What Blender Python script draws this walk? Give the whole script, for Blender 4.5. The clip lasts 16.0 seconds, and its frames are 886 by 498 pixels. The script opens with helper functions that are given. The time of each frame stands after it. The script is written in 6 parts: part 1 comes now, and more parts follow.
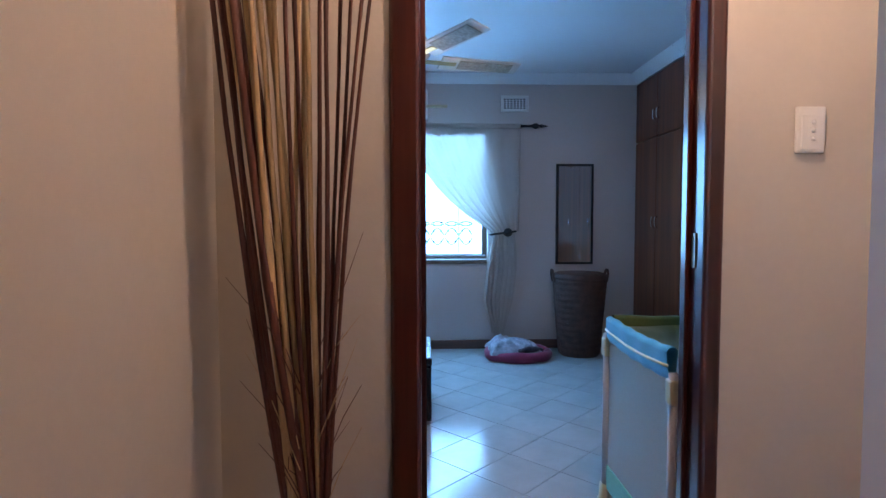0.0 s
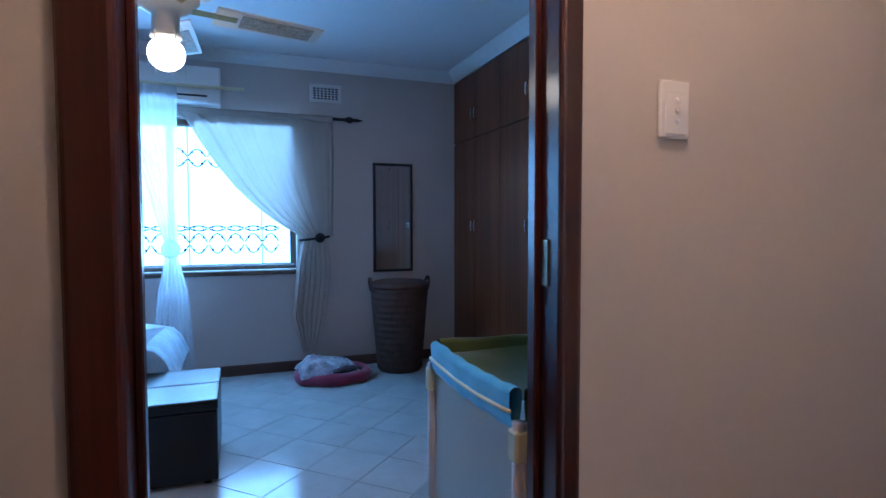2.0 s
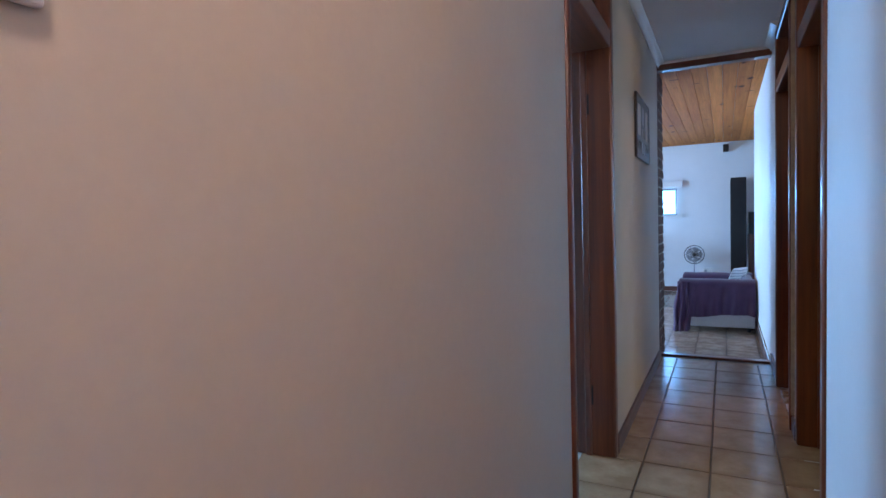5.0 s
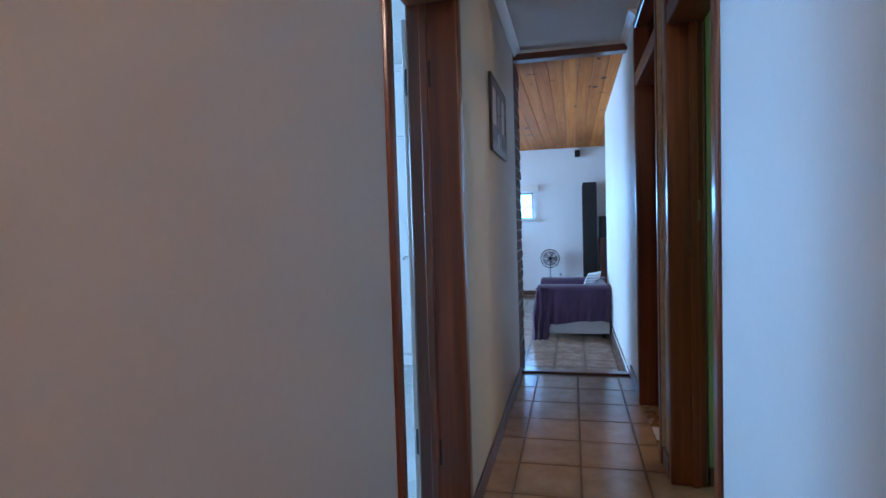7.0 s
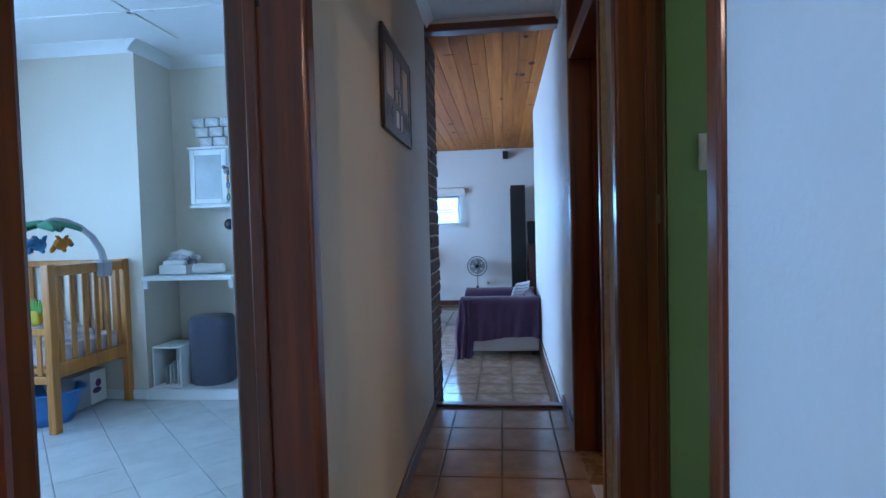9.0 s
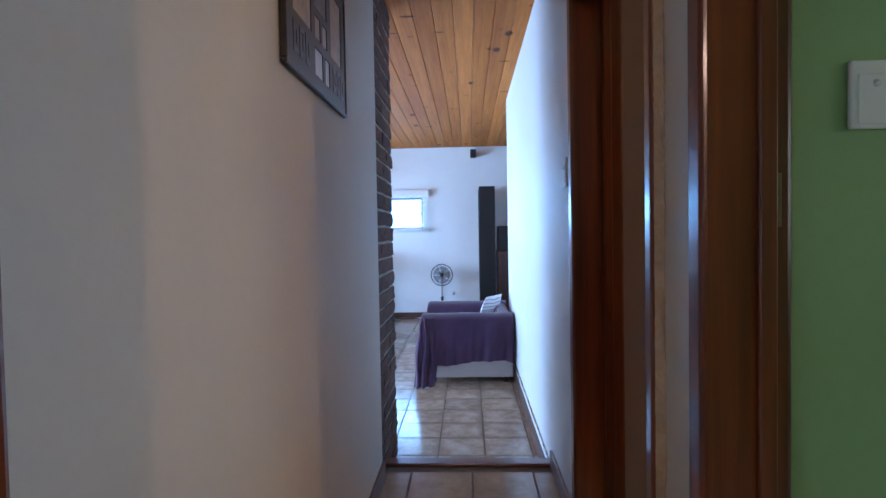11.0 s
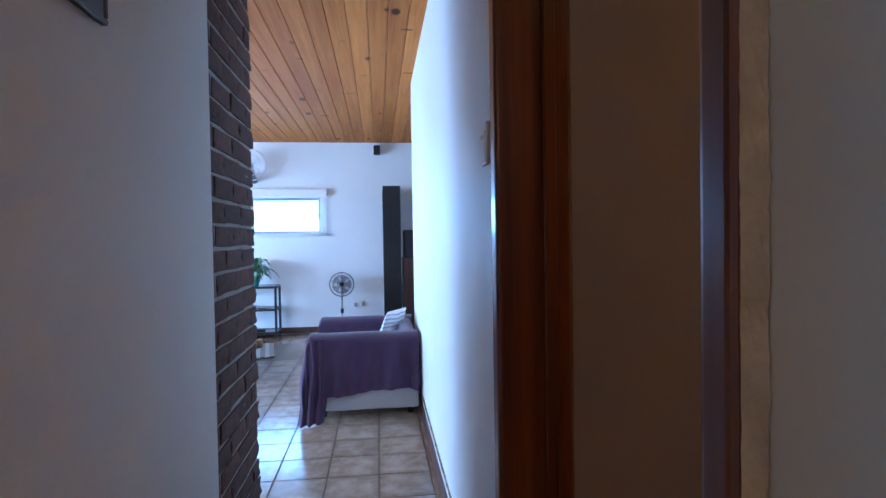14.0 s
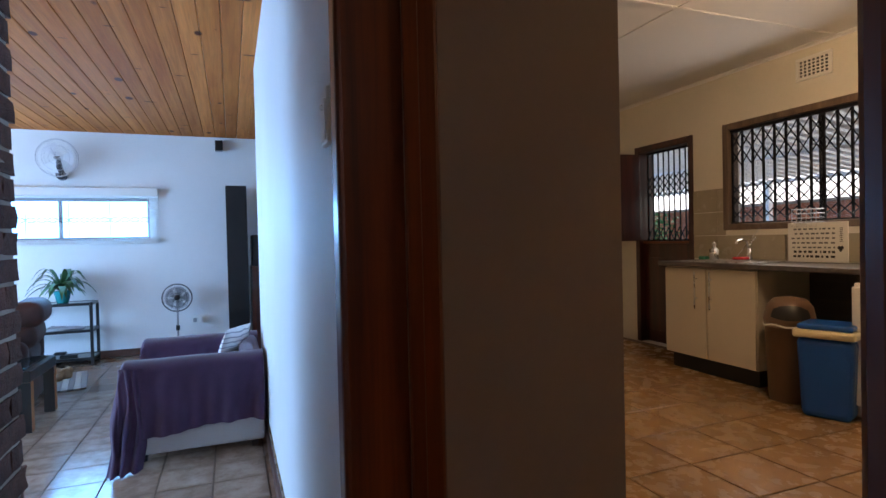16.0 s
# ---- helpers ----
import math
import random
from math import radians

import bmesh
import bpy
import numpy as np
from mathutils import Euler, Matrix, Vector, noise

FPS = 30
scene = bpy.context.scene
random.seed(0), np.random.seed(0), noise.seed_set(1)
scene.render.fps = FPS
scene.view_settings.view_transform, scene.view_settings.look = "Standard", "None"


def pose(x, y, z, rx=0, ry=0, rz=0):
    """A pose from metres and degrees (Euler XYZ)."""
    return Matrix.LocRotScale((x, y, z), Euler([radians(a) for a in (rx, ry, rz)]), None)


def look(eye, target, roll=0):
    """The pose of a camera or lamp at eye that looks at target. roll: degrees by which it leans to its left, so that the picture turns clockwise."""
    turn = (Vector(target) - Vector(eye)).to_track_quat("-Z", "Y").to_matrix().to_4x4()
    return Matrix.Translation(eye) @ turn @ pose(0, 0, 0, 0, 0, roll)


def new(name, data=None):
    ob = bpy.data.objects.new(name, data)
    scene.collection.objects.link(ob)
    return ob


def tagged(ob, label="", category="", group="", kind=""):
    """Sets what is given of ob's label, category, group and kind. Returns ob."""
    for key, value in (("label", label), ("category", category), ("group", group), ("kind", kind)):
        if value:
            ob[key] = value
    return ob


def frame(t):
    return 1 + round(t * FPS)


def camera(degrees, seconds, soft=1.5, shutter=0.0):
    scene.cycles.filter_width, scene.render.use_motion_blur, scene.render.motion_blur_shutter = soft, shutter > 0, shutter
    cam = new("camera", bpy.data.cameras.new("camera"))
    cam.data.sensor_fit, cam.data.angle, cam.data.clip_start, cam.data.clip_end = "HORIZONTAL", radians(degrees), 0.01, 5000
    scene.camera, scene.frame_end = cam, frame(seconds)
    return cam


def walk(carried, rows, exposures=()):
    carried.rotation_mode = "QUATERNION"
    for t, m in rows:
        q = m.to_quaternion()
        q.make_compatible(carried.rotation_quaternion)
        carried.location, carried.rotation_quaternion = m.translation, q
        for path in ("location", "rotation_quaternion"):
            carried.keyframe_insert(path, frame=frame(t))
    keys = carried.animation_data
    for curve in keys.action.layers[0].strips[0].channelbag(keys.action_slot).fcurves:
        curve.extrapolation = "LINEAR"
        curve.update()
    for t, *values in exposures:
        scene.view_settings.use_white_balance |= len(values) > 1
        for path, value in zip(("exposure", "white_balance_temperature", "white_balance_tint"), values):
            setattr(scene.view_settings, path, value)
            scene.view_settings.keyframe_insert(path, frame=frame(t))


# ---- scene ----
cam = camera(78.0, 16.0)
PATH = [
    (0, (0.381, 0.415, 1.208), (0.454, 2.411, 1.105), -0.1),
    (0.5, (0.425, 0.575, 1.219), (0.594, 2.566, 1.119), -0.1),
    (1, (0.463, 0.687, 1.214), (0.743, 2.665, 1.116), -0.1),
    (1.5, (0.493, 0.783, 1.21), (0.933, 2.732, 1.117), -0.2),
    (2, (0.526, 0.891, 1.204), (1.231, 2.761, 1.116), -0.1),
    (2.5, (0.568, 0.967, 1.196), (1.527, 2.72, 1.111), -0.5),
    (3, (0.662, 1.031, 1.188), (1.804, 2.671, 1.108), -0.6),
    (3.5, (0.77, 1.082, 1.192), (2.104, 2.57, 1.109), -1.2),
    (4, (0.865, 1.126, 1.189), (2.366, 2.446, 1.109), -1.3),
    (4.5, (0.998, 1.204, 1.192), (2.65, 2.328, 1.105), -1.4),
    (5, (1.136, 1.279, 1.194), (2.912, 2.193, 1.106), -1.6),
    (7.5, (2.077, 1.362, 1.196), (4.036, 1.752, 1.112), -1.7),
    (8, (2.278, 1.335, 1.193), (4.251, 1.649, 1.113), -1.7),
    (8.5, (2.474, 1.31, 1.2), (4.456, 1.568, 1.122), -1.6),
    (9, (2.648, 1.312, 1.184), (4.634, 1.531, 1.11), -1.5),
    (11.5, (3.682, 1.36, 1.182), (5.681, 1.422, 1.126), -0.9),
    (12, (3.826, 1.373, 1.172), (5.825, 1.404, 1.118), -0.8),
    (12.5, (3.929, 1.341, 1.168), (5.929, 1.334, 1.116), -0.7),
    (13, (4.056, 1.304, 1.177), (6.054, 1.233, 1.128), -0.8),
    (13.5, (4.148, 1.26, 1.17), (6.142, 1.116, 1.124), -0.8),
    (14, (4.249, 1.241, 1.165), (6.235, 1.008, 1.122), -0.9),
    (14.5, (4.363, 1.247, 1.179), (6.33, 0.886, 1.135), -1.0),
    (15, (4.448, 1.24, 1.177), (6.385, 0.742, 1.134), -1.1),
    (15.5, (4.541, 1.187, 1.187), (6.445, 0.575, 1.141), -1.3),
    (16, (4.592, 1.136, 1.159), (6.457, 0.414, 1.126), -1.3),
]
EXPOSURE = [(0.0, 0.4, 6850, 13), (1.0, 0.38, 6600, 13), (2.0, 0.0, 6350, 14), (3.0, 0.0, 6350, 17), (4.0, 0.15, 6500, 13), (5.0, 0.4, 6300, 14), (7.5, 0.27, 6350, 11), (8.5, 0.12, 6400, 11), (9.0, 0.05, 6400, 13), (11.5, 0.8, 6600, 18), (13.0, 0.75, 6450, 18), (14.5, 0.65, 6400, 18), (15.0, 0.55, 6500, 17), (15.5, 0.35, 6550, 15), (16.0, 0.3, 6550, 14)]
walk(cam, [(t, look(eye, target, roll)) for t, eye, target, roll in PATH], EXPOSURE)

# ---------------- light ----------------
world = bpy.data.worlds.new("sky")
scene.world = world
world.use_nodes = True
_n = world.node_tree.nodes
_sky = _n.new("ShaderNodeTexSky")
_sky.sky_type, _sky.sun_disc = "NISHITA", False
_sky.sun_elevation, _sky.sun_rotation = radians(55), radians(200)
_n["Background"].inputs["Strength"].default_value = 0.12
world.node_tree.links.new(_sky.outputs[0], _n["Background"].inputs[0])

DAY = (0.16, 0.47, 1.0)
WARM = (1.0, 0.70, 0.54)


def area_light(name, loc, target, sx, sy, watts, colour):
    d = bpy.data.lights.new(name, "AREA")
    d.shape, d.size, d.size_y, d.energy, d.color = "RECTANGLE", sx, sy, watts, colour
    ob = new(name, d)
    ob.matrix_world = look(loc, target)
    return ob


def bulb(name, loc, radius, watts, colour):
    d = bpy.data.lights.new(name, "POINT")
    d.shadow_soft_size, d.energy, d.color = radius, watts, colour
    ob = new(name, d)
    ob.location = loc
    return ob


sun = bpy.data.lights.new("sun", "SUN")
sun.energy, sun.angle, sun.color = 3.0, radians(0.5), (1.0, 0.95, 0.88)
sun_ob = new("sun", sun)
sun_ob.rotation_euler = (radians(35), 0, radians(-20))

area_light("bedroom_window_light", (0.03, 5.555, 1.44), (0.03, 3, 1.0), 1.84, 1.12, 88, DAY)
area_light("nursery_window_light", (4.35, 5.30, 1.50), (4.35, 3, 1.0), 1.7, 1.2, 76, (0.30, 0.58, 1.0))
area_light("living_side_light", (9.5, 6.35, 0.95), (9.5, 2, 0.6), 4.4, 2.0, 280, (0.36, 0.62, 1.0))
area_light("living_far_window_light", (12.03, 2.99, 1.50), (9, 2.6, 0.5), 1.8, 0.45, 25, DAY)
area_light("kitchen_window_light", (7.60, -3.00, 1.65), (7.6, 0, 1.0), 1.1, 0.85, 6, (1.0, 0.93, 0.85))
area_light("study_window_light", (3.4, -2.10, 1.5), (3.6, 0, 1.0), 1.2, 1.1, 8, (0.8, 0.9, 1.0))
bulb("hall_lamp_light", (0.92, 1.38, 2.40), 0.06, 27, WARM)
bulb("kitchen_lamp_light", (6.24, -1.60, 2.47), 0.05, 40, (1.0, 0.68, 0.38))

# ---------------- materials ----------------


def nodes_of(name):
    m = bpy.data.materials.new(name)
    m.use_nodes = True
    nt = m.node_tree
    return m, nt, nt.nodes["Principled BSDF"]


def link(nt, a, b):
    nt.links.new(a, b)


def coords(nt, scale=(1, 1, 1)):
    tc = nt.nodes.new("ShaderNodeTexCoord")
    mp = nt.nodes.new("ShaderNodeMapping")
    mp.inputs["Scale"].default_value = scale
    link(nt, tc.outputs["Object"], mp.inputs["Vector"])
    return mp.outputs["Vector"]


def noise_tex(nt, vec, scale, detail=4, rough=0.55):
    t = nt.nodes.new("ShaderNodeTexNoise")
    t.inputs["Scale"].default_value, t.inputs["Detail"].default_value = scale, detail
    t.inputs["Roughness"].default_value = rough
    link(nt, vec, t.inputs["Vector"])
    return t.outputs["Fac"]


def ramp(nt, fac, stops):
    r = nt.nodes.new("ShaderNodeValToRGB")
    e = r.color_ramp.elements
    while len(e) < len(stops):
        e.new(0.5)
    for k, (p, c) in zip(e, stops):
        k.position, k.color = p, (*c, 1)
    link(nt, fac, r.inputs["Fac"])
    return r.outputs["Color"]


def mixc(nt, a, b, fac, mode="MIX"):
    m = nt.nodes.new("ShaderNodeMix")
    m.data_type, m.blend_type = "RGBA", mode
    for s, v in ((m.inputs["Factor"], fac), (m.inputs[6], a), (m.inputs[7], b)):
        if hasattr(v, "links"):
            link(nt, v, s)
        elif isinstance(v, tuple):
            s.default_value = (*v, 1)
        else:
            s.default_value = v
    return m.outputs[2]


def add_bump(nt, p, height, strength, dist=0.002):
    b = nt.nodes.new("ShaderNodeBump")
    b.inputs["Strength"].default_value, b.inputs["Distance"].default_value = strength, dist
    link(nt, height, b.inputs["Height"])
    link(nt, b.outputs["Normal"], p.inputs["Normal"])


def surface(name, c, rough=0.6, var=0.12, big=1.5, fine=60, bump=0.15, metal=0.0, dist=0.001, coat=0.0, per_object=0.0, sheen=0.0):
    """Plain stuff with broad blotches, fine grain and a fine relief."""
    m, nt, p = nodes_of(name)
    v = coords(nt)
    dark, light = tuple(x * (1 - var) for x in c), tuple(min(1, x * (1 + var)) for x in c)
    a = ramp(nt, noise_tex(nt, v, big, 5), [(0.3, dark), (0.7, light)])
    g = ramp(nt, noise_tex(nt, v, fine, 2), [(0.3, (1 - var * 0.5,) * 3), (0.7, (1, 1, 1))])
    col = mixc(nt, a, g, 1.0, "MULTIPLY")
    if per_object:
        oi = nt.nodes.new("ShaderNodeObjectInfo")
        col = mixc(nt, col, ramp(nt, oi.outputs["Random"], [(0, (1 - per_object,) * 3), (1, (1, 1, 1))]), 1.0, "MULTIPLY")
    link(nt, col, p.inputs["Base Color"])
    rr = nt.nodes.new("ShaderNodeMapRange")
    rr.inputs["To Min"].default_value, rr.inputs["To Max"].default_value = max(0.02, rough - 0.08), min(1, rough + 0.08)
    link(nt, noise_tex(nt, v, big * 3, 4), rr.inputs["Value"])
    link(nt, rr.outputs[0], p.inputs["Roughness"])
    p.inputs["Metallic"].default_value, p.inputs["Coat Weight"].default_value = metal, coat
    p.inputs["Sheen Weight"].default_value = sheen
    add_bump(nt, p, noise_tex(nt, v, fine * 1.5, 3), bump, dist)
    return m


def wood(name, dark, light, axis=2, rough=0.3, scale=1.0, coat=0.0, island=0.0, knots=False, per_object=0.0, ring=18.0):
    """Wood grain that runs along one axis."""
    m, nt, p = nodes_of(name)
    s = [ring * scale] * 3
    s[axis] = 0.7 * scale
    v = coords(nt, s)
    geo = nt.nodes.new("ShaderNodeNewGeometry")
    if island:
        add = nt.nodes.new("ShaderNodeVectorMath")
        add.operation = "MULTIPLY_ADD"
        link(nt, geo.outputs["Random Per Island"], add.inputs[0])
        add.inputs[1].default_value = (37, 53, 71)
        link(nt, v, add.inputs[2])
        v = add.outputs[0]
    g1 = noise_tex(nt, v, 1.0, 6, 0.6)
    g2 = noise_tex(nt, v, 5.0, 3, 0.6)
    col = ramp(nt, g1, [(0.28, dark), (0.72, light)])
    col = mixc(nt, col, ramp(nt, g2, [(0.3, (0.72,) * 3), (0.6, (1, 1, 1))]), 0.7, "MULTIPLY")
    if knots:
        # round knots of many sizes, and short dark streaks across the grain
        for scale, squash, least, most, tint in ((1.5, (2.2, 3.9, 0.0), -0.14, 0.21, (0.11, 0.030, 0.012)), (2.3, (4.6, 1.5, 0.0), -0.06, 0.21, (0.17, 0.046, 0.016))):
            vo = nt.nodes.new("ShaderNodeTexVoronoi")
            vo.inputs["Scale"].default_value = scale
            link(nt, coords(nt, squash), vo.inputs["Vector"])
            size = nt.nodes.new("ShaderNodeMapRange")
            size.inputs["To Min"].default_value, size.inputs["To Max"].default_value = least, most
            tone = nt.nodes.new("ShaderNodeSeparateColor")
            link(nt, vo.outputs["Color"], tone.inputs[0])
            link(nt, tone.outputs["Red"], size.inputs["Value"])
            gap = nt.nodes.new("ShaderNodeMath")
            gap.operation = "SUBTRACT"
            link(nt, size.outputs[0], gap.inputs[0]), link(nt, vo.outputs["Distance"], gap.inputs[1])
            k = ramp(nt, gap.outputs[0], [(0.0, (0, 0, 0)), (0.05, (1, 1, 1))])
            col = mixc(nt, col, tint, k)
    if island:
        col = mixc(nt, col, ramp(nt, geo.outputs["Random Per Island"], [(0, (1 - island, 1 - island * 1.15, 1 - island * 1.3)), (1, (1, 1, 1))]), 1.0, "MULTIPLY")
    if per_object:
        oi = nt.nodes.new("ShaderNodeObjectInfo")
        col = mixc(nt, col, ramp(nt, oi.outputs["Random"], [(0, (1 - per_object,) * 3), (1, (1, 1, 1))]), 1.0, "MULTIPLY")
    link(nt, col, p.inputs["Base Color"])
    p.inputs["Roughness"].default_value, p.inputs["Coat Weight"].default_value = rough, coat
    p.inputs["Coat Roughness"].default_value = 0.14
    add_bump(nt, p, g2, 0.12, 0.001)
    return m


def tile_mat(name, c1, c2, edge, rough=0.22, mottled=7.0, var=0.15, size=0.33):
    """Glazed tile: mottled, darker and worn towards its own edges, each a little different."""
    m, nt, p = nodes_of(name)
    tc = nt.nodes.new("ShaderNodeTexCoord")
    oi = nt.nodes.new("ShaderNodeObjectInfo")
    sh = nt.nodes.new("ShaderNodeVectorMath")
    sh.operation = "MULTIPLY_ADD"
    link(nt, oi.outputs["Random"], sh.inputs[0])
    sh.inputs[1].default_value = (31, 47, 13)
    link(nt, tc.outputs["Object"], sh.inputs[2])
    v = sh.outputs[0]
    col = ramp(nt, noise_tex(nt, v, mottled, 5, 0.6), [(0.32, c1), (0.68, c2)])
    # distance to the tile's rim
    sep = nt.nodes.new("ShaderNodeSeparateXYZ")
    link(nt, tc.outputs["Object"], sep.inputs[0])
    ab = []
    for o in ("X", "Y"):
        a = nt.nodes.new("ShaderNodeMath")
        a.operation = "ABSOLUTE"
        link(nt, sep.outputs[o], a.inputs[0])
        ab.append(a.outputs[0])
    mx = nt.nodes.new("ShaderNodeMath")
    mx.operation = "MAXIMUM"
    link(nt, ab[0], mx.inputs[0]), link(nt, ab[1], mx.inputs[1])
    wob = nt.nodes.new("ShaderNodeMath")
    wob.operation = "MULTIPLY_ADD"
    link(nt, noise_tex(nt, v, 14, 3), wob.inputs[0])
    wob.inputs[1].default_value = 0.09
    link(nt, mx.outputs[0], wob.inputs[2])
    rim = ramp(nt, wob.outputs[0], [(min(0.98, size * 0.5 + 0.0), (0, 0, 0)), (min(1.0, size * 0.5 + 0.07), (1, 1, 1))])
    col = mixc(nt, col, edge, rim)
    col = mixc(nt, col, ramp(nt, oi.outputs["Random"], [(0, (1 - var,) * 3), (1, (1, 1, 1))]), 1.0, "MULTIPLY")
    link(nt, col, p.inputs["Base Color"])
    rr = nt.nodes.new("ShaderNodeMapRange")
    rr.inputs["To Min"].default_value, rr.inputs["To Max"].default_value = rough - 0.06, rough + 0.12
    link(nt, noise_tex(nt, v, 11, 4), rr.inputs["Value"])
    link(nt, rr.outputs[0], p.inputs["Roughness"])
    add_bump(nt, p, noise_tex(nt, v, 9, 4), 0.18, 0.002)
    return m


def cloth(name, c, weave=420, var=0.12, trans=0.0, rough=0.9):
    m, nt, p = nodes_of(name)
    v = coords(nt)
    col = ramp(nt, noise_tex(nt, v, 4, 4), [(0.3, tuple(x * (1 - var) for x in c)), (0.7, c)])
    wv = nt.nodes.new("ShaderNodeTexNoise")
    wv.inputs["Scale"].default_value, wv.inputs["Detail"].default_value = weave, 2
    link(nt, v, wv.inputs["Vector"])
    col = mixc(nt, col, ramp(nt, wv.outputs["Fac"], [(0.35, (0.82,) * 3), (0.65, (1, 1, 1))]), 1.0, "MULTIPLY")
    link(nt, col, p.inputs["Base Color"])
    p.inputs["Roughness"].default_value, p.inputs["Sheen Weight"].default_value = rough, 0.25
    add_bump(nt, p, wv.outputs["Fac"], 0.3, 0.001)
    if trans:
        tr = nt.nodes.new("ShaderNodeBsdfTranslucent")
        link(nt, col, tr.inputs["Color"])
        mx = nt.nodes.new("ShaderNodeMixShader")
        mx.inputs[0].default_value = trans
        out = nt.nodes["Material Output"]
        link(nt, p.outputs[0], mx.inputs[1]), link(nt, tr.outputs[0], mx.inputs[2]), link(nt, mx.outputs[0], out.inputs["Surface"])
    return m


def sheer_mat(name, c, open_part):
    m, nt, p = nodes_of(name)
    tr = nt.nodes.new("ShaderNodeBsdfTransparent")
    tl = nt.nodes.new("ShaderNodeBsdfTranslucent")
    tl.inputs["Color"].default_value = (*c, 1)
    p.inputs["Base Color"].default_value, p.inputs["Roughness"].default_value = (*c, 1), 0.9
    a, b = nt.nodes.new("ShaderNodeMixShader"), nt.nodes.new("ShaderNodeMixShader")
    a.inputs[0].default_value = 0.5
    v = coords(nt)
    f = nt.nodes.new("ShaderNodeMapRange")
    f.inputs["To Min"].default_value, f.inputs["To Max"].default_value = open_part - 0.12, open_part + 0.12
    link(nt, noise_tex(nt, v, 300, 2), f.inputs["Value"])
    link(nt, f.outputs[0], b.inputs[0])
    link(nt, p.outputs[0], a.inputs[1]), link(nt, tl.outputs[0], a.inputs[2])
    link(nt, a.outputs[0], b.inputs[1]), link(nt, tr.outputs[0], b.inputs[2])
    link(nt, b.outputs[0], nt.nodes["Material Output"].inputs["Surface"])
    return m


def glass_mat(name, tint=(1, 1, 1)):
    m, nt, p = nodes_of(name)
    tr = nt.nodes.new("ShaderNodeBsdfTransparent")
    tr.inputs["Color"].default_value = (*tint, 1)
    gl = nt.nodes.new("ShaderNodeBsdfGlossy")
    gl.inputs["Roughness"].default_value = 0.03
    fr = nt.nodes.new("ShaderNodeFresnel")
    mx = nt.nodes.new("ShaderNodeMixShader")
    link(nt, fr.outputs[0], mx.inputs[0]), link(nt, tr.outputs[0], mx.inputs[1]), link(nt, gl.outputs[0], mx.inputs[2])
    link(nt, mx.outputs[0], nt.nodes["Material Output"].inputs["Surface"])
    return m


def glow(name, c, s):
    m, nt, p = nodes_of(name)
    p.inputs["Base Color"].default_value = (*c, 1)
    p.inputs["Emission Color"].default_value, p.inputs["Emission Strength"].default_value = (*c, 1), s
    return m


def mirror_mat(name):
    m, nt, p = nodes_of(name)
    p.inputs["Base Color"].default_value, p.inputs["Metallic"].default_value, p.inputs["Roughness"].default_value = (0.86, 0.88, 0.88, 1), 1.0, 0.02
    return m


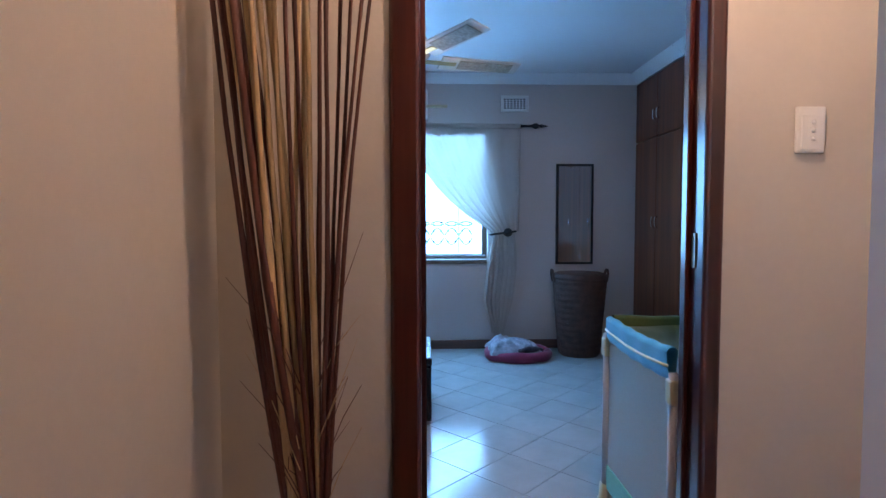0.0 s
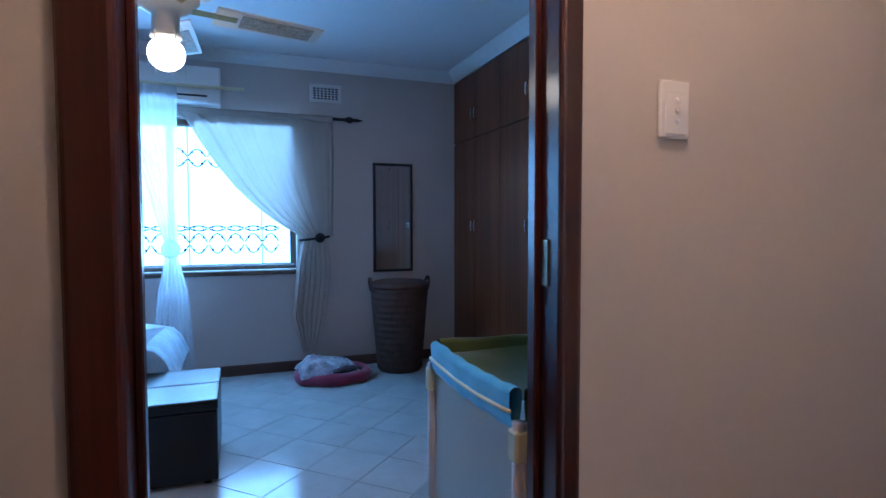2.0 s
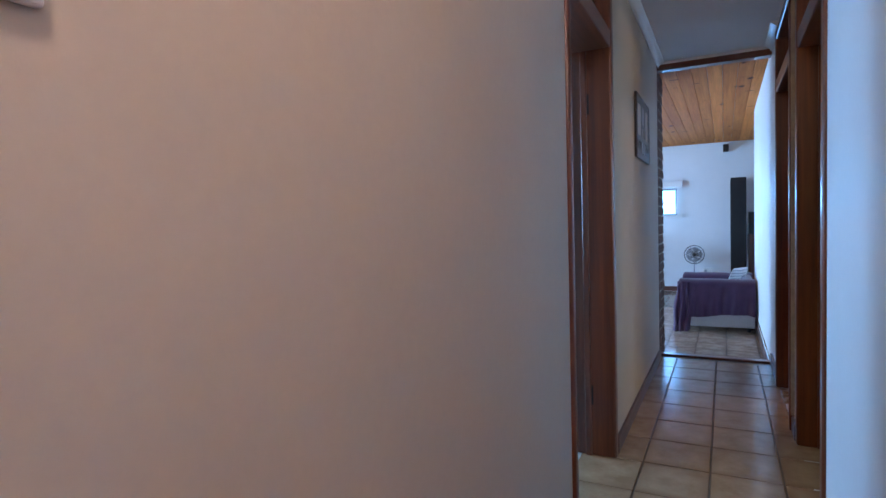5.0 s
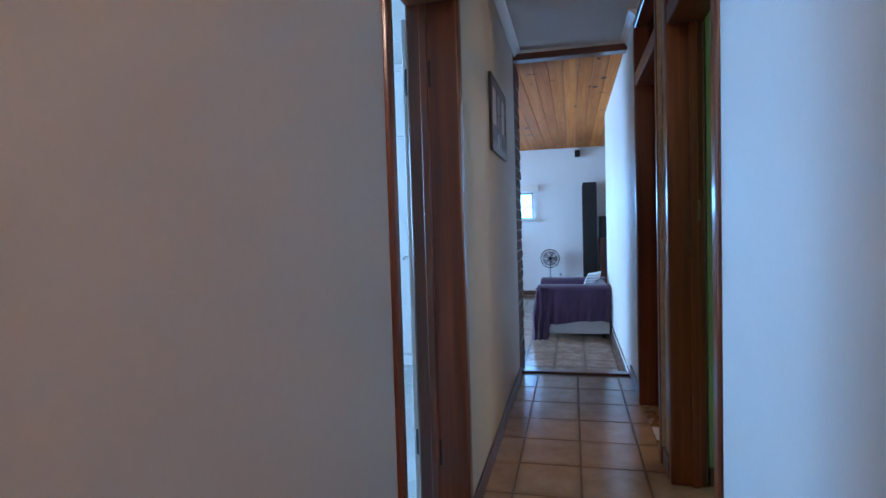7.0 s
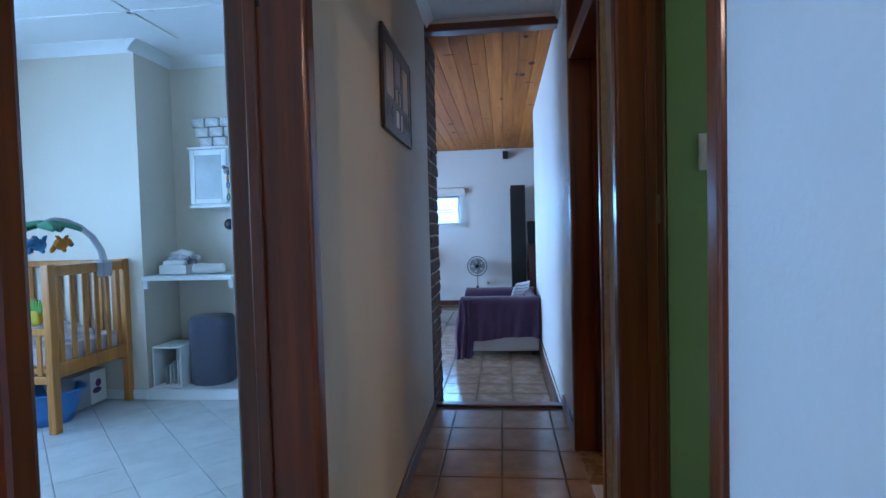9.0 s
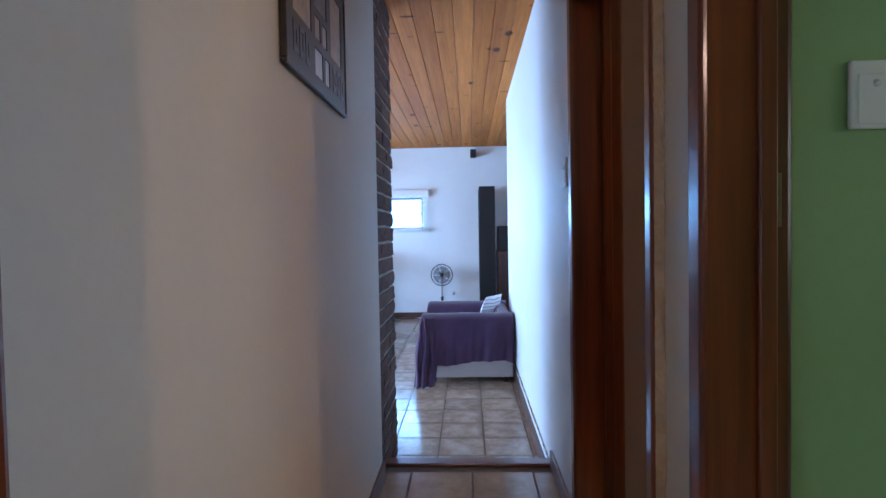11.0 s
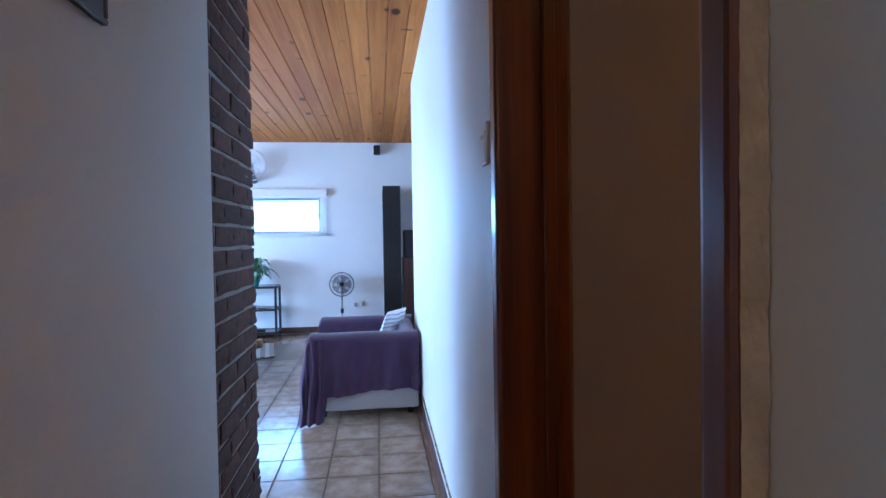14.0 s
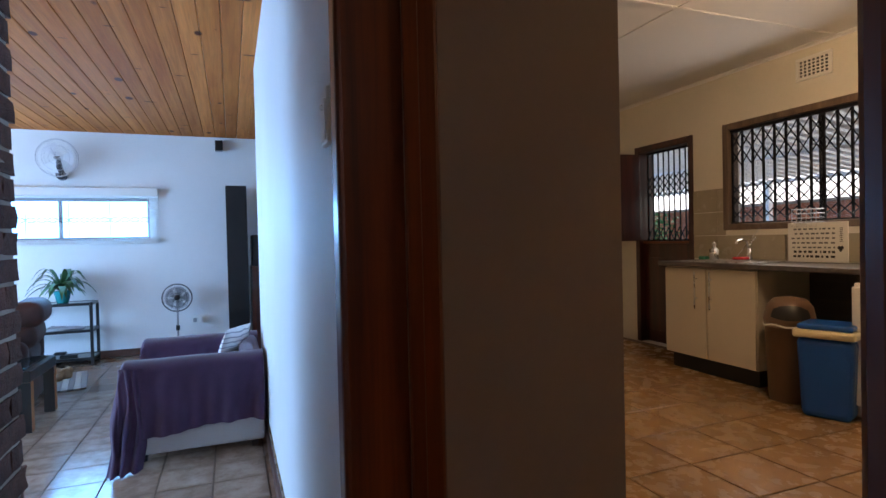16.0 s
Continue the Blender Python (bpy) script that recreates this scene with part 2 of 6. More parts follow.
M = {
    "wall": surface("taupe_plaster", (0.56, 0.50, 0.43), 0.62, 0.05, 1.2, 45, 0.22, dist=0.002),
    # darkened plaster: the wing wall's shade is put into its colour
    "wingwall": surface("wing_plaster_in_shade", (0.30, 0.235, 0.195), 0.6, 0.06, 1.2, 45, 0.2, dist=0.002),
    "bedwall": surface("grey_plaster", (0.57, 0.50, 0.465), 0.6, 0.05, 1.2, 45, 0.2, dist=0.002),
    "nurwall": surface("stone_plaster", (0.70, 0.62, 0.52), 0.6, 0.04, 1.2, 45, 0.2, dist=0.002),
    "white_wall": surface("white_plaster", (0.78, 0.78, 0.77), 0.55, 0.04, 1.3, 50, 0.25, dist=0.002),
    "kitwall": surface("cream_plaster", (0.70, 0.65, 0.54), 0.55, 0.05, 1.3, 50, 0.2, dist=0.002),
    "green": surface("green_plaster", (0.27, 0.44, 0.19), 0.6, 0.06, 1.3, 50, 0.2, dist=0.002),
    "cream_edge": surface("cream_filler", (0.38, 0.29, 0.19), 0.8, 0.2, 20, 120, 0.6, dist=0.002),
    "lockmetal": surface("worn_dark_brass", (0.20, 0.15, 0.10), 0.35, 0.3, 20, 120, 0.2, metal=1.0),
    "ceil": surface("ceiling_white", (0.80, 0.80, 0.80), 0.7, 0.03, 1.0, 40, 0.1),
    "whitepaint": surface("white_gloss_paint", (0.80, 0.80, 0.79), 0.3, 0.03, 2.0, 80, 0.05),
    "meranti": wood("varnished_meranti", (0.040, 0.0075, 0.002), (0.23, 0.048, 0.008), 2, 0.32, 1.0, 0.36),
    "burgundy": wood("dark_burgundy_varnish", (0.020, 0.004, 0.003), (0.082, 0.015, 0.009), 2, 0.28, 1.0, 0.5),
    "meranti_x": wood("varnished_meranti_level", (0.070, 0.015, 0.005), (0.23, 0.056, 0.016), 0, 0.3, 1.0, 0.35),
    "meranti_y": wood("varnished_meranti_cross", (0.070, 0.015, 0.005), (0.23, 0.056, 0.016), 1, 0.3, 1.0, 0.35),
    "wardrobe": wood("mahogany_veneer", (0.105, 0.020, 0.007), (0.27, 0.066, 0.020), 2, 0.35, 0.7, 0.2),
    "skirting": wood("brown_skirting", (0.085, 0.036, 0.024), (0.17, 0.075, 0.05), 0, 0.4, 1.0, 0.1),
    "pine": wood("knotty_pine", (0.55, 0.150, 0.030), (0.82, 0.290, 0.072), 0, 0.7, 1.0, 0.0, 0.32, True),
    "crib": wood("honey_pine", (0.42, 0.145, 0.030), (0.62, 0.255, 0.060), 2, 0.4, 1.0, 0.15),
    "terra": tile_mat("terracotta_tile", (0.34, 0.20, 0.105), (0.53, 0.345, 0.20), (0.29, 0.165, 0.09), 0.18, 7.0, 0.15, 0.31),
    "kitterra": tile_mat("kitchen_terracotta_tile", (0.28, 0.165, 0.070), (0.40, 0.245, 0.115), (0.25, 0.145, 0.066), 0.24, 5.0, 0.18, 0.39),
    "windowbrown": wood("grey_brown_window_wood", (0.10, 0.065, 0.045), (0.20, 0.135, 0.095), 2, 0.5),
    "dullblack": surface("matt_black_board", (0.008, 0.007, 0.008), 0.6, 0.3, 3, 90, 0.1),
    "livterra": tile_mat("worn_living_tile", (0.33, 0.225, 0.155), (0.56, 0.43, 0.33), (0.29, 0.20, 0.14), 0.13, 9.0, 0.18, 0.28),
    "bedtile": tile_mat("white_floor_tile", (0.52, 0.52, 0.50), (0.61, 0.61, 0.59), (0.46, 0.45, 0.43), 0.13, 5, 0.06, 0.40),
    "grout": surface("brown_grout", (0.16, 0.11, 0.075), 0.9, 0.25, 3, 120, 0.4),
    "grout_light": surface("grey_grout", (0.36, 0.34, 0.33), 0.9, 0.2, 3, 120, 0.4),
    "brick": surface("dark_face_brick", (0.125, 0.047, 0.030), 0.88, 0.45, 14, 70, 1.0, dist=0.008, per_object=0.45),
    "mortar": surface("grey_mortar", (0.33, 0.275, 0.225), 0.95, 0.2, 6, 120, 0.8, dist=0.003),
    "black": surface("black_lacquer", (0.014, 0.012, 0.012), 0.35, 0.2, 3, 90, 0.1),
    "blackleather": surface("black_leather", (0.012, 0.011, 0.013), 0.24, 0.2, 5, 140, 0.5, dist=0.002),
    "iron": surface("black_iron", (0.03, 0.03, 0.032), 0.5, 0.2, 8, 120, 0.2, metal=0.7),
    "steel": surface("brushed_steel", (0.62, 0.62, 0.62), 0.28, 0.08, 6, 200, 0.1, metal=1.0),
    "chrome": surface("chrome", (0.75, 0.75, 0.76), 0.12, 0.03, 6, 200, 0.02, metal=1.0),
    "brass": surface("worn_brass", (0.55, 0.40, 0.18), 0.3, 0.1, 6, 200, 0.1, metal=1.0),
    "plastic": surface("white_plastic", (0.78, 0.76, 0.72), 0.35, 0.02, 3, 90, 0.02),
    "cream": surface("cream_plastic", (0.72, 0.64, 0.42), 0.4, 0.04, 3, 90, 0.05),
    "grey": surface("grey_plastic", (0.35, 0.35, 0.36), 0.45, 0.05, 3, 90, 0.05),
    "curtain": cloth("grey_curtain", (0.58, 0.50, 0.44), 350, 0.10, 0.22),
    "sheer": sheer_mat("white_sheer", (0.85, 0.88, 0.92), 0.38),
    "throw": cloth("plum_throw", (0.072, 0.030, 0.078), 220, 0.25),
    "sofa": cloth("light_sofa_fabric", (0.55, 0.52, 0.50), 300, 0.1),
    "brown": surface("brown_leather", (0.060, 0.022, 0.016), 0.6, 0.25, 5, 120, 0.5, dist=0.002),
    "mirror": mirror_mat("mirror_glass"),
    "glass": glass_mat("clear_glass"),
    "bright": glow("bright_day", (0.22, 0.54, 1.0), 4.5),
    "bulbglow": glow("lit_glass_globe", (1.0, 0.95, 0.88), 11.0),
}

M["pine"].node_tree.nodes["Principled BSDF"].inputs["Specular IOR Level"].default_value = 0.12

# ---------------- builders ----------------


def box(bm, a, b, bevel=0.0, seg=1):
    """A box between two corners, its edges rounded by bevel."""
    r = bmesh.ops.create_cube(bm, size=1.0)
    vs = r["verts"]
    c = [(p + q) / 2 for p, q in zip(a, b)]
    d = [abs(q - p) for p, q in zip(a, b)]
    for v in vs:
        v.co = Vector((c[0] + v.co.x * d[0], c[1] + v.co.y * d[1], c[2] + v.co.z * d[2]))
    if bevel > 0:
        es = list({e for v in vs for e in v.link_edges})
        bmesh.ops.bevel(bm, geom=es, offset=min(bevel, min(d) * 0.45), segments=seg, affect="EDGES", profile=0.5)
    return bm


def cyl(bm, p, q, r1, r2=None, n=12, cap=True):
    """A tapered round bar from p to q."""
    p, q = Vector(p), Vector(q)
    d = q - p
    m = Matrix.Translation((p + q) / 2) @ d.to_track_quat("Z", "Y").to_matrix().to_4x4()
    bmesh.ops.create_cone(bm, cap_ends=cap, segments=n, radius1=r1, radius2=r1 if r2 is None else r2, depth=d.length, matrix=m)
    return bm


def ball(bm, c, r, u=16, v=10, squash=(1, 1, 1)):
    bmesh.ops.create_uvsphere(bm, u_segments=u, v_segments=v, radius=r, matrix=Matrix.Translation(c) @ Matrix.Diagonal((*squash, 1)))
    return bm


def lathe(bm, prof, c=(0, 0, 0), n=24):
    """Turns a profile of (radius, z) about the upright line through c."""
    rings = []
    for r, z in prof:
        rings.append([bm.verts.new((c[0] + r * math.cos(2 * math.pi * i / n), c[1] + r * math.sin(2 * math.pi * i / n), c[2] + z)) for i in range(n)])
    for a, b in zip(rings, rings[1:]):
        for i in range(n):
            bm.faces.new((a[i], a[(i + 1) % n], b[(i + 1) % n], b[i]))
    for ring, flip in ((rings[0], True), (rings[-1], False)):
        bm.faces.new(ring[::-1] if flip else ring)
    return bm


def tube(bm, pts, r, n=8):
    """A round bar bent through points."""
    pts = [Vector(p) for p in pts]
    rings = []
    for i, p in enumerate(pts):
        d = (pts[min(i + 1, len(pts) - 1)] - pts[max(i - 1, 0)]).normalized()
        u = d.orthogonal().normalized() if i == 0 else (u - d * u.dot(d)).normalized()
        w = d.cross(u)
        rr = r[i] if isinstance(r, (list, tuple)) else r
        rings.append([bm.verts.new(p + (u * math.cos(2 * math.pi * k / n) + w * math.sin(2 * math.pi * k / n)) * rr) for k in range(n)])
    for a, b in zip(rings, rings[1:]):
        for k in range(n):
            bm.faces.new((a[k], a[(k + 1) % n], b[(k + 1) % n], b[k]))
    bm.faces.new(rings[0][::-1]), bm.faces.new(rings[-1])
    return bm


def sheet(bm, nu, nv, f, thick=0.0):
    """A cloth or shell: f(u, v) over the unit square."""
    g = [[bm.verts.new(f(i / nu, j / nv)) for i in range(nu + 1)] for j in range(nv + 1)]
    fs = []
    for j in range(nv):
        for i in range(nu):
            fs.append(bm.faces.new((g[j][i], g[j][i + 1], g[j + 1][i + 1], g[j + 1][i])))
    if thick:
        bmesh.ops.recalc_face_normals(bm, faces=fs)
        bmesh.ops.solidify(bm, geom=fs, thickness=thick)
    return bm


def B():
    return bmesh.new()


def mesh_of(name, bm, material, smooth=False):
    bmesh.ops.recalc_face_normals(bm, faces=bm.faces)
    me = bpy.data.meshes.new(name)
    bm.to_mesh(me)
    bm.free()
    me.materials.append(material)
    if smooth:
        for p in me.polygons:
            p.use_smooth = True
    return me


def part(name, bm, material, parent=None, label="", smooth=False):
    ob = new(name, mesh_of(name, bm, material, smooth))
    if parent is not None:
        ob.parent = parent
    if label:
        tagged(ob, label)
    return ob


def thing(name, label, category, loc=(0, 0, 0), rz=0.0, group=""):
    ob = new(name)
    ob.empty_display_size = 0.1
    ob.matrix_world = pose(*loc, 0, 0, rz)
    return tagged(ob, label, category, group)


def structure(name, bm, material, label="", category="", smooth=False):
    return tagged(part(name, bm, material, None, smooth=smooth), label, category, kind="structure")


def bx(name, a, b, material, parent=None, bevel=0.0, label="", seg=1, smooth=False):
    return part(name, box(B(), a, b, bevel, seg), material, parent, label, smooth)


def wall_run(axis, p0, p1, a0, a1, z0, z1, openings=()):
    """A wall along an axis ("x" or "y") between p0 and p1 thick, with openings (a, b, bottom, top) right through it."""
    bm = B()
    cuts = sorted({a0, a1, *[o[0] for o in openings], *[o[1] for o in openings]})

    def put(s, e, lo, hi):
        if e - s < 1e-4 or hi - lo < 1e-4:
            return
        if axis == "x":
            box(bm, (s, p0, lo), (e, p1, hi))
        else:
            box(bm, (p0, s, lo), (p1, e, hi))
    for s, e in zip(cuts, cuts[1:]):
        o = [q for q in openings if q[0] <= s + 1e-6 and q[1] >= e - 1e-6]
        if o:
            put(s, e, z0, o[0][2]), put(s, e, o[0][3], z1)
        else:
            put(s, e, z0, z1)
    return bm


YL, YR = 1.776, 0.937
HC = 2.53
DOOR_TOP = 2.44

# ---------------- structure ----------------
structure("wall_left", wall_run("x", YL, YL + 0.15, -0.30, 6.10, 0, 2.72, [(0.31, 1.13, 0, DOOR_TOP), (3.085, 3.965, 0, DOOR_TOP)]), M["wall"], "taupe painted plaster corridor wall", "wall")
structure("wall_right", wall_run("x", YR - 0.15, YR, 0.82, 4.0, -0.2, 2.72, [(3.62, 4.0, 0, DOOR_TOP)]), M["white_wall"], "white painted plaster corridor wall", "wall")
structure("wall_right_mid", wall_run("x", YR - 0.15, YR, 4.0, 4.90, -0.2, 2.72, [(4.0, 4.49, 0, DOOR_TOP), (4.665, 4.90, 0, DOOR_TOP)]), M["wall"], "taupe painted plaster between two doors", "wall")
structure("wall_right_end", wall_run("x", YR - 0.15, YR, 4.90, 9.10, -0.2, 2.72, [(4.90, 5.585, 0, DOOR_TOP)]), M["white_wall"], "white painted plaster corridor wall", "wall")
structure("wall_hall_west", wall_run("y", -0.30, -0.125, -2.2, YL, 0, 2.72), M["wall"], "taupe painted plaster hall wall", "wall")
structure("wall_hall_east", wall_run("y", 0.82, 0.97, -2.2, YR - 0.15, 0, 2.72), M["white_wall"], "pale painted plaster hall wall", "wall")
structure("wall_hall_south", wall_run("x", -2.35, -2.2, -0.30, 0.97, 0, 2.72), M["wall"], "taupe painted plaster hall wall", "wall")

# bedroom
BY, BXW, BXE = 5.53, -2.30, 2.98
structure("wall_bedroom_north", wall_run("x", BY, BY + 0.22, BXW - 0.15, 3.10, 0, 2.75, [(-0.92, 0.99, 0.845, 2.03)]), M["bedwall"], "grey painted plaster bedroom wall", "wall")
structure("wall_bedroom_west", wall_run("y", BXW - 0.15, BXW, YL, BY, 0, 2.75), M["bedwall"], "grey painted plaster bedroom wall", "wall")
structure("wall_bedroom_east", wall_run("y", BXE, BXE + 0.07, YL + 0.15, BY, 0, 2.75), M["bedwall"], "grey painted plaster bedroom wall", "wall")
structure("wall_bedroom_south", wall_run("x", YL + 0.15, YL + 0.16, BXW, 3.0, 0, 2.6, [(0.29, 1.16, 0, DOOR_TOP)]), M["bedwall"], "grey painted plaster bedroom wall", "wall")
# nursery
NX, NRX, NY = 6.33, 6.76, 5.35
structure("wall_nursery_west", wall_run("y", 3.05, 3.06, YL + 0.15, NY, 0, 2.75), M["nurwall"], "stone coloured nursery wall", "wall")
structure("wall_nursery_north", wall_run("x", NY, NY + 0.2, 3.05, 6.9, 0, 2.75, [(3.5, 5.2, 0.9, 2.1)]), M["nurwall"], "stone coloured nursery wall", "wall")
structure("wall_nursery_east", wall_run("y", NX, NRX, 3.90, NY, 0, 2.75), M["nurwall"], "stone coloured nursery wall pier", "wall")
structure("wall_nursery_south", wall_run("x", YL + 0.15, YL + 0.16, 3.06, 6.76, 0, 2.6, [(3.03, 3.99, 0, DOOR_TOP)]), M["nurwall"], "stone coloured nursery wall", "wall")
# party wall to the living room
structure("wall_living_west", wall_run("y", NRX, 6.90, 2.35, 6.4, -0.2, 2.75), M["nurwall"], "pale plaster wall between nursery and living room", "wall")
# living room
LX, LZ = 12.10, -0.15
structure("wall_living_east", wall_run("y", LX, LX + 0.22, -3.1, 6.6, -0.3, 2.72, [(2.05, 3.93, 1.245, 1.75)]), M["white_wall"], "white plaster living room wall", "wall")
structure("wall_living_north", wall_run("x", 6.40, 6.62, 6.76, LX + 0.22, -0.3, 2.72, [(7.3, 11.7, -0.15, 2.0)]), M["white_wall"], "white plaster living room wall", "wall")
structure("wall_living_return", wall_run("y", 8.95, 9.10, 0.45, YR - 0.15, -0.2, 2.72), M["white_wall"], "white plaster wall end", "wall")
structure("wall_living_jog", wall_run("x", 0.45, 0.60, 9.10, 10.25, -0.2, 2.72), M["white_wall"], "white plaster wall", "wall")
structure("wall_dining_south", wall_run("x", -3.25, -3.1, 10.25, LX + 0.22, -0.3, 2.72), M["white_wall"], "white plaster wall", "wall")
# kitchen
KY = -3.05
structure("wall_kitchen_south", wall_run("x", KY - 0.2, KY, 4.47, 10.25, -0.1, 2.72, [(7.05, 8.31, 1.19, 2.14), (8.66, 9.46, 0, 2.11)]), M["kitwall"], "cream plaster kitchen wall", "wall")
structure("wall_kitchen_east", wall_run("y", 10.10, 10.25, KY, 0.45, -0.2, 2.72), M["kitwall"], "cream plaster kitchen wall", "wall")
# faces away from the kitchen lamp; its colour carries that shade
structure("wall_kitchen_wing", wall_run("y", 5.535, 5.66, 0.365, YR - 0.16, 0, 2.6), M["wingwall"], "plaster wing wall beside the kitchen door, shade put into its colour", "wall")
structure("wall_study_east", wall_run("y", 4.47, 4.60, KY, YR - 0.15, 0, 2.72), M["green"], "bright green painted study wall", "wall")
structure("wall_kitchen_west", wall_run("y", 4.60, 4.612, KY, YR - 0.15, 0, 2.6), M["kitwall"], "cream plaster kitchen wall", "wall")
structure("wall_study_west", wall_run("y", 2.45, 2.60, -2.4, YR - 0.15, 0, 2.72), M["green"], "bright green painted study wall", "wall")
structure("wall_study_south", wall_run("x", -2.4, -2.2, 2.45, 4.47, 0, 2.72, [(2.8, 4.0, 0.95, 2.05)]), M["green"], "bright green painted study wall", "wall")

# ceilings
structure("ceiling_corridor", box(box(B(), (-0.3, YR - 0.15, HC), (6.26, YL + 0.15, HC + 0.08)), (-0.3, -2.3, HC), (0.97, YR - 0.15, HC + 0.08)), M["ceil"], "white painted corridor ceiling", "ceiling")
structure("ceiling_bedroom", box(B(), (BXW, YL + 0.15, 2.555), (3.0, BY, 2.64)), M["ceil"], "white painted bedroom ceiling", "ceiling")
structure("ceiling_nursery", box(B(), (3.05, YL + 0.15, 2.57), (6.78, NY, 2.65)), M["ceil"], "white board nursery ceiling", "ceiling")
structure("ceiling_kitchen", box(B(), (4.6, KY, 2.60), (10.12, YR - 0.15, 2.68)), M["ceil"], "white board kitchen ceiling", "ceiling")
structure("ceiling_study", box(B(), (2.6, -2.2, 2.60), (4.47, YR - 0.15, 2.68)), M["ceil"], "white study ceiling", "ceiling")
_bm = B()
_y = 1.412 - 36 * 0.126
while _y < 6.3:
    w = 0.125
    start = 6.90 if _y > 2.30 else 6.80 if _y > 1.80 else 6.255 if _y > 0.82 else 9.10 if _y > 0.48 else 10.25
    box(_bm, (start, _y + 0.001, 2.520), (LX, _y + w, 2.540), 0.0045)
    _y += w + 0.001
structure("ceiling_living", _bm, M["pine"], "knotty varnished pine board ceiling", "ceiling")
structure("roof_slab", box(B(), (-2.6, -3.4, 2.76), (12.5, 6.8, 2.9)), M["ceil"], "roof slab above the ceilings", "roof")


def cornice(name, pts, z, size, material, label):
    """A coved cornice along straight runs ((x, y), (x, y), inward normal)."""
    bm = B()
    for (x0, y0), (x1, y1), (nx, ny) in pts:
        prof = [(0, -size), (0.006, -size), (size * 0.35, -size * 0.62), (size * 0.62, -size * 0.35), (size, -0.006), (size, 0), (0, 0)]
        a = [bm.verts.new((x0 + nx * d, y0 + ny * d, z + h)) for d, h in prof]
        b = [bm.verts.new((x1 + nx * d, y1 + ny * d, z + h)) for d, h in prof]
        for i in range(len(prof)):
            j = (i + 1) % len(prof)
            bm.faces.new((a[i], a[j], b[j], b[i]))
        bm.faces.new(a[::-1]), bm.faces.new(b)
    return structure(name, bm, material, label, "cornice")


cornice("cornice_bedroom", [((BXW, BY), (2.38, BY), (0, -1)), ((2.38, BY), (2.38, 1.94), (-1, 0))], 2.555, 0.085, M["whitepaint"], "white coved ceiling cornice")
cornice("cornice_nursery", [((NX, NY), (NX, 3.90), (-1, 0)), ((NX - 0.07, 3.90), (NRX, 3.90), (0, -1)), ((NRX, 3.9), (NRX, 3.3), (-1, 0))], 2.57, 0.075, M["whitepaint"], "white coved ceiling cornice")
cornice("cornice_corridor", [((3.9, YL), (6.2, YL), (0, -1)), ((5.6, YR), (6.2, YR), (0, 1))], HC, 0.05, M["whitepaint"], "white coved ceiling cornice")
cornice("cornice_kitchen", [((4.6, KY), (10.1, KY), (0, 1)), ((10.1, KY), (10.1, 0.45), (-1, 0))], 2.60, 0.025, M["whitepaint"], "white coved ceiling cornice")

# floors: a grout bed under single tiles
floor_hall = structure("floor_corridor", box(box(B(), (-0.15, YR - 0.15, -0.16), (6.235, YL + 0.15, -0.006)), (-0.15, -2.2, -0.16), (0.82, YR - 0.15, -0.006)), M["grout"], "terracotta tiled corridor floor", "floor")
floor_bed = structure("floor_bedroom", box(B(), (BXW, YL + 0.15, -0.16), (3.0, BY, -0.006)), M["grout_light"], "white diagonal tiled bedroom floor", "floor")
floor_nur = structure("floor_nursery", box(B(), (3.05, YL + 0.15, -0.16), (6.8, NY, -0.006)), M["grout_light"], "white diagonal tiled nursery floor", "floor")
floor_kit = structure("floor_kitchen", box(B(), (4.6, KY, -0.16), (10.12, YR - 0.15, -0.006)), M["grout"], "brown tiled kitchen floor", "floor")
floor_study = structure("floor_study", box(B(), (2.6, -2.2, -0.16), (4.47, YR - 0.15, 0.0)), M["bedtile"], "pale tiled study floor", "floor")
floor_liv = structure("floor_living", box(box(B(), (6.235, 0.45, LZ - 0.16), (LX, 6.4, LZ - 0.006)), (10.25, -3.1, LZ - 0.16), (LX, 0.45, LZ - 0.006)), M["grout"], "terracotta tiled living room floor", "floor")
structure("ground", box(B(), (-60, -60, -0.5), (70, 60, -0.33)), surface("bare_ground", (0.30, 0.27, 0.22), 0.9, 0.2, 0.5, 20, 0.4), "pale bare ground round the house", "ground")

structure("trim_nursery_threshold", box(B(), (3.07, YL + 0.16, -0.005), (6.3, 2.30, -0.0015)), M["bedtile"], "cut white edge tiles", "floor")
structure("trim_bedroom_threshold", box(B(), (BXW, YL + 0.16, -0.005), (2.98, 2.30, -0.0015)), M["bedtile"], "cut white edge tiles", "floor")

# step at the living room
structure("step_nosing", box(B(), (6.235, YR, -0.028), (6.315, YL + 0.02, 0.012), 0.006, 2), M["meranti_y"], "brown wooden step nosing", "step")
structure("step_riser", box(B(), (6.20, YR, LZ), (6.245, YL + 0.02, -0.03)), M["meranti_y"], "brown step riser", "step")
structure("trim_opening", box(B(), (6.20, YR, 2.455), (6.30, YL + 0.03, 2.505), 0.005), M["meranti_y"], "dark wooden beam trim over the opening", "trim")
structure("trim_lintel", box(B(), (6.21, YR, 2.505), (6.29, YL + 0.15, 2.72)), M["white_wall"], "white plaster over the opening", "trim")


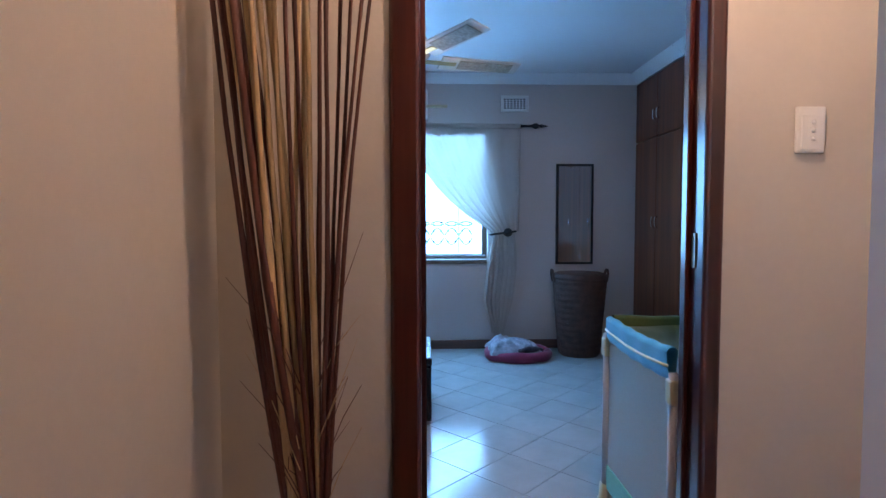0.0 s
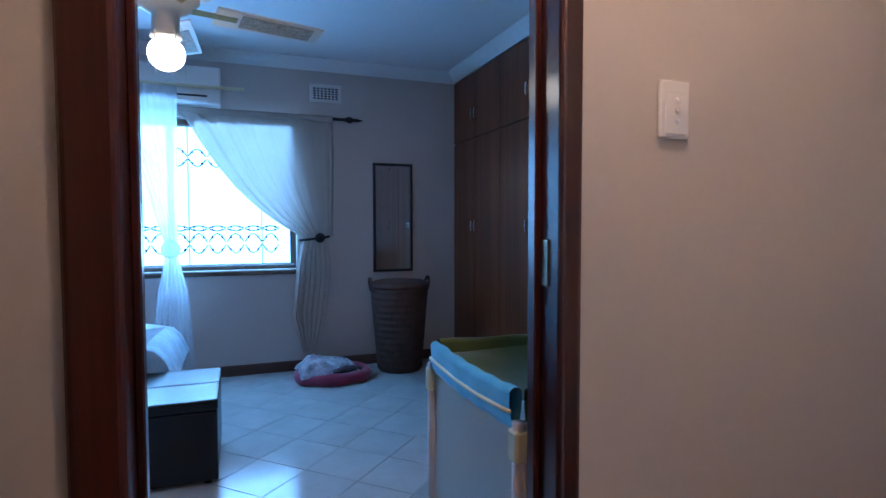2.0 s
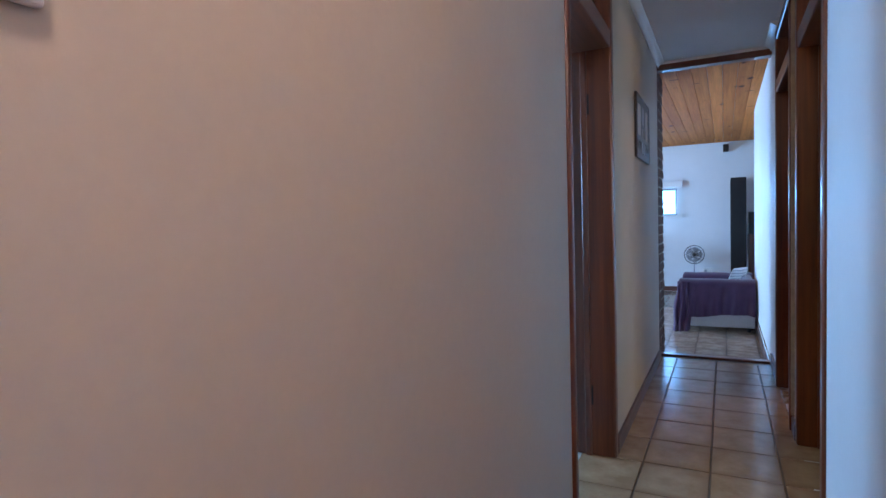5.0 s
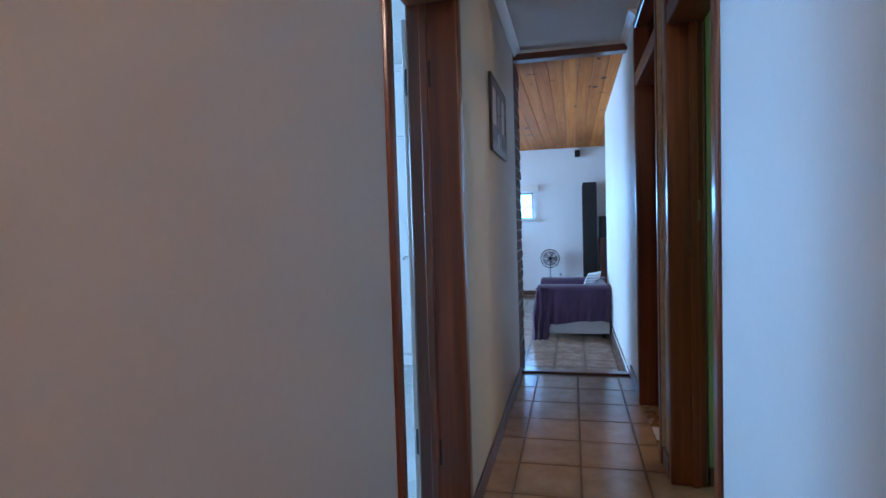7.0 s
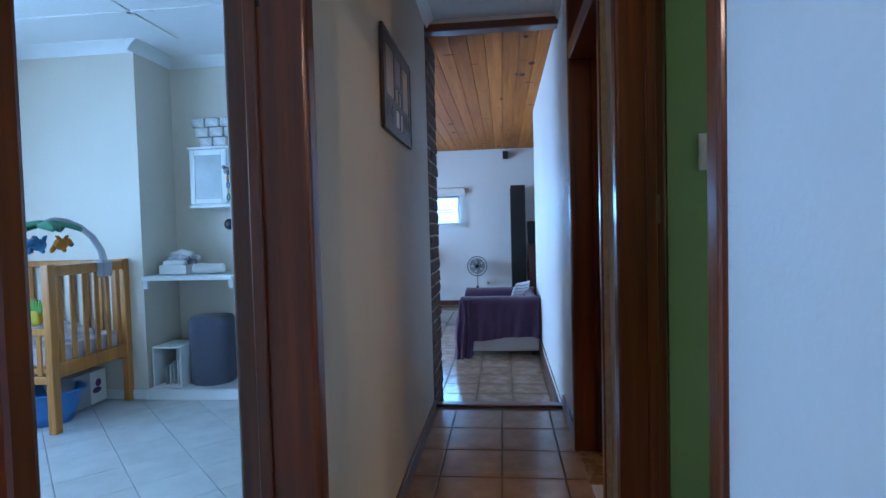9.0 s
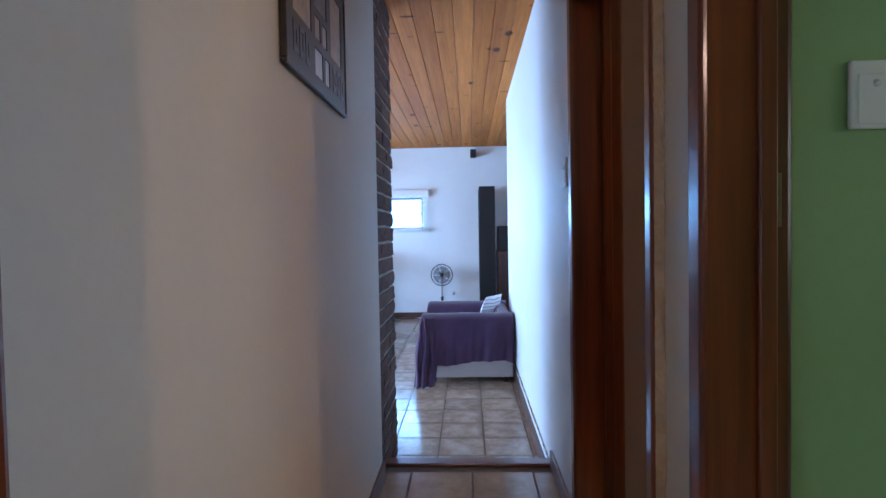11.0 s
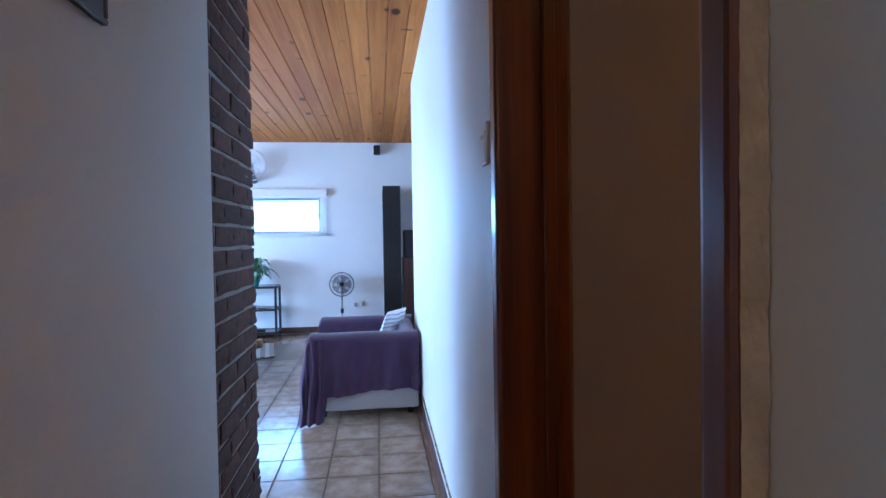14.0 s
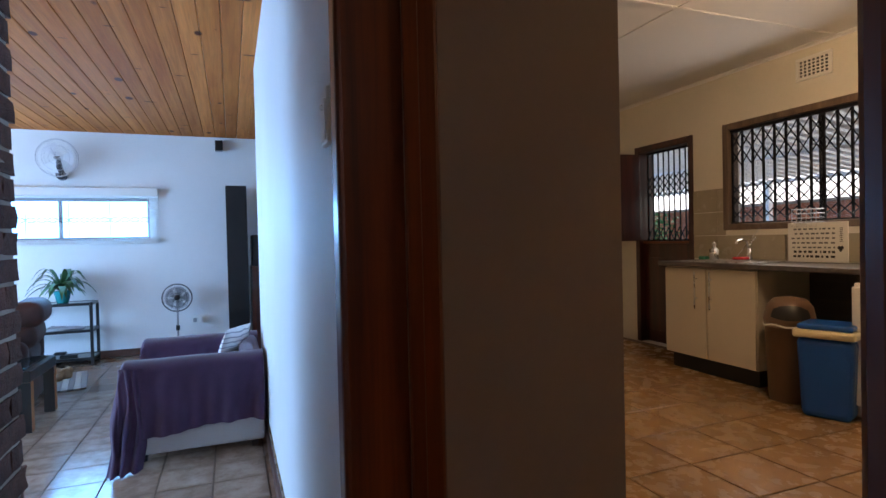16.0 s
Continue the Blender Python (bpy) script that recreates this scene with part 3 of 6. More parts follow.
# ---------------- doors and frames ----------------
def door_frame(name, x0, x1, yf, side, depth, w=0.062, w2=0.062, proud=0.014, top=2.03, material=None, label="varnished red-brown wooden door frame with a fanlight over it"):
    """Frame round an opening in a wall along x. yf: the corridor face; side: +1 or -1, where the room lies. x0, x1: outer edges."""
    t = tagged(new(name), label, "door frame", kind="structure")
    material = material or M["meranti"]
    ya, yb = yf - side * proud, yf + side * depth
    lo, hi = min(ya, yb), max(ya, yb)
    for a, b in ((x0, x0 + w), (x1 - w2, x1)):
        bx("jamb", (a, lo, 0.0), (b, hi, 2.44), material, t, 0.011, seg=3)
    # door stops
    ys = yf + side * depth * 0.55
    for a, b in ((x0 + w - 0.001, x0 + w + 0.013), (x1 - w2 - 0.013, x1 - w2 + 0.001)):
        bx("stop", (a, min(ys, ys + side * 0.03), 0.002), (b, max(ys, ys + side * 0.03), top), material, t, 0.003)
    bx("head", (x0 + w, lo + 0.002, 2.385), (x1 - w2, hi - 0.002, 2.44), M["meranti_x"], t, 0.005)
    bx("transom_bar", (x0 + w, lo + 0.002, top), (x1 - w2, hi - 0.002, top + 0.085), M["meranti_x"], t, 0.006, seg=2)
    bx("glazing", (x0 + w, yf + side * 0.05, top + 0.085), (x1 - w2, yf + side * 0.054, 2.385), M["glass"], t)
    return t


fr_bed = door_frame("door_frame_bedroom", 0.300, 1.138, YL, 1, 0.105, 0.076, 0.05, material=M["burgundy"], label="dark burgundy varnished wooden door frame with a fanlight over it")
fr_nur = door_frame("door_frame_nursery", 3.083, 3.972, YL, 1, 0.192, 0.046, 0.064)
fr_study = door_frame("door_frame_study", 3.612, 4.500, YR, -1, 0.14)
fr_kit = door_frame("door_frame_kitchen", 4.652, 5.590, YR, -1, 0.165, 0.051, 0.062, 0.026)
# strike plates
for fr, x, y, z, s in ((fr_bed, 1.0865, 1.815, 1.13, -1), (fr_study, 4.4365, 0.832, 1.228, -1), (fr_kit, 4.7055, 0.93, 1.36, 1)):
    bx("strike_plate", (x - 0.002, y - 0.012, z - 0.045), (x + 0.002, y + 0.012, z + 0.045), M["lockmetal"], fr, 0.001)


def door_leaf(name, label, hinge, ang, width, material, handle_z=1.03, thick=0.04, panels=True):
    t = thing(name, label, "door", (*hinge, 0), ang)
    bx("leaf", (0.004, -thick / 2, 0.012), (width, thick / 2, 2.02), material, t, 0.003)
    for s in (-1, 1):
        p = bx("lock_plate", (width - 0.085, s * (thick / 2 + 0.002) - 0.002, handle_z - 0.11), (width - 0.045, s * (thick / 2 + 0.002) + 0.002, handle_z + 0.07), M["steel"], t, 0.002)
        b = B()
        tube(b, [(width - 0.065, s * thick / 2, handle_z), (width - 0.065, s * (thick / 2 + 0.045), handle_z), (width - 0.08, s * (thick / 2 + 0.055), handle_z), (width - 0.18, s * (thick / 2 + 0.052), handle_z)], 0.009)
        part("lever", b, M["steel"], p, smooth=True)
    for z in (0.31, 1.77):
        b = B()
        cyl(b, (0, 0, z - 0.05), (0, 0, z + 0.05), 0.012)
        part("hinge", b, M["iron"], t)
    return t


door_nur = door_leaf("nursery_door", "white painted open door with steel lever handle", (4.00, 1.990), 14, 0.78, M["whitepaint"])
door_leaf("bedroom_door", "varnished brown wooden door standing open", (0.345, 1.962), 118, 0.74, M["meranti"])
# added leaf, hidden by the jamb; keeps kitchen bounce off the wing wall
door_leaf("unseen_kitchen_leaf", "unseen dark door leaf added to absorb bounced kitchen light", (4.725, 0.745), -96, 0.76, M["meranti"])
for z in (0.26, 1.72):
    bx("hinge_leaf", (3.9065, 1.872, z), (3.9095, 1.915, z + 0.10), M["iron"], fr_nur, 0.001)

# skirtings


def skirt(name, runs, h=0.085, t=0.016, material=None, z=0.0):
    bm = B()
    for (x0, y0), (x1, y1), (nx, ny) in runs:
        a = (min(x0, x1, x0 + nx * t, x1 + nx * t), min(y0, y1, y0 + ny * t, y1 + ny * t), z)
        b = (max(x0, x1, x0 + nx * t, x1 + nx * t), max(y0, y1, y0 + ny * t, y1 + ny * t), z + h)
        box(bm, a, b, 0.005, 2)
    return structure(name, bm, material or M["skirting"], "brown wooden skirting board", "skirting")


skirt("baseboard_corridor", [((-0.125, YL), (0.30, YL), (0, -1)), ((1.15, YL), (3.076, YL), (0, -1)), ((3.974, YL), (6.10, YL), (0, -1)), ((0.82, YR), (3.61, YR), (0, 1)), ((4.502, YR), (4.688, YR), (0, 1)), ((5.592, YR), (6.235, YR), (0, 1))])
skirt("baseboard_living", [((6.32, YR), (9.10, YR), (0, 1)), ((LX, 0.6), (LX, 6.4), (-1, 0)), ((6.90, 2.4), (6.90, 6.4), (1, 0))], z=LZ)
skirt("baseboard_bedroom", [((BXW, BY), (2.38, BY), (0, -1)), ((BXW, 1.94), (BXW, BY), (1, 0))])
skirt("baseboard_kitchen", [((5.535, 0.365), (5.535, 0.77), (-1, 0))])
skirt("baseboard_study", [((4.47, -2.2), (4.47, 0.787), (-1, 0))])
skirt("baseboard_nursery", [((NX, 3.90), (NX, NY), (-1, 0))], 0.07, 0.014, M["whitepaint"])

# brick pier at the end of the corridor wall
pier = structure("wall_brick_pier", box(B(), (6.10, 1.8035, LZ), (6.776, 2.36, 2.72)), M["mortar"], "dark rough face-brick pier with grey mortar", "wall")


def window_frame(name, label, axis, plane, a0, a1, z0, z1, bars, material, depth=0.05, w=0.045):
    """A framed window in a wall across y (axis "x") or across x (axis "y")."""
    t = tagged(new(name), label, "window", kind="structure")

    def bb(n, a, b, lo, hi, d, m):
        if axis == "x":
            return bx(n, (a, plane - d / 2, lo), (b, plane + d / 2, hi), m, t, 0.004)
        return bx(n, (plane - d / 2, a, lo), (plane + d / 2, b, hi), m, t, 0.004)
    bb("frame_post", a0, a0 + w, z0, z1, depth, material), bb("frame_post", a1 - w, a1, z0, z1, depth, material)
    bb("frame_rail", a0 + w, a1 - w, z0, z0 + w, depth - 0.002, material), bb("frame_rail", a0 + w, a1 - w, z1 - w, z1, depth - 0.002, material)
    for c in bars:
        bb("mullion", c - w / 2, c + w / 2, z0 + w, z1 - w, depth - 0.004, material)
    g = bb("pane", a0 + w, a1 - w, z0 + w, z1 - w, 0.004, M["glass"])
    g.visible_shadow = False
    return t


window_frame("window_bedroom", "wide steel-framed window with ornate burglar bars", "x", BY + 0.12, -0.92, 0.99, 0.845, 2.03, [0.05], M["windowbrown"])
window_frame("window_living", "white two-pane window with burglar bars", "y", LX + 0.10, 2.05, 3.93, 1.245, 1.75, [2.99], M["grey"], w=0.035)
window_frame("window_kitchen", "brown steel kitchen window", "x", KY - 0.055, 7.05, 8.31, 1.19, 2.14, [], M["windowbrown"], depth=0.135, w=0.055)
structure("sill_bedroom", box(B(), (-0.97, BY - 0.03, 0.805), (1.04, BY + 0.1, 0.843), 0.006), M["windowbrown"], "dark brown window sill", "sill")

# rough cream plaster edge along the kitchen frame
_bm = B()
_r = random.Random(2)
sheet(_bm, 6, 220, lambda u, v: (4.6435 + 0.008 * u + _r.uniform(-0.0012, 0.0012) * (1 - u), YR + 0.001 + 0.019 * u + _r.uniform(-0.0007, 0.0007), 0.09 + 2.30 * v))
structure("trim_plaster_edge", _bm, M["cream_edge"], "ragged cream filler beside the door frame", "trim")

# bright day beyond the windows
structure("backdrop_north", box(B(), (-6, 9.0, -0.3), (12, 9.1, 5)), M["bright"], "bright hazy daylight", "backdrop")
structure("backdrop_east", box(B(), (15.5, -4, -0.3), (15.6, 9, 5)), M["bright"], "bright hazy daylight", "backdrop")
structure("backdrop_south", box(B(), (2, -12.1, -0.3), (30, -12.0, 7)), glow("bright_yard", (1.0, 0.97, 0.93), 1.6), "bright hazy daylight", "backdrop")

# ================= hall and corridor =================
M["reed_dark"] = wood("dark_reed", (0.060, 0.015, 0.009), (0.155, 0.042, 0.025), 2, 0.55, 2.0)
M["reed_pale"] = wood("straw_reed", (0.42, 0.28, 0.14), (0.60, 0.43, 0.24), 2, 0.6, 2.0)
reeds = thing("reed_arrangement", "tall dried reeds, dark brown and straw, in a floor vase", "dried reeds", (0.115, 1.60, 0))
lathe_b = lathe(B(), [(0.075, 0.0), (0.095, 0.04), (0.10, 0.22), (0.07, 0.40), (0.052, 0.47), (0.062, 0.50), (0.052, 0.50), (0.045, 0.46)])
part("vase", lathe_b, M["brown"], reeds, "brown ceramic floor vase", True)
rr = random.Random(4)
# (lean at 1.66 m, lean at 0.6 m, thickness, dark?)
stems = [(-0.168, -0.040, 7, 1), (-0.150, -0.030, 6, 1), (-0.125, 0.012, 9, 1), (-0.112, -0.012, 7, 1), (-0.104, 0.022, 8, 1), (-0.086, -0.026, 8, 0), (-0.060, 0.000, 9, 0), (-0.048, 0.018, 8, 0),
         (-0.018, 0.020, 6, 1), (-0.004, 0.026, 6, 1), (0.012, 0.012, 8, 0), (0.026, 0.036, 7, 0), (0.046, 0.030, 6, 1), (0.066, 0.040, 6, 1), (0.088, 0.044, 5, 1), (0.112, 0.048, 5, 1), (0.135, 0.050, 5, 1), (0.150, 0.056, 5, 1), (-0.135, 0.0, 5, 0), (0.0, 0.0, 7, 0), (-0.072, -0.010, 8, 0), (-0.096, -0.018, 8, 0), (-0.142, -0.034, 8, 1), (-0.118, 0.004, 10, 1)]
for hi, lo, th, dark in stems:
    dy = rr.uniform(-0.03, 0.045)
    pts = []
    bow = rr.uniform(-0.012, 0.012)
    top = rr.uniform(1.95, 2.25)
    for k in range(13):
        z = 0.10 + (top - 0.10) * k / 12
        f = (z - 0.6) / 1.06
        x = lo + (hi - lo) * f + bow * math.sin(math.pi * f) + rr.uniform(-0.0015, 0.0015)
        if z < 0.5:
            x = max(-0.04, min(0.04, x))
        pts.append((x, dy * (0.2 + 0.8 * f) + rr.uniform(-0.001, 0.001), z))
    b = B()
    r0 = th * 0.00092
    tube(b, pts, [r0 * (1.15 - 0.4 * k / 12) * (1.25 if k % 4 == 2 else 1.0) for k in range(13)], 7)
    part("reed", b, M["reed_dark" if dark else "reed_pale"], reeds, smooth=True)
for k in range(26):
    b = B()
    z0 = rr.uniform(0.55, 0.95)
    s = rr.choice((-1, -1, 1))
    x0 = 0.02 + s * 0.02
    ln = rr.uniform(0.08, 0.26)
    tube(b, [(x0, rr.uniform(-0.03, 0.02), z0), (x0 + s * ln * 0.22, rr.uniform(-0.04, 0.03), z0 + ln * 0.55), (x0 + s * ln * rr.uniform(0.35, 0.6), rr.uniform(-0.05, 0.04), z0 + ln)], [0.0014, 0.0011, 0.0005], 5)
    part("twig", b, M["reed_dark" if k % 3 else "reed_pale"], reeds)


def switch_plate(name, label, m, buttons=3):
    """A wall switch 116 x 74 mm, facing -y, its middle at the origin."""
    t = new(name)
    t.matrix_world = m
    tagged(t, label, "light switch")
    bx("cover_plate", (-0.038, -0.011, -0.058), (0.038, 0.0, 0.058), M["plastic"], t, 0.005, seg=3)
    bx("surround", (-0.026, -0.013, -0.050), (0.026, -0.010, 0.034), M["plastic"], t, 0.002)
    for k in range(buttons):
        b = B()
        ball(b, (0.004, -0.013, 0.018 - k * 0.021), 0.0062, 12, 8, (1, 0.8, 1))
        part("button", b, M["whitepaint"], t, smooth=True)
    return t


switch_plate("light_switch", "white three-button light switch beside the bedroom door", pose(1.355, YL, 1.435))
switch_plate("light_switch", "pale light switch on the corridor wall", pose(5.735, YR, 1.418, 0, 0, 180) @ Matrix.Diagonal((1.0, 1.3, 1.0, 1)), 1)
switch_plate("light_switch", "cream light switch on the green wall", pose(4.47, 0.655, 1.405, 0, 0, -90), 1)

hall_lamp = thing("ceiling_lamp", "round opal glass ceiling lamp", "ceiling lamp", (0.92, 1.38, HC))
part("base", cyl(B(), (0, 0, -0.035), (0, 0, 0.0), 0.07, n=24), M["plastic"], hall_lamp)

# photo frame with many openings
pf = thing("photo_frame", "dark wooden multi-opening photo frame hung on the wall", "picture frame", (4.775, YL - 0.002, 1.600))
PW, PH = 0.612, 0.385
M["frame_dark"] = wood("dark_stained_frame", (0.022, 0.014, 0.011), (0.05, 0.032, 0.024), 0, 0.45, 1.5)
openings = [(0.06, 0.23, 0.145, 0.355, 0), (0.27, 0.33, 0.145, 0.21, 0), (0.355, 0.41, 0.145, 0.21, 0), (0.46, 0.61, 0.145, 0.355, 0), (0.27, 0.41, 0.235, 0.355, 1), (0.265, 0.355, 0.035, 0.115, 2), (0.385, 0.44, 0.035, 0.115, 2)]
openings = [(a * 0.927, b * 0.927, c * 0.962, d * 0.962, e) for a, b, c, d, e in openings]
b = B()
xs = sorted({0.0, PW, *[o[0] for o in openings], *[o[1] for o in openings]})
zs = sorted({0.0, PH, *[o[2] for o in openings], *[o[3] for o in openings]})
for xa, xb in zip(xs, xs[1:]):
    for za, zb in zip(zs, zs[1:]):
        mx_, mz_ = (xa + xb) / 2, (za + zb) / 2
        if not any(o[0] < mx_ < o[1] and o[2] < mz_ < o[3] for o in openings):
            box(b, (xa, -0.012, za), (xb, -0.003, zb))
part("frame", b, M["frame_dark"], pf)
bx("rim", (-0.012, -0.016, -0.012), (PW + 0.012, -0.0, 0.0), M["frame_dark"], pf, 0.003)
bx("rim", (-0.012, -0.016, PH), (PW + 0.012, -0.0, PH + 0.012), M["frame_dark"], pf, 0.003)
bx("rim", (-0.012, -0.016, 0), (0.0, 0.0, PH), M["frame_dark"], pf, 0.003)
bx("rim", (PW, -0.016, 0), (PW + 0.012, 0.0, PH), M["frame_dark"], pf, 0.003)
PHC = [surface("sepia_print", (0.42, 0.32, 0.22), 0.35, 0.35, 9, 60, 0.02), surface("dark_print", (0.12, 0.09, 0.075), 0.35, 0.5, 12, 60, 0.02), surface("pale_print", (0.66, 0.66, 0.68), 0.35, 0.15, 9, 60, 0.02)]
for o in openings:
    bx("photo", (o[0] - 0.003, -0.0095, o[2] - 0.003), (o[1] + 0.003, -0.0065, o[3] + 0.003), PHC[o[4]], pf, label="faded photo print")
for x0 in (0.050, 0.445):
    for k in range(3):
        xx = x0 + k * 0.052
        b = B()
        box(b, (xx, -0.0135, 0.035), (xx + 0.012, -0.011, 0.115))
        box(b, (xx + 0.012, -0.0135, 0.100 if k % 2 else 0.035), (xx + 0.038, -0.011, 0.115 if k % 2 else 0.050))
        box(b, (xx + 0.026, -0.0135, 0.060), (xx + 0.038, -0.011, 0.095))
        part("carved_letter", b, M["black"], pf)

# ================= bedroom =================
M["glassy_blue"] = cloth("turquoise_cloth", (0.09, 0.60, 0.88), 260, 0.12)
M["olive"] = cloth("olive_green_cloth", (0.13, 0.17, 0.04), 200, 0.35)
M["mint"] = cloth("mint_cloth", (0.16, 0.52, 0.36), 200, 0.15)
M["mesh"] = sheer_mat("white_cot_mesh", (0.86, 0.83, 0.78), 0.28)
M["greycloth"] = cloth("grey_cloth", (0.42, 0.42, 0.46), 260, 0.1)
M["rattan"] = surface("dark_brown_wicker", (0.095, 0.040, 0.026), 0.6, 0.4, 14, 160, 0.9, dist=0.004)
M["pinkcloth"] = cloth("pink_plush", (0.50, 0.06, 0.13), 160, 0.3)
M["patterned"] = surface("patterned_blanket", (0.52, 0.50, 0.55), 0.9, 0.55, 14, 60, 0.4)
M["bedding"] = surface("white_blue_bedding", (0.62, 0.72, 0.80), 0.85, 0.25, 7, 120, 0.3)

# wardrobe units: face at x = 2.38
WF = 2.38
wy = 5.52
n_unit = 0
while wy > 3.6:
    wd = 0.46
    w = thing("wardrobe", "mahogany-veneered built-in wardrobe unit reaching the ceiling", "wardrobe", (WF, wy - wd, 0), group="built-in wardrobe row")
    bx("carcass", (0.022, 0.001, 0.0), (0.595, wd - 0.001, 2.47), M["wardrobe"], w)
    bx("plinth", (0.012, 0.001, 0.0), (0.022, wd - 0.001, 0.08), M["wardrobe"], w)
    for lo, hi, hz in ((0.09, 1.915, 1.195), (1.93, 2.46, 2.12)):
        d = bx("door", (0.0, 0.003, lo), (0.02, wd - 0.003, hi), M["wardrobe"], w, 0.002)
        hy = 0.035 if n_unit % 2 == 0 else wd - 0.035
        b = B()
        tube(b, [(0.0, hy, hz - 0.045), (-0.022, hy, hz - 0.035), (-0.024, hy, hz), (-0.022, hy, hz + 0.035), (0.0, hy, hz + 0.045)], 0.006, 8)
        part("handle", b, M["chrome"], d, "chrome bow handle", True)
    n_unit += 1
    wy -= wd
structure("wardrobe_filler", box(B(), (WF + 0.005, 1.95, 0), (WF + 0.6, wy, 2.47)), M["wardrobe"], "plain mahogany wardrobe end panel", "wardrobe")

# wall mirror
mi = thing("wall_mirror", "tall narrow mirror in a thin black frame on the wall", "mirror", (1.805, BY, 1.267))
for a, c in (((-0.177, -0.022, -0.470), (-0.155, 0, 0.470)), ((0.155, -0.022, -0.470), (0.177, 0, 0.470)), ((-0.155, -0.022, -0.470), (0.155, 0, -0.448)), ((-0.155, -0.022, 0.448), (0.155, 0, 0.470))):
    bx("frame", a, c, M["black"], mi, 0.003)
bx("glass", (-0.156, -0.012, -0.449), (0.156, -0.004, 0.449), M["mirror"], mi)


def air_vent(name, label, m, cols=7, rows=5, w=0.26, h=0.15):
    """A moulded air brick cover facing -y."""
    t = new(name)
    t.matrix_world = m
    tagged(t, label, "air vent")
    b = B()
    cw, rh = (w - 0.05) / cols, (h - 0.05) / rows
    for i in range(cols + 1):
        x = -w / 2 + 0.025 + i * cw
        box(b, (x - cw * 0.16, -0.012, -h / 2 + 0.02), (x + cw * 0.16, -0.006, h / 2 - 0.02))
    for j in range(rows + 1):
        z = -h / 2 + 0.025 + j * rh
        box(b, (-w / 2 + 0.02, -0.0125, z - rh * 0.16), (w / 2 - 0.02, -0.0055, z + rh * 0.16))
    part("grille", b, M["plastic"], t)
    bx("backing", (-w / 2 + 0.01, -0.005, -h / 2 + 0.01), (w / 2 - 0.01, -0.001, h / 2 - 0.01), M["black"], t)
    for a, c in (((-w / 2, -0.018, -h / 2), (w / 2, 0, -h / 2 + 0.022)), ((-w / 2, -0.018, h / 2 - 0.022), (w / 2, 0, h / 2)), ((-w / 2, -0.018, -h / 2 + 0.022), (-w / 2 + 0.022, 0, h / 2 - 0.022)), ((w / 2 - 0.022, -0.018, -h / 2 + 0.022), (w / 2, 0, h / 2 - 0.022))):
        bx("rim", a, c, M["plastic"], t, 0.004)
    return t


air_vent("air_vent", "white moulded air vent high on the bedroom wall", pose(1.235, BY, 2.29))

# air conditioner
ac = thing("air_conditioner", "white split air conditioner above the window", "air conditioner", (0.43, BY, 2.105))
b = box(B(), (-0.86, -0.20, 0.0), (0.0, 0.0, 0.27), 0.016, 3)
part("body", b, M["plastic"], ac, smooth=False)
bx("outlet", (-0.80, -0.206, 0.045), (-0.09, -0.19, 0.058), M["black"], ac)
bx("flap", (-0.80, -0.212, 0.012), (-0.09, -0.195, 0.042), M["plastic"], ac, 0.003)
# pale rail that hangs before it
rail = thing("canopy_rail", "pale wooden canopy rail hung before the window", "rail", (0, 5.31, 2.215))
part("rod", cyl(B(), (-1.1, 0, 0), (0.60, 0, 0.005), 0.013, n=10), M["cream"], rail, smooth=True)
for x in (-1.0, 0.2):
    part("cord", cyl(B(), (x, 0, 0.01), (x, 0, 0.335), 0.002, n=6), M["cream"], rail)

# curtain rod
rod = thing("curtain_rod", "black iron curtain rod with turned finial", "curtain rod", (0, BY - 0.075, 2.075))
part("rod", cyl(B(), (-1.25, 0, 0), (1.26, 0, 0), 0.011, n=10), M["iron"], rod, smooth=True)
b = lathe(B(), [(0.011, 0), (0.020, 0.01), (0.020, 0.03), (0.012, 0.04), (0.012, 0.13), (0.022, 0.15), (0.027, 0.17), (0.020, 0.19), (0.011, 0.20), (0.016, 0.22), (0.010, 0.25), (0.003, 0.28)], n=14)
b.transform(Matrix.Translation((1.25, 0, 0)) @ Matrix.Rotation(radians(90), 4, "Y"))
part("finial", b, M["iron"], rod, smooth=True)
for x in (1.20, -1.20):
    part("bracket", cyl(B(), (x, 0, 0), (x, 0.075, 0), 0.009, n=8), M["iron"], rod)


def curtain(name, label, y, top, rows, folds, material, n=60, depth=0.03):
    """A curtain from rows of (z, left, right), gathered where they come close."""
    t = thing(name, label, "curtain", (0, y, 0))
    b = B()
    full = rows[0][2] - rows[0][1]

    def f(u, v):
        z = rows[0][0] + (rows[-1][0] - rows[0][0]) * v
        l, r = rows[-1][1:]
        for (za, la, ra), (zb, lb, rb) in zip(rows, rows[1:]):
            if za >= z >= zb:
                k = (za - z) / (za - zb)
                l, r = la + (lb - la) * k, ra + (rb - ra) * k
        g = min(1.0, (r - l) / full)
        amp = depth * (1.25 - 0.6 * g)
        w = math.sin(u * folds * 2 * math.pi + 0.8 * math.sin(3.1 * u + v)) + 0.35 * math.sin(u * folds * 4.7 * math.pi + 2 * v)
        return (l + (r - l) * u, amp * w * (0.55 + 0.45 * math.sin(2.2 + 3 * u)), z)
    sheet(b, n, 44, f)
    part("cloth", b, material, t, smooth=True)
    return t


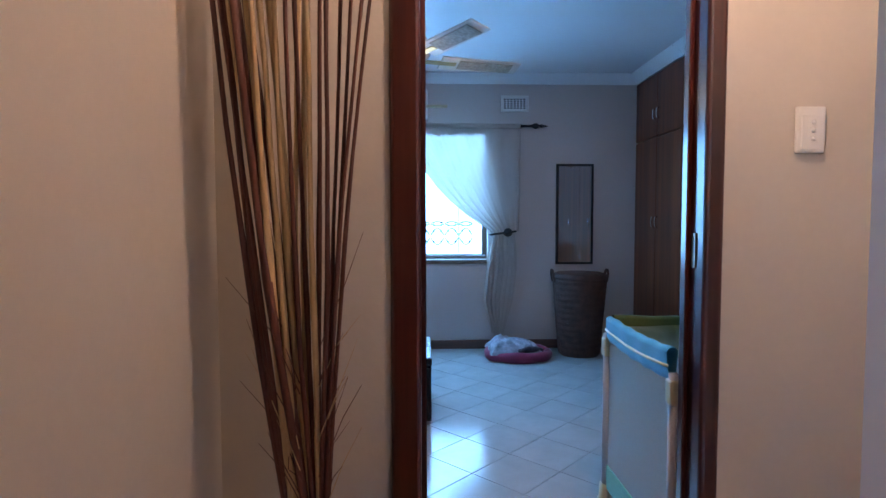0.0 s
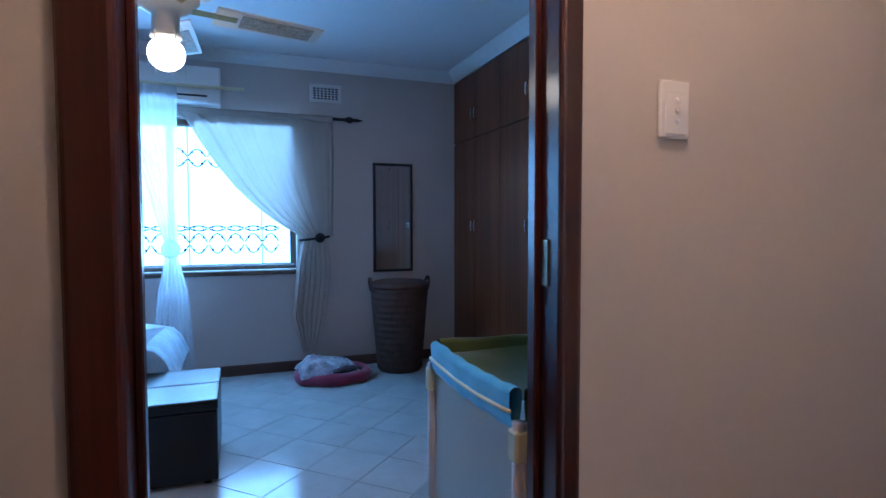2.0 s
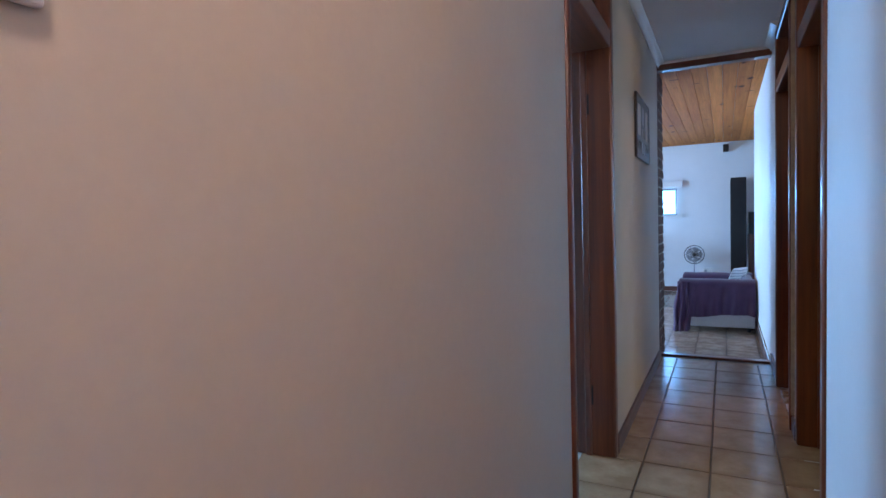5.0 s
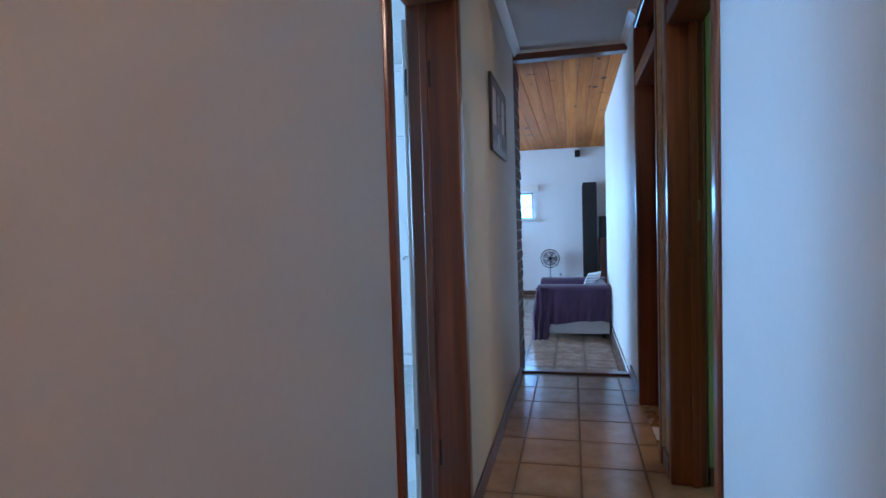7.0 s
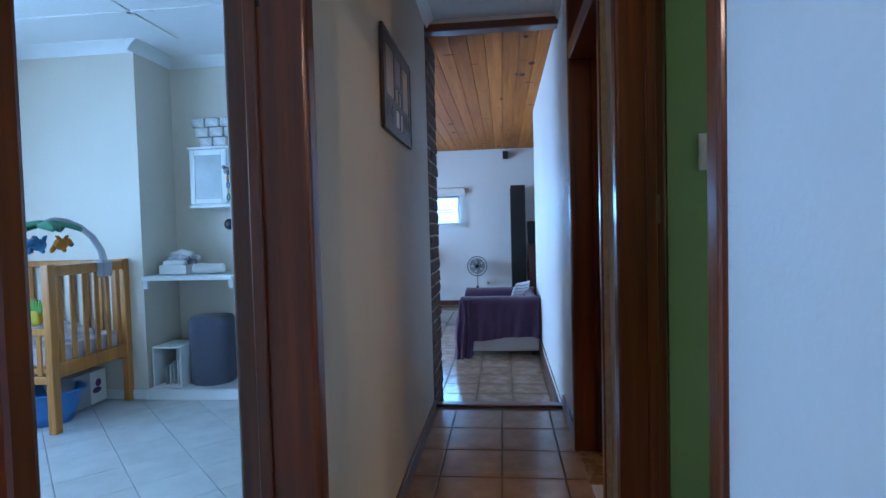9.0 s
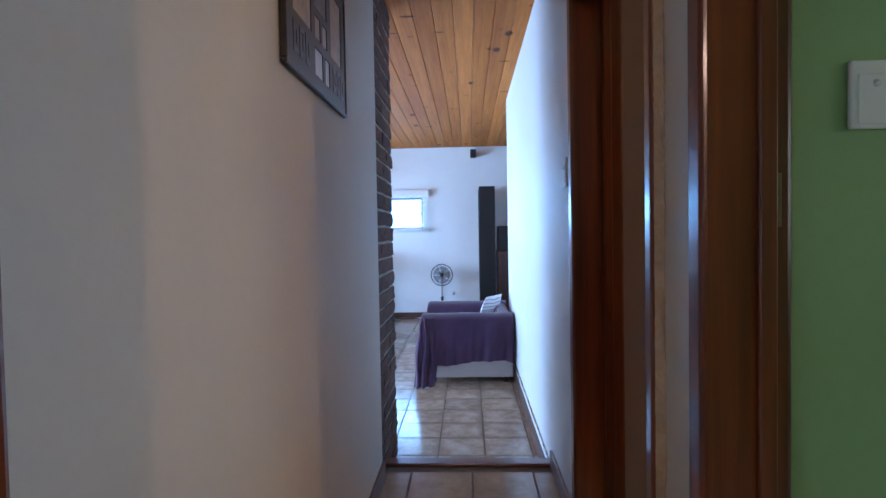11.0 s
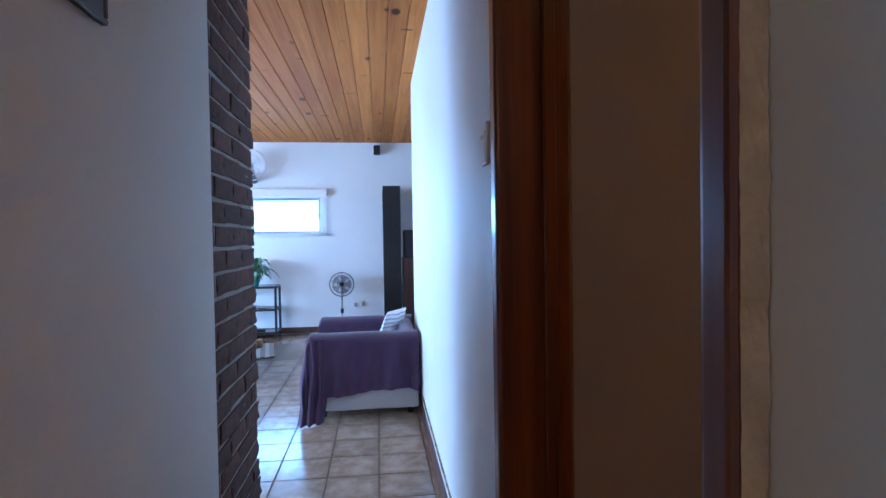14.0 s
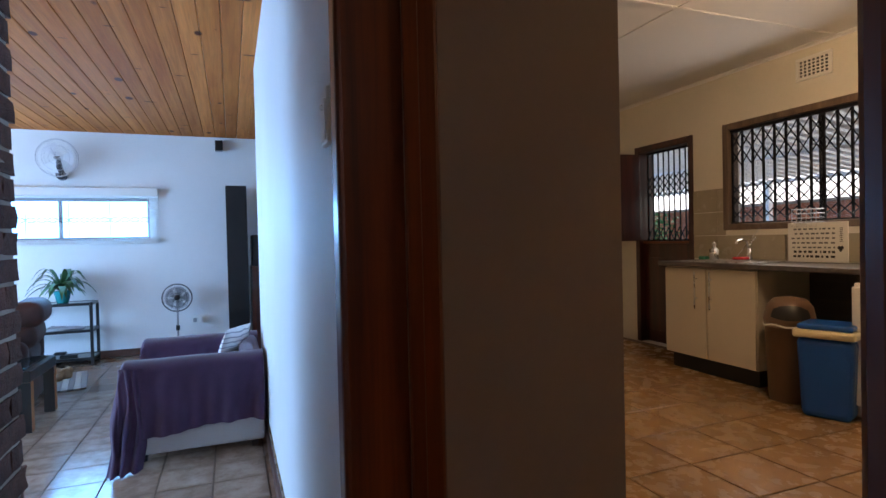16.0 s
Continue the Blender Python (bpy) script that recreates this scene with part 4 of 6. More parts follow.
c1 = curtain("curtain", "grey curtain tied back to the wall", BY - 0.075, 2.07, [(2.085, 0.10, 1.27), (1.98, 0.20, 1.27), (1.83, 0.285, 1.265), (1.66, 0.40, 1.26), (1.50, 0.525, 1.26), (1.38, 0.645, 1.255), (1.26, 0.785, 1.25), (1.17, 0.92, 1.24), (1.10, 1.02, 1.225), (1.05, 1.01, 1.235), (0.90, 0.98, 1.25), (0.75, 0.965, 1.25), (0.46, 0.935, 1.215), (0.16, 1.02, 1.13)], 7, M["curtain"], 110, 0.018)
b = sheet(B(), 110, 3, lambda u, v: (0.09 + 1.185 * u, -0.036 + 0.002 * math.sin(u * 120), 2.045 + 0.045 * v), 0.005)
part("heading", b, M["curtain"], c1, "gathered curtain heading", True)
part("side_hem", tube(B(), [(1.266 - 0.012 * (k / 12) ** 2, -0.014, 2.04 - 0.93 * k / 12) for k in range(13)], 0.013, 8), M["curtain"], c1, smooth=True)
b = B()
tube(b, [(1.0 + 0.24 * (1 + math.cos(a)) / 2, -0.045 * math.sin(a), 1.095 + 0.015 * math.cos(a)) for a in [2 * math.pi * i / 20 for i in range(21)]], 0.010, 8)
part("tieback", b, M["iron"], c1, smooth=True)
b = B()
lathe(b, [(0.006, 0.0), (0.036, 0.004), (0.040, 0.012), (0.020, 0.02), (0.008, 0.06)], n=18)
b.transform(Matrix.Translation((1.16, -0.035, 1.10)) @ Matrix.Rotation(radians(90), 4, "X"))
part("holdback_rosette", b, M["iron"], c1, smooth=True)
c2 = curtain("sheer_curtain", "white sheer curtain gathered with a tie", 5.30, 2.21, [(2.21, -0.32, 0.14), (1.55, -0.10, 0.13), (1.08, 0.035, 0.125), (1.02, 0.045, 0.115), (0.70, -0.02, 0.19), (0.10, -0.08, 0.23)], 7, M["sheer"], 80, 0.025)
b = B()
ball(b, (0.08, -0.03, 1.03), 0.065, 16, 10, (1, 0.5, 1.05))
part("tie_bow", b, M["sheer"], c2, smooth=True)

# burglar bars in the bedroom window


def ornate_bars(name, label, axis, plane, a0, a1, z0, z1, bands, step, r=0.005):
    t = thing(name, label, "burglar bars", (0, 0, 0))

    def P(a, z):
        return (a, plane, z) if axis == "x" else (plane, a, z)
    n = int((a1 - a0) / step)
    b = B()
    for lo, hi in bands:
        mid = (lo + hi) / 2
        for i in range(n):
            x = a0 + (i + 0.5) * step
            h, w = (hi - lo) / 2, step * 0.46
            for s in (-1, 1):
                tube(b, [P(x - w, mid + s * h * 0.15), P(x - w * 0.55, mid + s * h * 0.75), P(x, mid + s * h), P(x + w * 0.55, mid + s * h * 0.75), P(x + w, mid + s * h * 0.15)], r, 5)
            for sx in (-1, 1):
                for sz in (-1, 1):
                    ball(b, P(x + sx * w * 0.55, mid + sz * h * 0.6), r * 2.0, 6, 5)
    tagged(part("ornament", b, M["iron"], t), kind="stuff")
    for z in (z0, z1):
        part("rail", cyl(B(), P(a0, z), P(a1, z), r * 1.1, n=6), M["grey"], t)
    for i in range(0, n + 1, 4):
        part("bar", cyl(B(), P(a0 + i * step, z0), P(a0 + i * step, z1), r * 0.9, n=6), M["grey"], t)
    return t


ornate_bars("burglar_bars", "ornate painted steel burglar bars in the bedroom window", "x", BY + 0.06, -0.90, 0.97, 0.88, 1.97, [(0.98, 1.14), (1.16, 1.20), (1.66, 1.80)], 0.135)
ornate_bars("burglar_bars", "thin steel burglar bars in the living room window", "y", LX + 0.05, 2.06, 3.92, 1.28, 1.72, [(1.46, 1.52)], 0.105, 0.0035)

# laundry basket
bk = thing("laundry_basket", "dark brown wicker laundry basket with lid and looped handles", "laundry basket", (1.79, 5.28, 0))
rings = []
for k in range(26):
    z = 0.02 + k * 0.026
    rings.append((0.185 + 0.055 * (z / 0.68) + (0.0018 if k % 2 else -0.0018), z))
part("body", lathe(B(), [(0.17, 0.0), *rings, (0.235, 0.69)], n=36), M["rattan"], bk, smooth=False)
lid = part("lid", lathe(B(), [(0.243, 0.69), (0.247, 0.70), (0.245, 0.725), (0.20, 0.742), (0.05, 0.750), (0.01, 0.750)], n=36), M["rattan"], bk, smooth=True)
for s in (-1, 1):
    b = B()
    tube(b, [(s * 0.232, -0.05, 0.66), (s * 0.246, -0.045, 0.73), (s * 0.25, -0.02, 0.765), (s * 0.25, 0.02, 0.765), (s * 0.246, 0.045, 0.73), (s * 0.232, 0.05, 0.66)], 0.011, 8)
    part("handle", b, M["rattan"], bk, smooth=True)

# dog bed with blankets
db = thing("pet_bed", "pink plush oval pet bed heaped with patterned blankets", "pet bed", (1.215, 5.16, 0))
b = B()
pts = [(0.262 * math.cos(a), 0.19 * math.sin(a), 0.042 + 0.006 * math.sin(3 * a)) for a in [2 * math.pi * i / 32 for i in range(33)]]
tube(b, pts, [0.042 + 0.004 * math.sin(5 * i) for i in range(33)], 12)
part("rim", b, M["pinkcloth"], db, smooth=True)
part("base", lathe(B(), [(0.22, 0.0), (0.23, 0.03), (0.16, 0.05), (0.02, 0.05)], n=24), M["pinkcloth"], db, smooth=True)
b = B()


def heap(u, v):
    x, y = -0.265 + u * 0.46, (v - 0.42) * 0.38
    edge = min(1.0, 5 * u, 5 * (1 - u), 5 * v, 5 * (1 - v))
    tall = 0.150 - 0.070 * u - 0.02 * v
    crease = 0.030 * noise.noise((u * 6, v * 6, 3)) + 0.016 * abs(noise.noise((u * 15, v * 11, 8)))
    return (x + 0.02 * noise.noise((v * 6, u * 4, 5)), y, 0.060 + tall * edge ** 0.6 * (0.55 + 0.45 * math.sin(math.pi * v)) + crease * edge)


sheet(b, 34, 26, heap)
part("blanket", b, M["patterned"], db, "crumpled patterned blanket", True)
b = tube(B(), [(-0.02, -0.135, 0.085), (0.06, -0.140, 0.105), (0.14, -0.115, 0.100), (0.20, -0.06, 0.085)], [0.018, 0.028, 0.026, 0.014], 10)
part("dark_blanket", b, surface("dark_checked_fleece", (0.10, 0.09, 0.11), 0.9, 0.6, 22, 90, 0.4), db, "dark patterned fleece tucked in the bed", True)

# travel cot
cot = thing("travel_cot", "folding travel cot with turquoise padded rail and white mesh", "cot", (1.115, 1.965, 0))
CL, CW, CH = 1.08, 0.58, 0.82
M["cotbar"] = surface("pale_cot_sleeve", (0.58, 0.56, 0.58), 0.8, 0.05, 4, 90, 0.1)


def pad(p, q, r1, r2, name, mat):
    """A padded rail with a sagging skirt."""
    b = B()
    p, q = Vector(p), Vector(q)
    d = (q - p).normalized()
    side = Vector((-d.y, d.x, 0))

    def f(u, v):
        a = v * 2 * math.pi
        c = p + (q - p) * u
        zz = math.sin(a) * (0.014 if math.sin(a) > 0 else 0.088) + 0.002 * math.sin(u * 31)
        return c + side * math.cos(a) * (0.017 + 0.002 * math.sin(u * 23)) + Vector((0, 0, zz - 0.010 * math.sin(math.pi * u)))
    sheet(b, 26, 14, f)
    rail_ = part(name, b, mat, cot, smooth=True)
    pipe = [p + (q - p) * (k / 10) + side * 0.016 * (1 if abs(d.y) > 0.5 else -1) + Vector((0, 0, -0.040 - 0.014 * math.sin(math.pi * k / 10))) for k in range(11)]
    part("piping", tube(B(), pipe, 0.0055, 6), M["cream"], rail_, "cream piping", True)
    return rail_


pad((0, 0.02, CH), (0, CW - 0.02, CH), 0.03, 0.08, "end_rail", M["glassy_blue"])
pad((CL, 0.02, CH), (CL, CW - 0.02, CH), 0.03, 0.08, "end_rail", M["glassy_blue"])
pad((0.02, 0, CH), (CL - 0.02, 0, CH), 0.03, 0.08, "side_rail", M["olive"])
pad((0.02, CW, CH), (CL - 0.02, CW, CH), 0.03, 0.08, "side_rail", M["olive"])
for x in (0, CL):
    for y in (0, CW):
        s = -1 if x == 0 else 1
        part("post", cyl(B(), (x, y, 0.10), (x, y, CH - 0.06), 0.018, n=10), M["cotbar"], cot, smooth=True)
        bx("corner_joint", (x - 0.021, y - 0.021, CH - 0.150), (x + 0.021, y + 0.021, CH - 0.075), M["cream"], cot, 0.007, "cream plastic corner joint", 2)
        b = B()
        tube(b, [(x, y, 0.15), (x + s * 0.005, y, 0.09), (x + s * 0.035, y, 0.045), (x + s * 0.045, y, 0.018)], [0.026, 0.025, 0.024, 0.022], 10)
        part("foot", b, M["cream"], cot, "cream plastic foot", True)
for x in (0.0, CL):
    bx("mesh_end", (x - 0.001, 0.02, 0.14), (x + 0.001, CW - 0.02, CH - 0.07), M["mesh"], cot)
for y in (0.0, CW):
    bx("mesh_side", (0.02, y - 0.001, 0.14), (CL - 0.02, y + 0.001, CH - 0.07), M["mesh"], cot)
for x in (-0.004, CL + 0.004):
    bx("lower_band", (x - 0.003, 0.02, 0.14), (x + 0.003, CW - 0.02, 0.235), M["mint"], cot, 0.001)
for y in (-0.004, CW + 0.004):
    bx("lower_band", (0.02, y - 0.003, 0.14), (CL - 0.02, y + 0.003, 0.235), M["mint"], cot, 0.001)
bx("base_board", (0.015, 0.015, 0.16), (CL - 0.015, CW - 0.015, 0.19), M["greycloth"], cot, 0.006)
b = B()
sheet(b, 30, 20, lambda u, v: (0.03 + u * (CL - 0.06), 0.03 + v * (CW - 0.06), 0.795 + 0.03 * noise.noise((u * 3, v * 3, 1)) - 0.07 * math.sin(math.pi * u) * math.sin(math.pi * v)))
part("cover", b, M["olive"], cot, "rumpled green and grey cover", True)

# bench at the bed, and the bed
for k, (ya, yb) in enumerate(((3.60, 3.905), (3.91, 4.215))):
    bn = thing("ottoman_bench", "black leather storage ottoman with a flat lid", "ottoman", (-0.59, ya, 0), group="pair of ottomans")
    bx("box_body", (0, 0, 0.02), (1.018, yb - ya, 0.345), M["blackleather"], bn, 0.006, seg=2)
    bx("lid", (-0.002, -0.002, 0.347), (1.022, yb - ya + 0.001, 0.40), M["blackleather"], bn, 0.010, seg=3)
    for x in (0.05, 0.97):
        for y in (0.04, yb - ya - 0.04):
            part("foot", cyl(B(), (x, y, 0), (x, y, 0.02), 0.018, n=10), M["black"], bn)
bed = thing("bed", "bed with rumpled white and blue bedding", "bed", (-1.83, 4.24, 0))
bx("base", (0, 0, 0.04), (1.95, 1.0, 0.26), M["greycloth"], bed, 0.01)
bx("mattress", (0.01, 0.01, 0.26), (1.94, 0.99, 0.44), M["bedding"], bed, 0.04, seg=3)
for x in (0.06, 1.89):
    for y in (0.06, 0.94):
        part("leg", cyl(B(), (x, y, 0), (x, y, 0.04), 0.025, n=10), M["black"], bed)
b = B()
sheet(b, 40, 26, lambda u, v: (u * 2.02, -0.04 + v * 1.08, 0.455 + 0.13 * math.sin(math.pi * min(1, max(0, (1.0 - u) * 2.2))) * (0.8 + 0.3 * math.sin(5 * v)) + 0.03 * noise.noise((u * 6, v * 5, 2)) - 0.14 * max(0, u - 0.965) / 0.035 - 0.10 * (max(0, abs(v - 0.5) - 0.465) / 0.035)))
part("duvet", b, M["bedding"], bed, "rumpled white and blue duvet", True)
b = B()
sheet(b, 26, 22, lambda u, v: (1.35 + 0.62 * u - 0.30 * (1 - v) * 1.2, -0.52 + 0.66 * v, 0.425 + 0.20 * v ** 1.4 * (0.6 + 0.4 * u) + 0.05 * math.sin(math.pi * u) * math.sin(math.pi * v) + 0.02 * noise.noise((u * 6, v * 6, 4))))
part("duvet_corner", b, M["bedding"], bed, "duvet corner spread over the ottoman", True)

# ceiling fan
M["fan_white"] = surface("cream_fan_enamel", (0.72, 0.70, 0.64), 0.4, 0.04, 4, 80, 0.05)
M["cane"] = surface("woven_cane_inlay", (0.42, 0.38, 0.30), 0.6, 0.3, 60, 200, 0.5)
cf = thing("ceiling_fan", "cream five-bladed ceiling fan with a lit glass globe", "ceiling fan", (0.31, 3.02, 2.50))
part("canopy", lathe(B(), [(0.065, 0.055), (0.06, 0.025), (0.02, -0.005), (0.02, -0.06)], n=20), M["fan_white"], cf, smooth=True)
part("downrod", cyl(B(), (0, 0, -0.05), (0, 0, -0.42), 0.012, n=10), M["fan_white"], cf, smooth=True)
part("motor", lathe(B(), [(0.02, -0.41), (0.085, -0.43), (0.11, -0.47), (0.11, -0.52), (0.07, -0.56), (0.045, -0.57), (0.045, -0.63), (0.052, -0.65)], n=28), M["fan_white"], cf, smooth=True)
for k in range(5):
    a = radians(14 + 72 * k)
    rot = Matrix.Rotation(a, 4, "Z") @ Matrix.Translation((0, 0, -0.54)) @ Matrix.Rotation(radians(-13), 4, "X")
    b = box(B(), (0.16, -0.058, -0.004), (0.56, 0.058, 0.004), 0.003)
    for v in b.verts:
        if v.co.x > 0.5:
            v.co.y *= 0.86
    b.transform(rot)
    bl = part("blade", b, M["fan_white"], cf)
    b = box(B(), (0.25, -0.038, -0.007), (0.52, 0.038, -0.0045))
    b.transform(rot)
    part("inlay", b, M["cane"], bl)
    b = box(B(), (0.08, -0.016, -0.006), (0.24, 0.016, -0.001), 0.002)
    b.transform(rot)
    part("arm", b, M["brass"], bl)
globe = part("globe", ball(B(), (0, 0, -0.705), 0.060, 24, 16, (1, 1, 0.97)), M["bulbglow"], cf, "lit white glass globe", True)
for x in (-0.03, 0.035):
    part("pull_chain", cyl(B(), (x, -0.052, -0.64), (x, -0.058, -0.795), 0.0022, n=5), M["plastic"], cf)

# ================= nursery =================
M["mattress_w"] = cloth("pale_pink_bedding", (0.70, 0.62, 0.66), 200, 0.1)
crib = thing("baby_crib", "honey pine slatted baby crib", "crib", (5.65, 4.01, 0))
CX, CYW = 0.66, 1.22
for x in (0.0, CX):
    for y in (0.0, CYW):
        bx("post", (x - 0.028, y, 0.0), (x + 0.028, y + 0.05, 1.03), M["crib"], crib, 0.006, seg=2)
for y in (0.012, CYW + 0.012):
    bx("end_rail", (0.028, y, 0.955), (CX - 0.028, y + 0.026, 1.02), M["crib"], crib, 0.006)
    bx("end_rail", (0.028, y, 0.33), (CX - 0.028, y + 0.026, 0.42), M["crib"], crib, 0.006)
    for k in range(6):
        x = 0.075 + k * 0.102
        bx("slat", (x - 0.02, y + 0.005, 0.42), (x + 0.02, y + 0.019, 0.955), M["crib"], crib, 0.004)
for x, top in ((-0.012, 0.60), (CX - 0.012, 0.98)):
    bx("side_rail", (x, 0.05, top), (x + 0.026, CYW, top + 0.045), M["crib"], crib, 0.006)
    bx("side_rail", (x, 0.05, 0.30), (x + 0.026, CYW, 0.35), M["crib"], crib, 0.006)
    for k in range(11):
        y = 0.11 + k * 0.108
        bx("slat", (x + 0.006, y - 0.018, 0.35), (x + 0.02, y + 0.018, top), M["crib"], crib, 0.004)
bx("mattress", (0.03, 0.05, 0.40), (CX - 0.03, CYW - 0.01, 0.52), M["mattress_w"], crib, 0.02, seg=2)
bx("base_slats", (0.0, 0.03, 0.37), (CX, CYW, 0.398), M["crib"], crib)
b = B()
sheet(b, 24, 20, lambda u, v: (0.06 + u * 0.54, 0.10 + v * 0.6, 0.52 + 0.20 * math.sin(math.pi * u) * math.sin(math.pi * v) * (0.8 + 0.4 * noise.noise((u * 5, v * 4, 7)))))
part("blanket", b, M["patterned"], crib, "patterned pink and brown baby blanket", True)
b = B()
sheet(b, 16, 12, lambda u, v: (-0.02 + u * 0.10, 0.30 + v * 0.35, 0.66 + 0.10 * math.sin(math.pi * u) + 0.02 * math.sin(8 * v)))
part("folded_towel", b, M["whitepaint"], crib, "folded white towel over the rail", True)
# mobile
mob = thing("cot_mobile", "baby mobile with a curved grey arm and plush toys", "baby mobile", (6.08, 4.005, 0.955))
bx("clamp", (-0.045, -0.030, -0.035), (0.045, 0.055, 0.075), M["grey"], mob, 0.014, seg=3)
b = B()
tube(b, [(0.0, -0.005, 0.04), (-0.008, 0.01, 0.14), (-0.035, 0.05, 0.235), (-0.09, 0.09, 0.305), (-0.17, 0.115, 0.345), (-0.27, 0.12, 0.352), (-0.33, 0.12, 0.342)], [0.024, 0.023, 0.021, 0.018, 0.016, 0.014, 0.010], 10)
part("arm", b, surface("pale_grey_plastic", (0.46, 0.46, 0.47), 0.4, 0.05, 3, 90, 0.03), mob, smooth=True)
LEAF = cloth("green_plush", (0.03, 0.24, 0.12), 150, 0.3)
ORANGE, BLUE = cloth("orange_plush", (0.80, 0.27, 0.02), 150, 0.3), cloth("blue_plush", (0.03, 0.20, 0.42), 150, 0.3)
for k in range(5):
    a = 2 * math.pi * k / 5 + 0.3
    b = sheet(B(), 8, 6, lambda u, v: (-0.33 + (0.02 + 0.17 * u) * math.cos(a) - math.sin(a) * (v - 0.5) * 0.13 * math.sin(math.pi * (0.12 + 0.86 * u)), 0.12 + (0.02 + 0.17 * u) * math.sin(a) + math.cos(a) * (v - 0.5) * 0.13 * math.sin(math.pi * (0.12 + 0.86 * u)), 0.335 - 0.05 * u * u + 0.012 * math.cos(6 * (v - 0.5))), 0.012)
    part("canopy_leaf", b, LEAF, mob, smooth=True)
for dx, dy, mt, lead in ((-0.225, 0.115, ORANGE, 1), (-0.41, 0.10, BLUE, -1), (-0.33, 0.25, ORANGE, 1)):
    part("string", cyl(B(), (dx, dy, 0.22), (dx, dy, 0.325), 0.001, n=5), M["plastic"], mob)
    b = B()
    ball(b, (dx, dy, 0.195), 0.040, 12, 8, (1.25, 0.8, 0.95))
    ball(b, (dx + lead * 0.058, dy, 0.205), 0.027, 10, 8)
    for q in (-1, 1):
        tube(b, [(dx + q * 0.028, dy + 0.012, 0.185), (dx + q * 0.046, dy + 0.022, 0.158), (dx + q * 0.056, dy + 0.020, 0.145)], [0.017, 0.015, 0.010], 8)
        tube(b, [(dx + q * 0.02, dy - 0.012, 0.215), (dx + q * 0.034, dy - 0.012, 0.240), (dx + q * 0.050, dy - 0.010, 0.248)], [0.014, 0.012, 0.006], 8)
    toy_ = part("plush_toy", b, mt, mob, smooth=True)
    part("muzzle", ball(B(), (dx + lead * 0.082, dy, 0.194), 0.017, 10, 8, (1, 0.9, 1.2)), M["black"] if lead > 0 else mt, toy_, smooth=True)
# soft toy hung on the crib's low side
rattle = thing("soft_toy", "green and yellow soft toy on the crib rail", "soft toy", (5.668, 4.15, 0.648))
b = ball(B(), (0, 0, 0.055), 0.05, 14, 10, (0.7, 1.05, 1.0))
part("body", b, cloth("yellow_plush", (0.62, 0.46, 0.04), 150, 0.2), rattle, smooth=True)
b = B()
for k in range(7):
    tube(b, [(0, -0.045 + 0.015 * k, 0.09), (-0.006, -0.050 + 0.0165 * k, 0.13), (0, -0.056 + 0.0185 * k, 0.175 - 0.004 * abs(k - 3))], [0.010, 0.009, 0.004], 6)
part("tuft", b, cloth("lime_plush", (0.16, 0.42, 0.08), 150, 0.2), rattle, smooth=True)

# under the crib
tub = thing("baby_bath", "blue plastic baby bath under the crib", "baby bath", (5.86, 4.30, 0))
b = B()
lathe(b, [(0.15, 0.0), (0.19, 0.10), (0.21, 0.20), (0.235, 0.205), (0.235, 0.215), (0.20, 0.21), (0.17, 0.06), (0.05, 0.03), (0.01, 0.03)], n=28)
b.transform(Matrix.Diagonal((0.9, 1.1, 1, 1)))
part("bowl", b, surface("blue_plastic", (0.04, 0.22, 0.55), 0.35, 0.06, 3, 80, 0.03), tub, smooth=True)
crate = thing("storage_box", "grey and white cardboard storage box with a purple print", "box", (6.16, 4.22, 0))
bx("carton", (-0.16, 0.0, 0.0), (0.15, 0.36, 0.24), M["greycloth"], crate, 0.003)
bx("printed_panel", (0.0, -0.004, 0.012), (0.15, -0.001, 0.235), M["plastic"], crate)
b = B()
ball(b, (0.075, -0.004, 0.15), 0.028, 12, 8, (1, 0.12, 1)), ball(b, (0.06, -0.004, 0.10), 0.035, 12, 8, (1.2, 0.1, 0.6))
part("print", b, surface("purple_print", (0.12, 0.02, 0.14), 0.5, 0.1, 3, 80, 0.02), crate)

# built-in recess: platform, desk, cupboards
structure("recess_platform", box(box(B(), (6.33, 3.20, 0), (6.76, 3.90, 0.075), 0.004), (6.318, 3.20, 0), (6.33, 3.90, 0.07), 0.002), M["whitepaint"], "white painted recess platform", "platform")
desk = thing("recess_shelf", "white painted deep shelf across the recess", "shelf", (6.30, 3.22, 0.865))
bx("top", (0, 0, 0), (0.455, 0.675, 0.032), M["whitepaint"], desk, 0.003)
bx("apron", (0.02, 0.0, -0.06), (0.04, 0.03, 0.0), M["whitepaint"], desk)
bx("apron", (0.02, 0.645, -0.06), (0.04, 0.675, 0.0), M["whitepaint"], desk)
cub = thing("cubby_box", "white open cubby holding papers", "cubby", (6.36, 3.66, 0.075))
for a, c in (((0, 0, 0), (0.28, 0.012, 0.30)), ((0, 0.21, 0), (0.28, 0.222, 0.30)), ((0, 0.012, 0.288), (0.28, 0.21, 0.30)), ((0, 0.012, 0.0), (0.28, 0.21, 0.012)), ((0.27, 0.012, 0.012), (0.28, 0.21, 0.288))):
    bx("panel", a, c, M["whitepaint"], cub, 0.002)
for k in range(4):
    bx("paper", (0.04, 0.05 + 0.03 * k, 0.013), (0.22, 0.056 + 0.03 * k, 0.20 - 0.02 * k), M["greycloth" if k % 2 else "plastic"], cub)
stool = thing("storage_pouffe", "grey fabric round storage drum", "pouffe", (6.56, 3.52, 0.076))
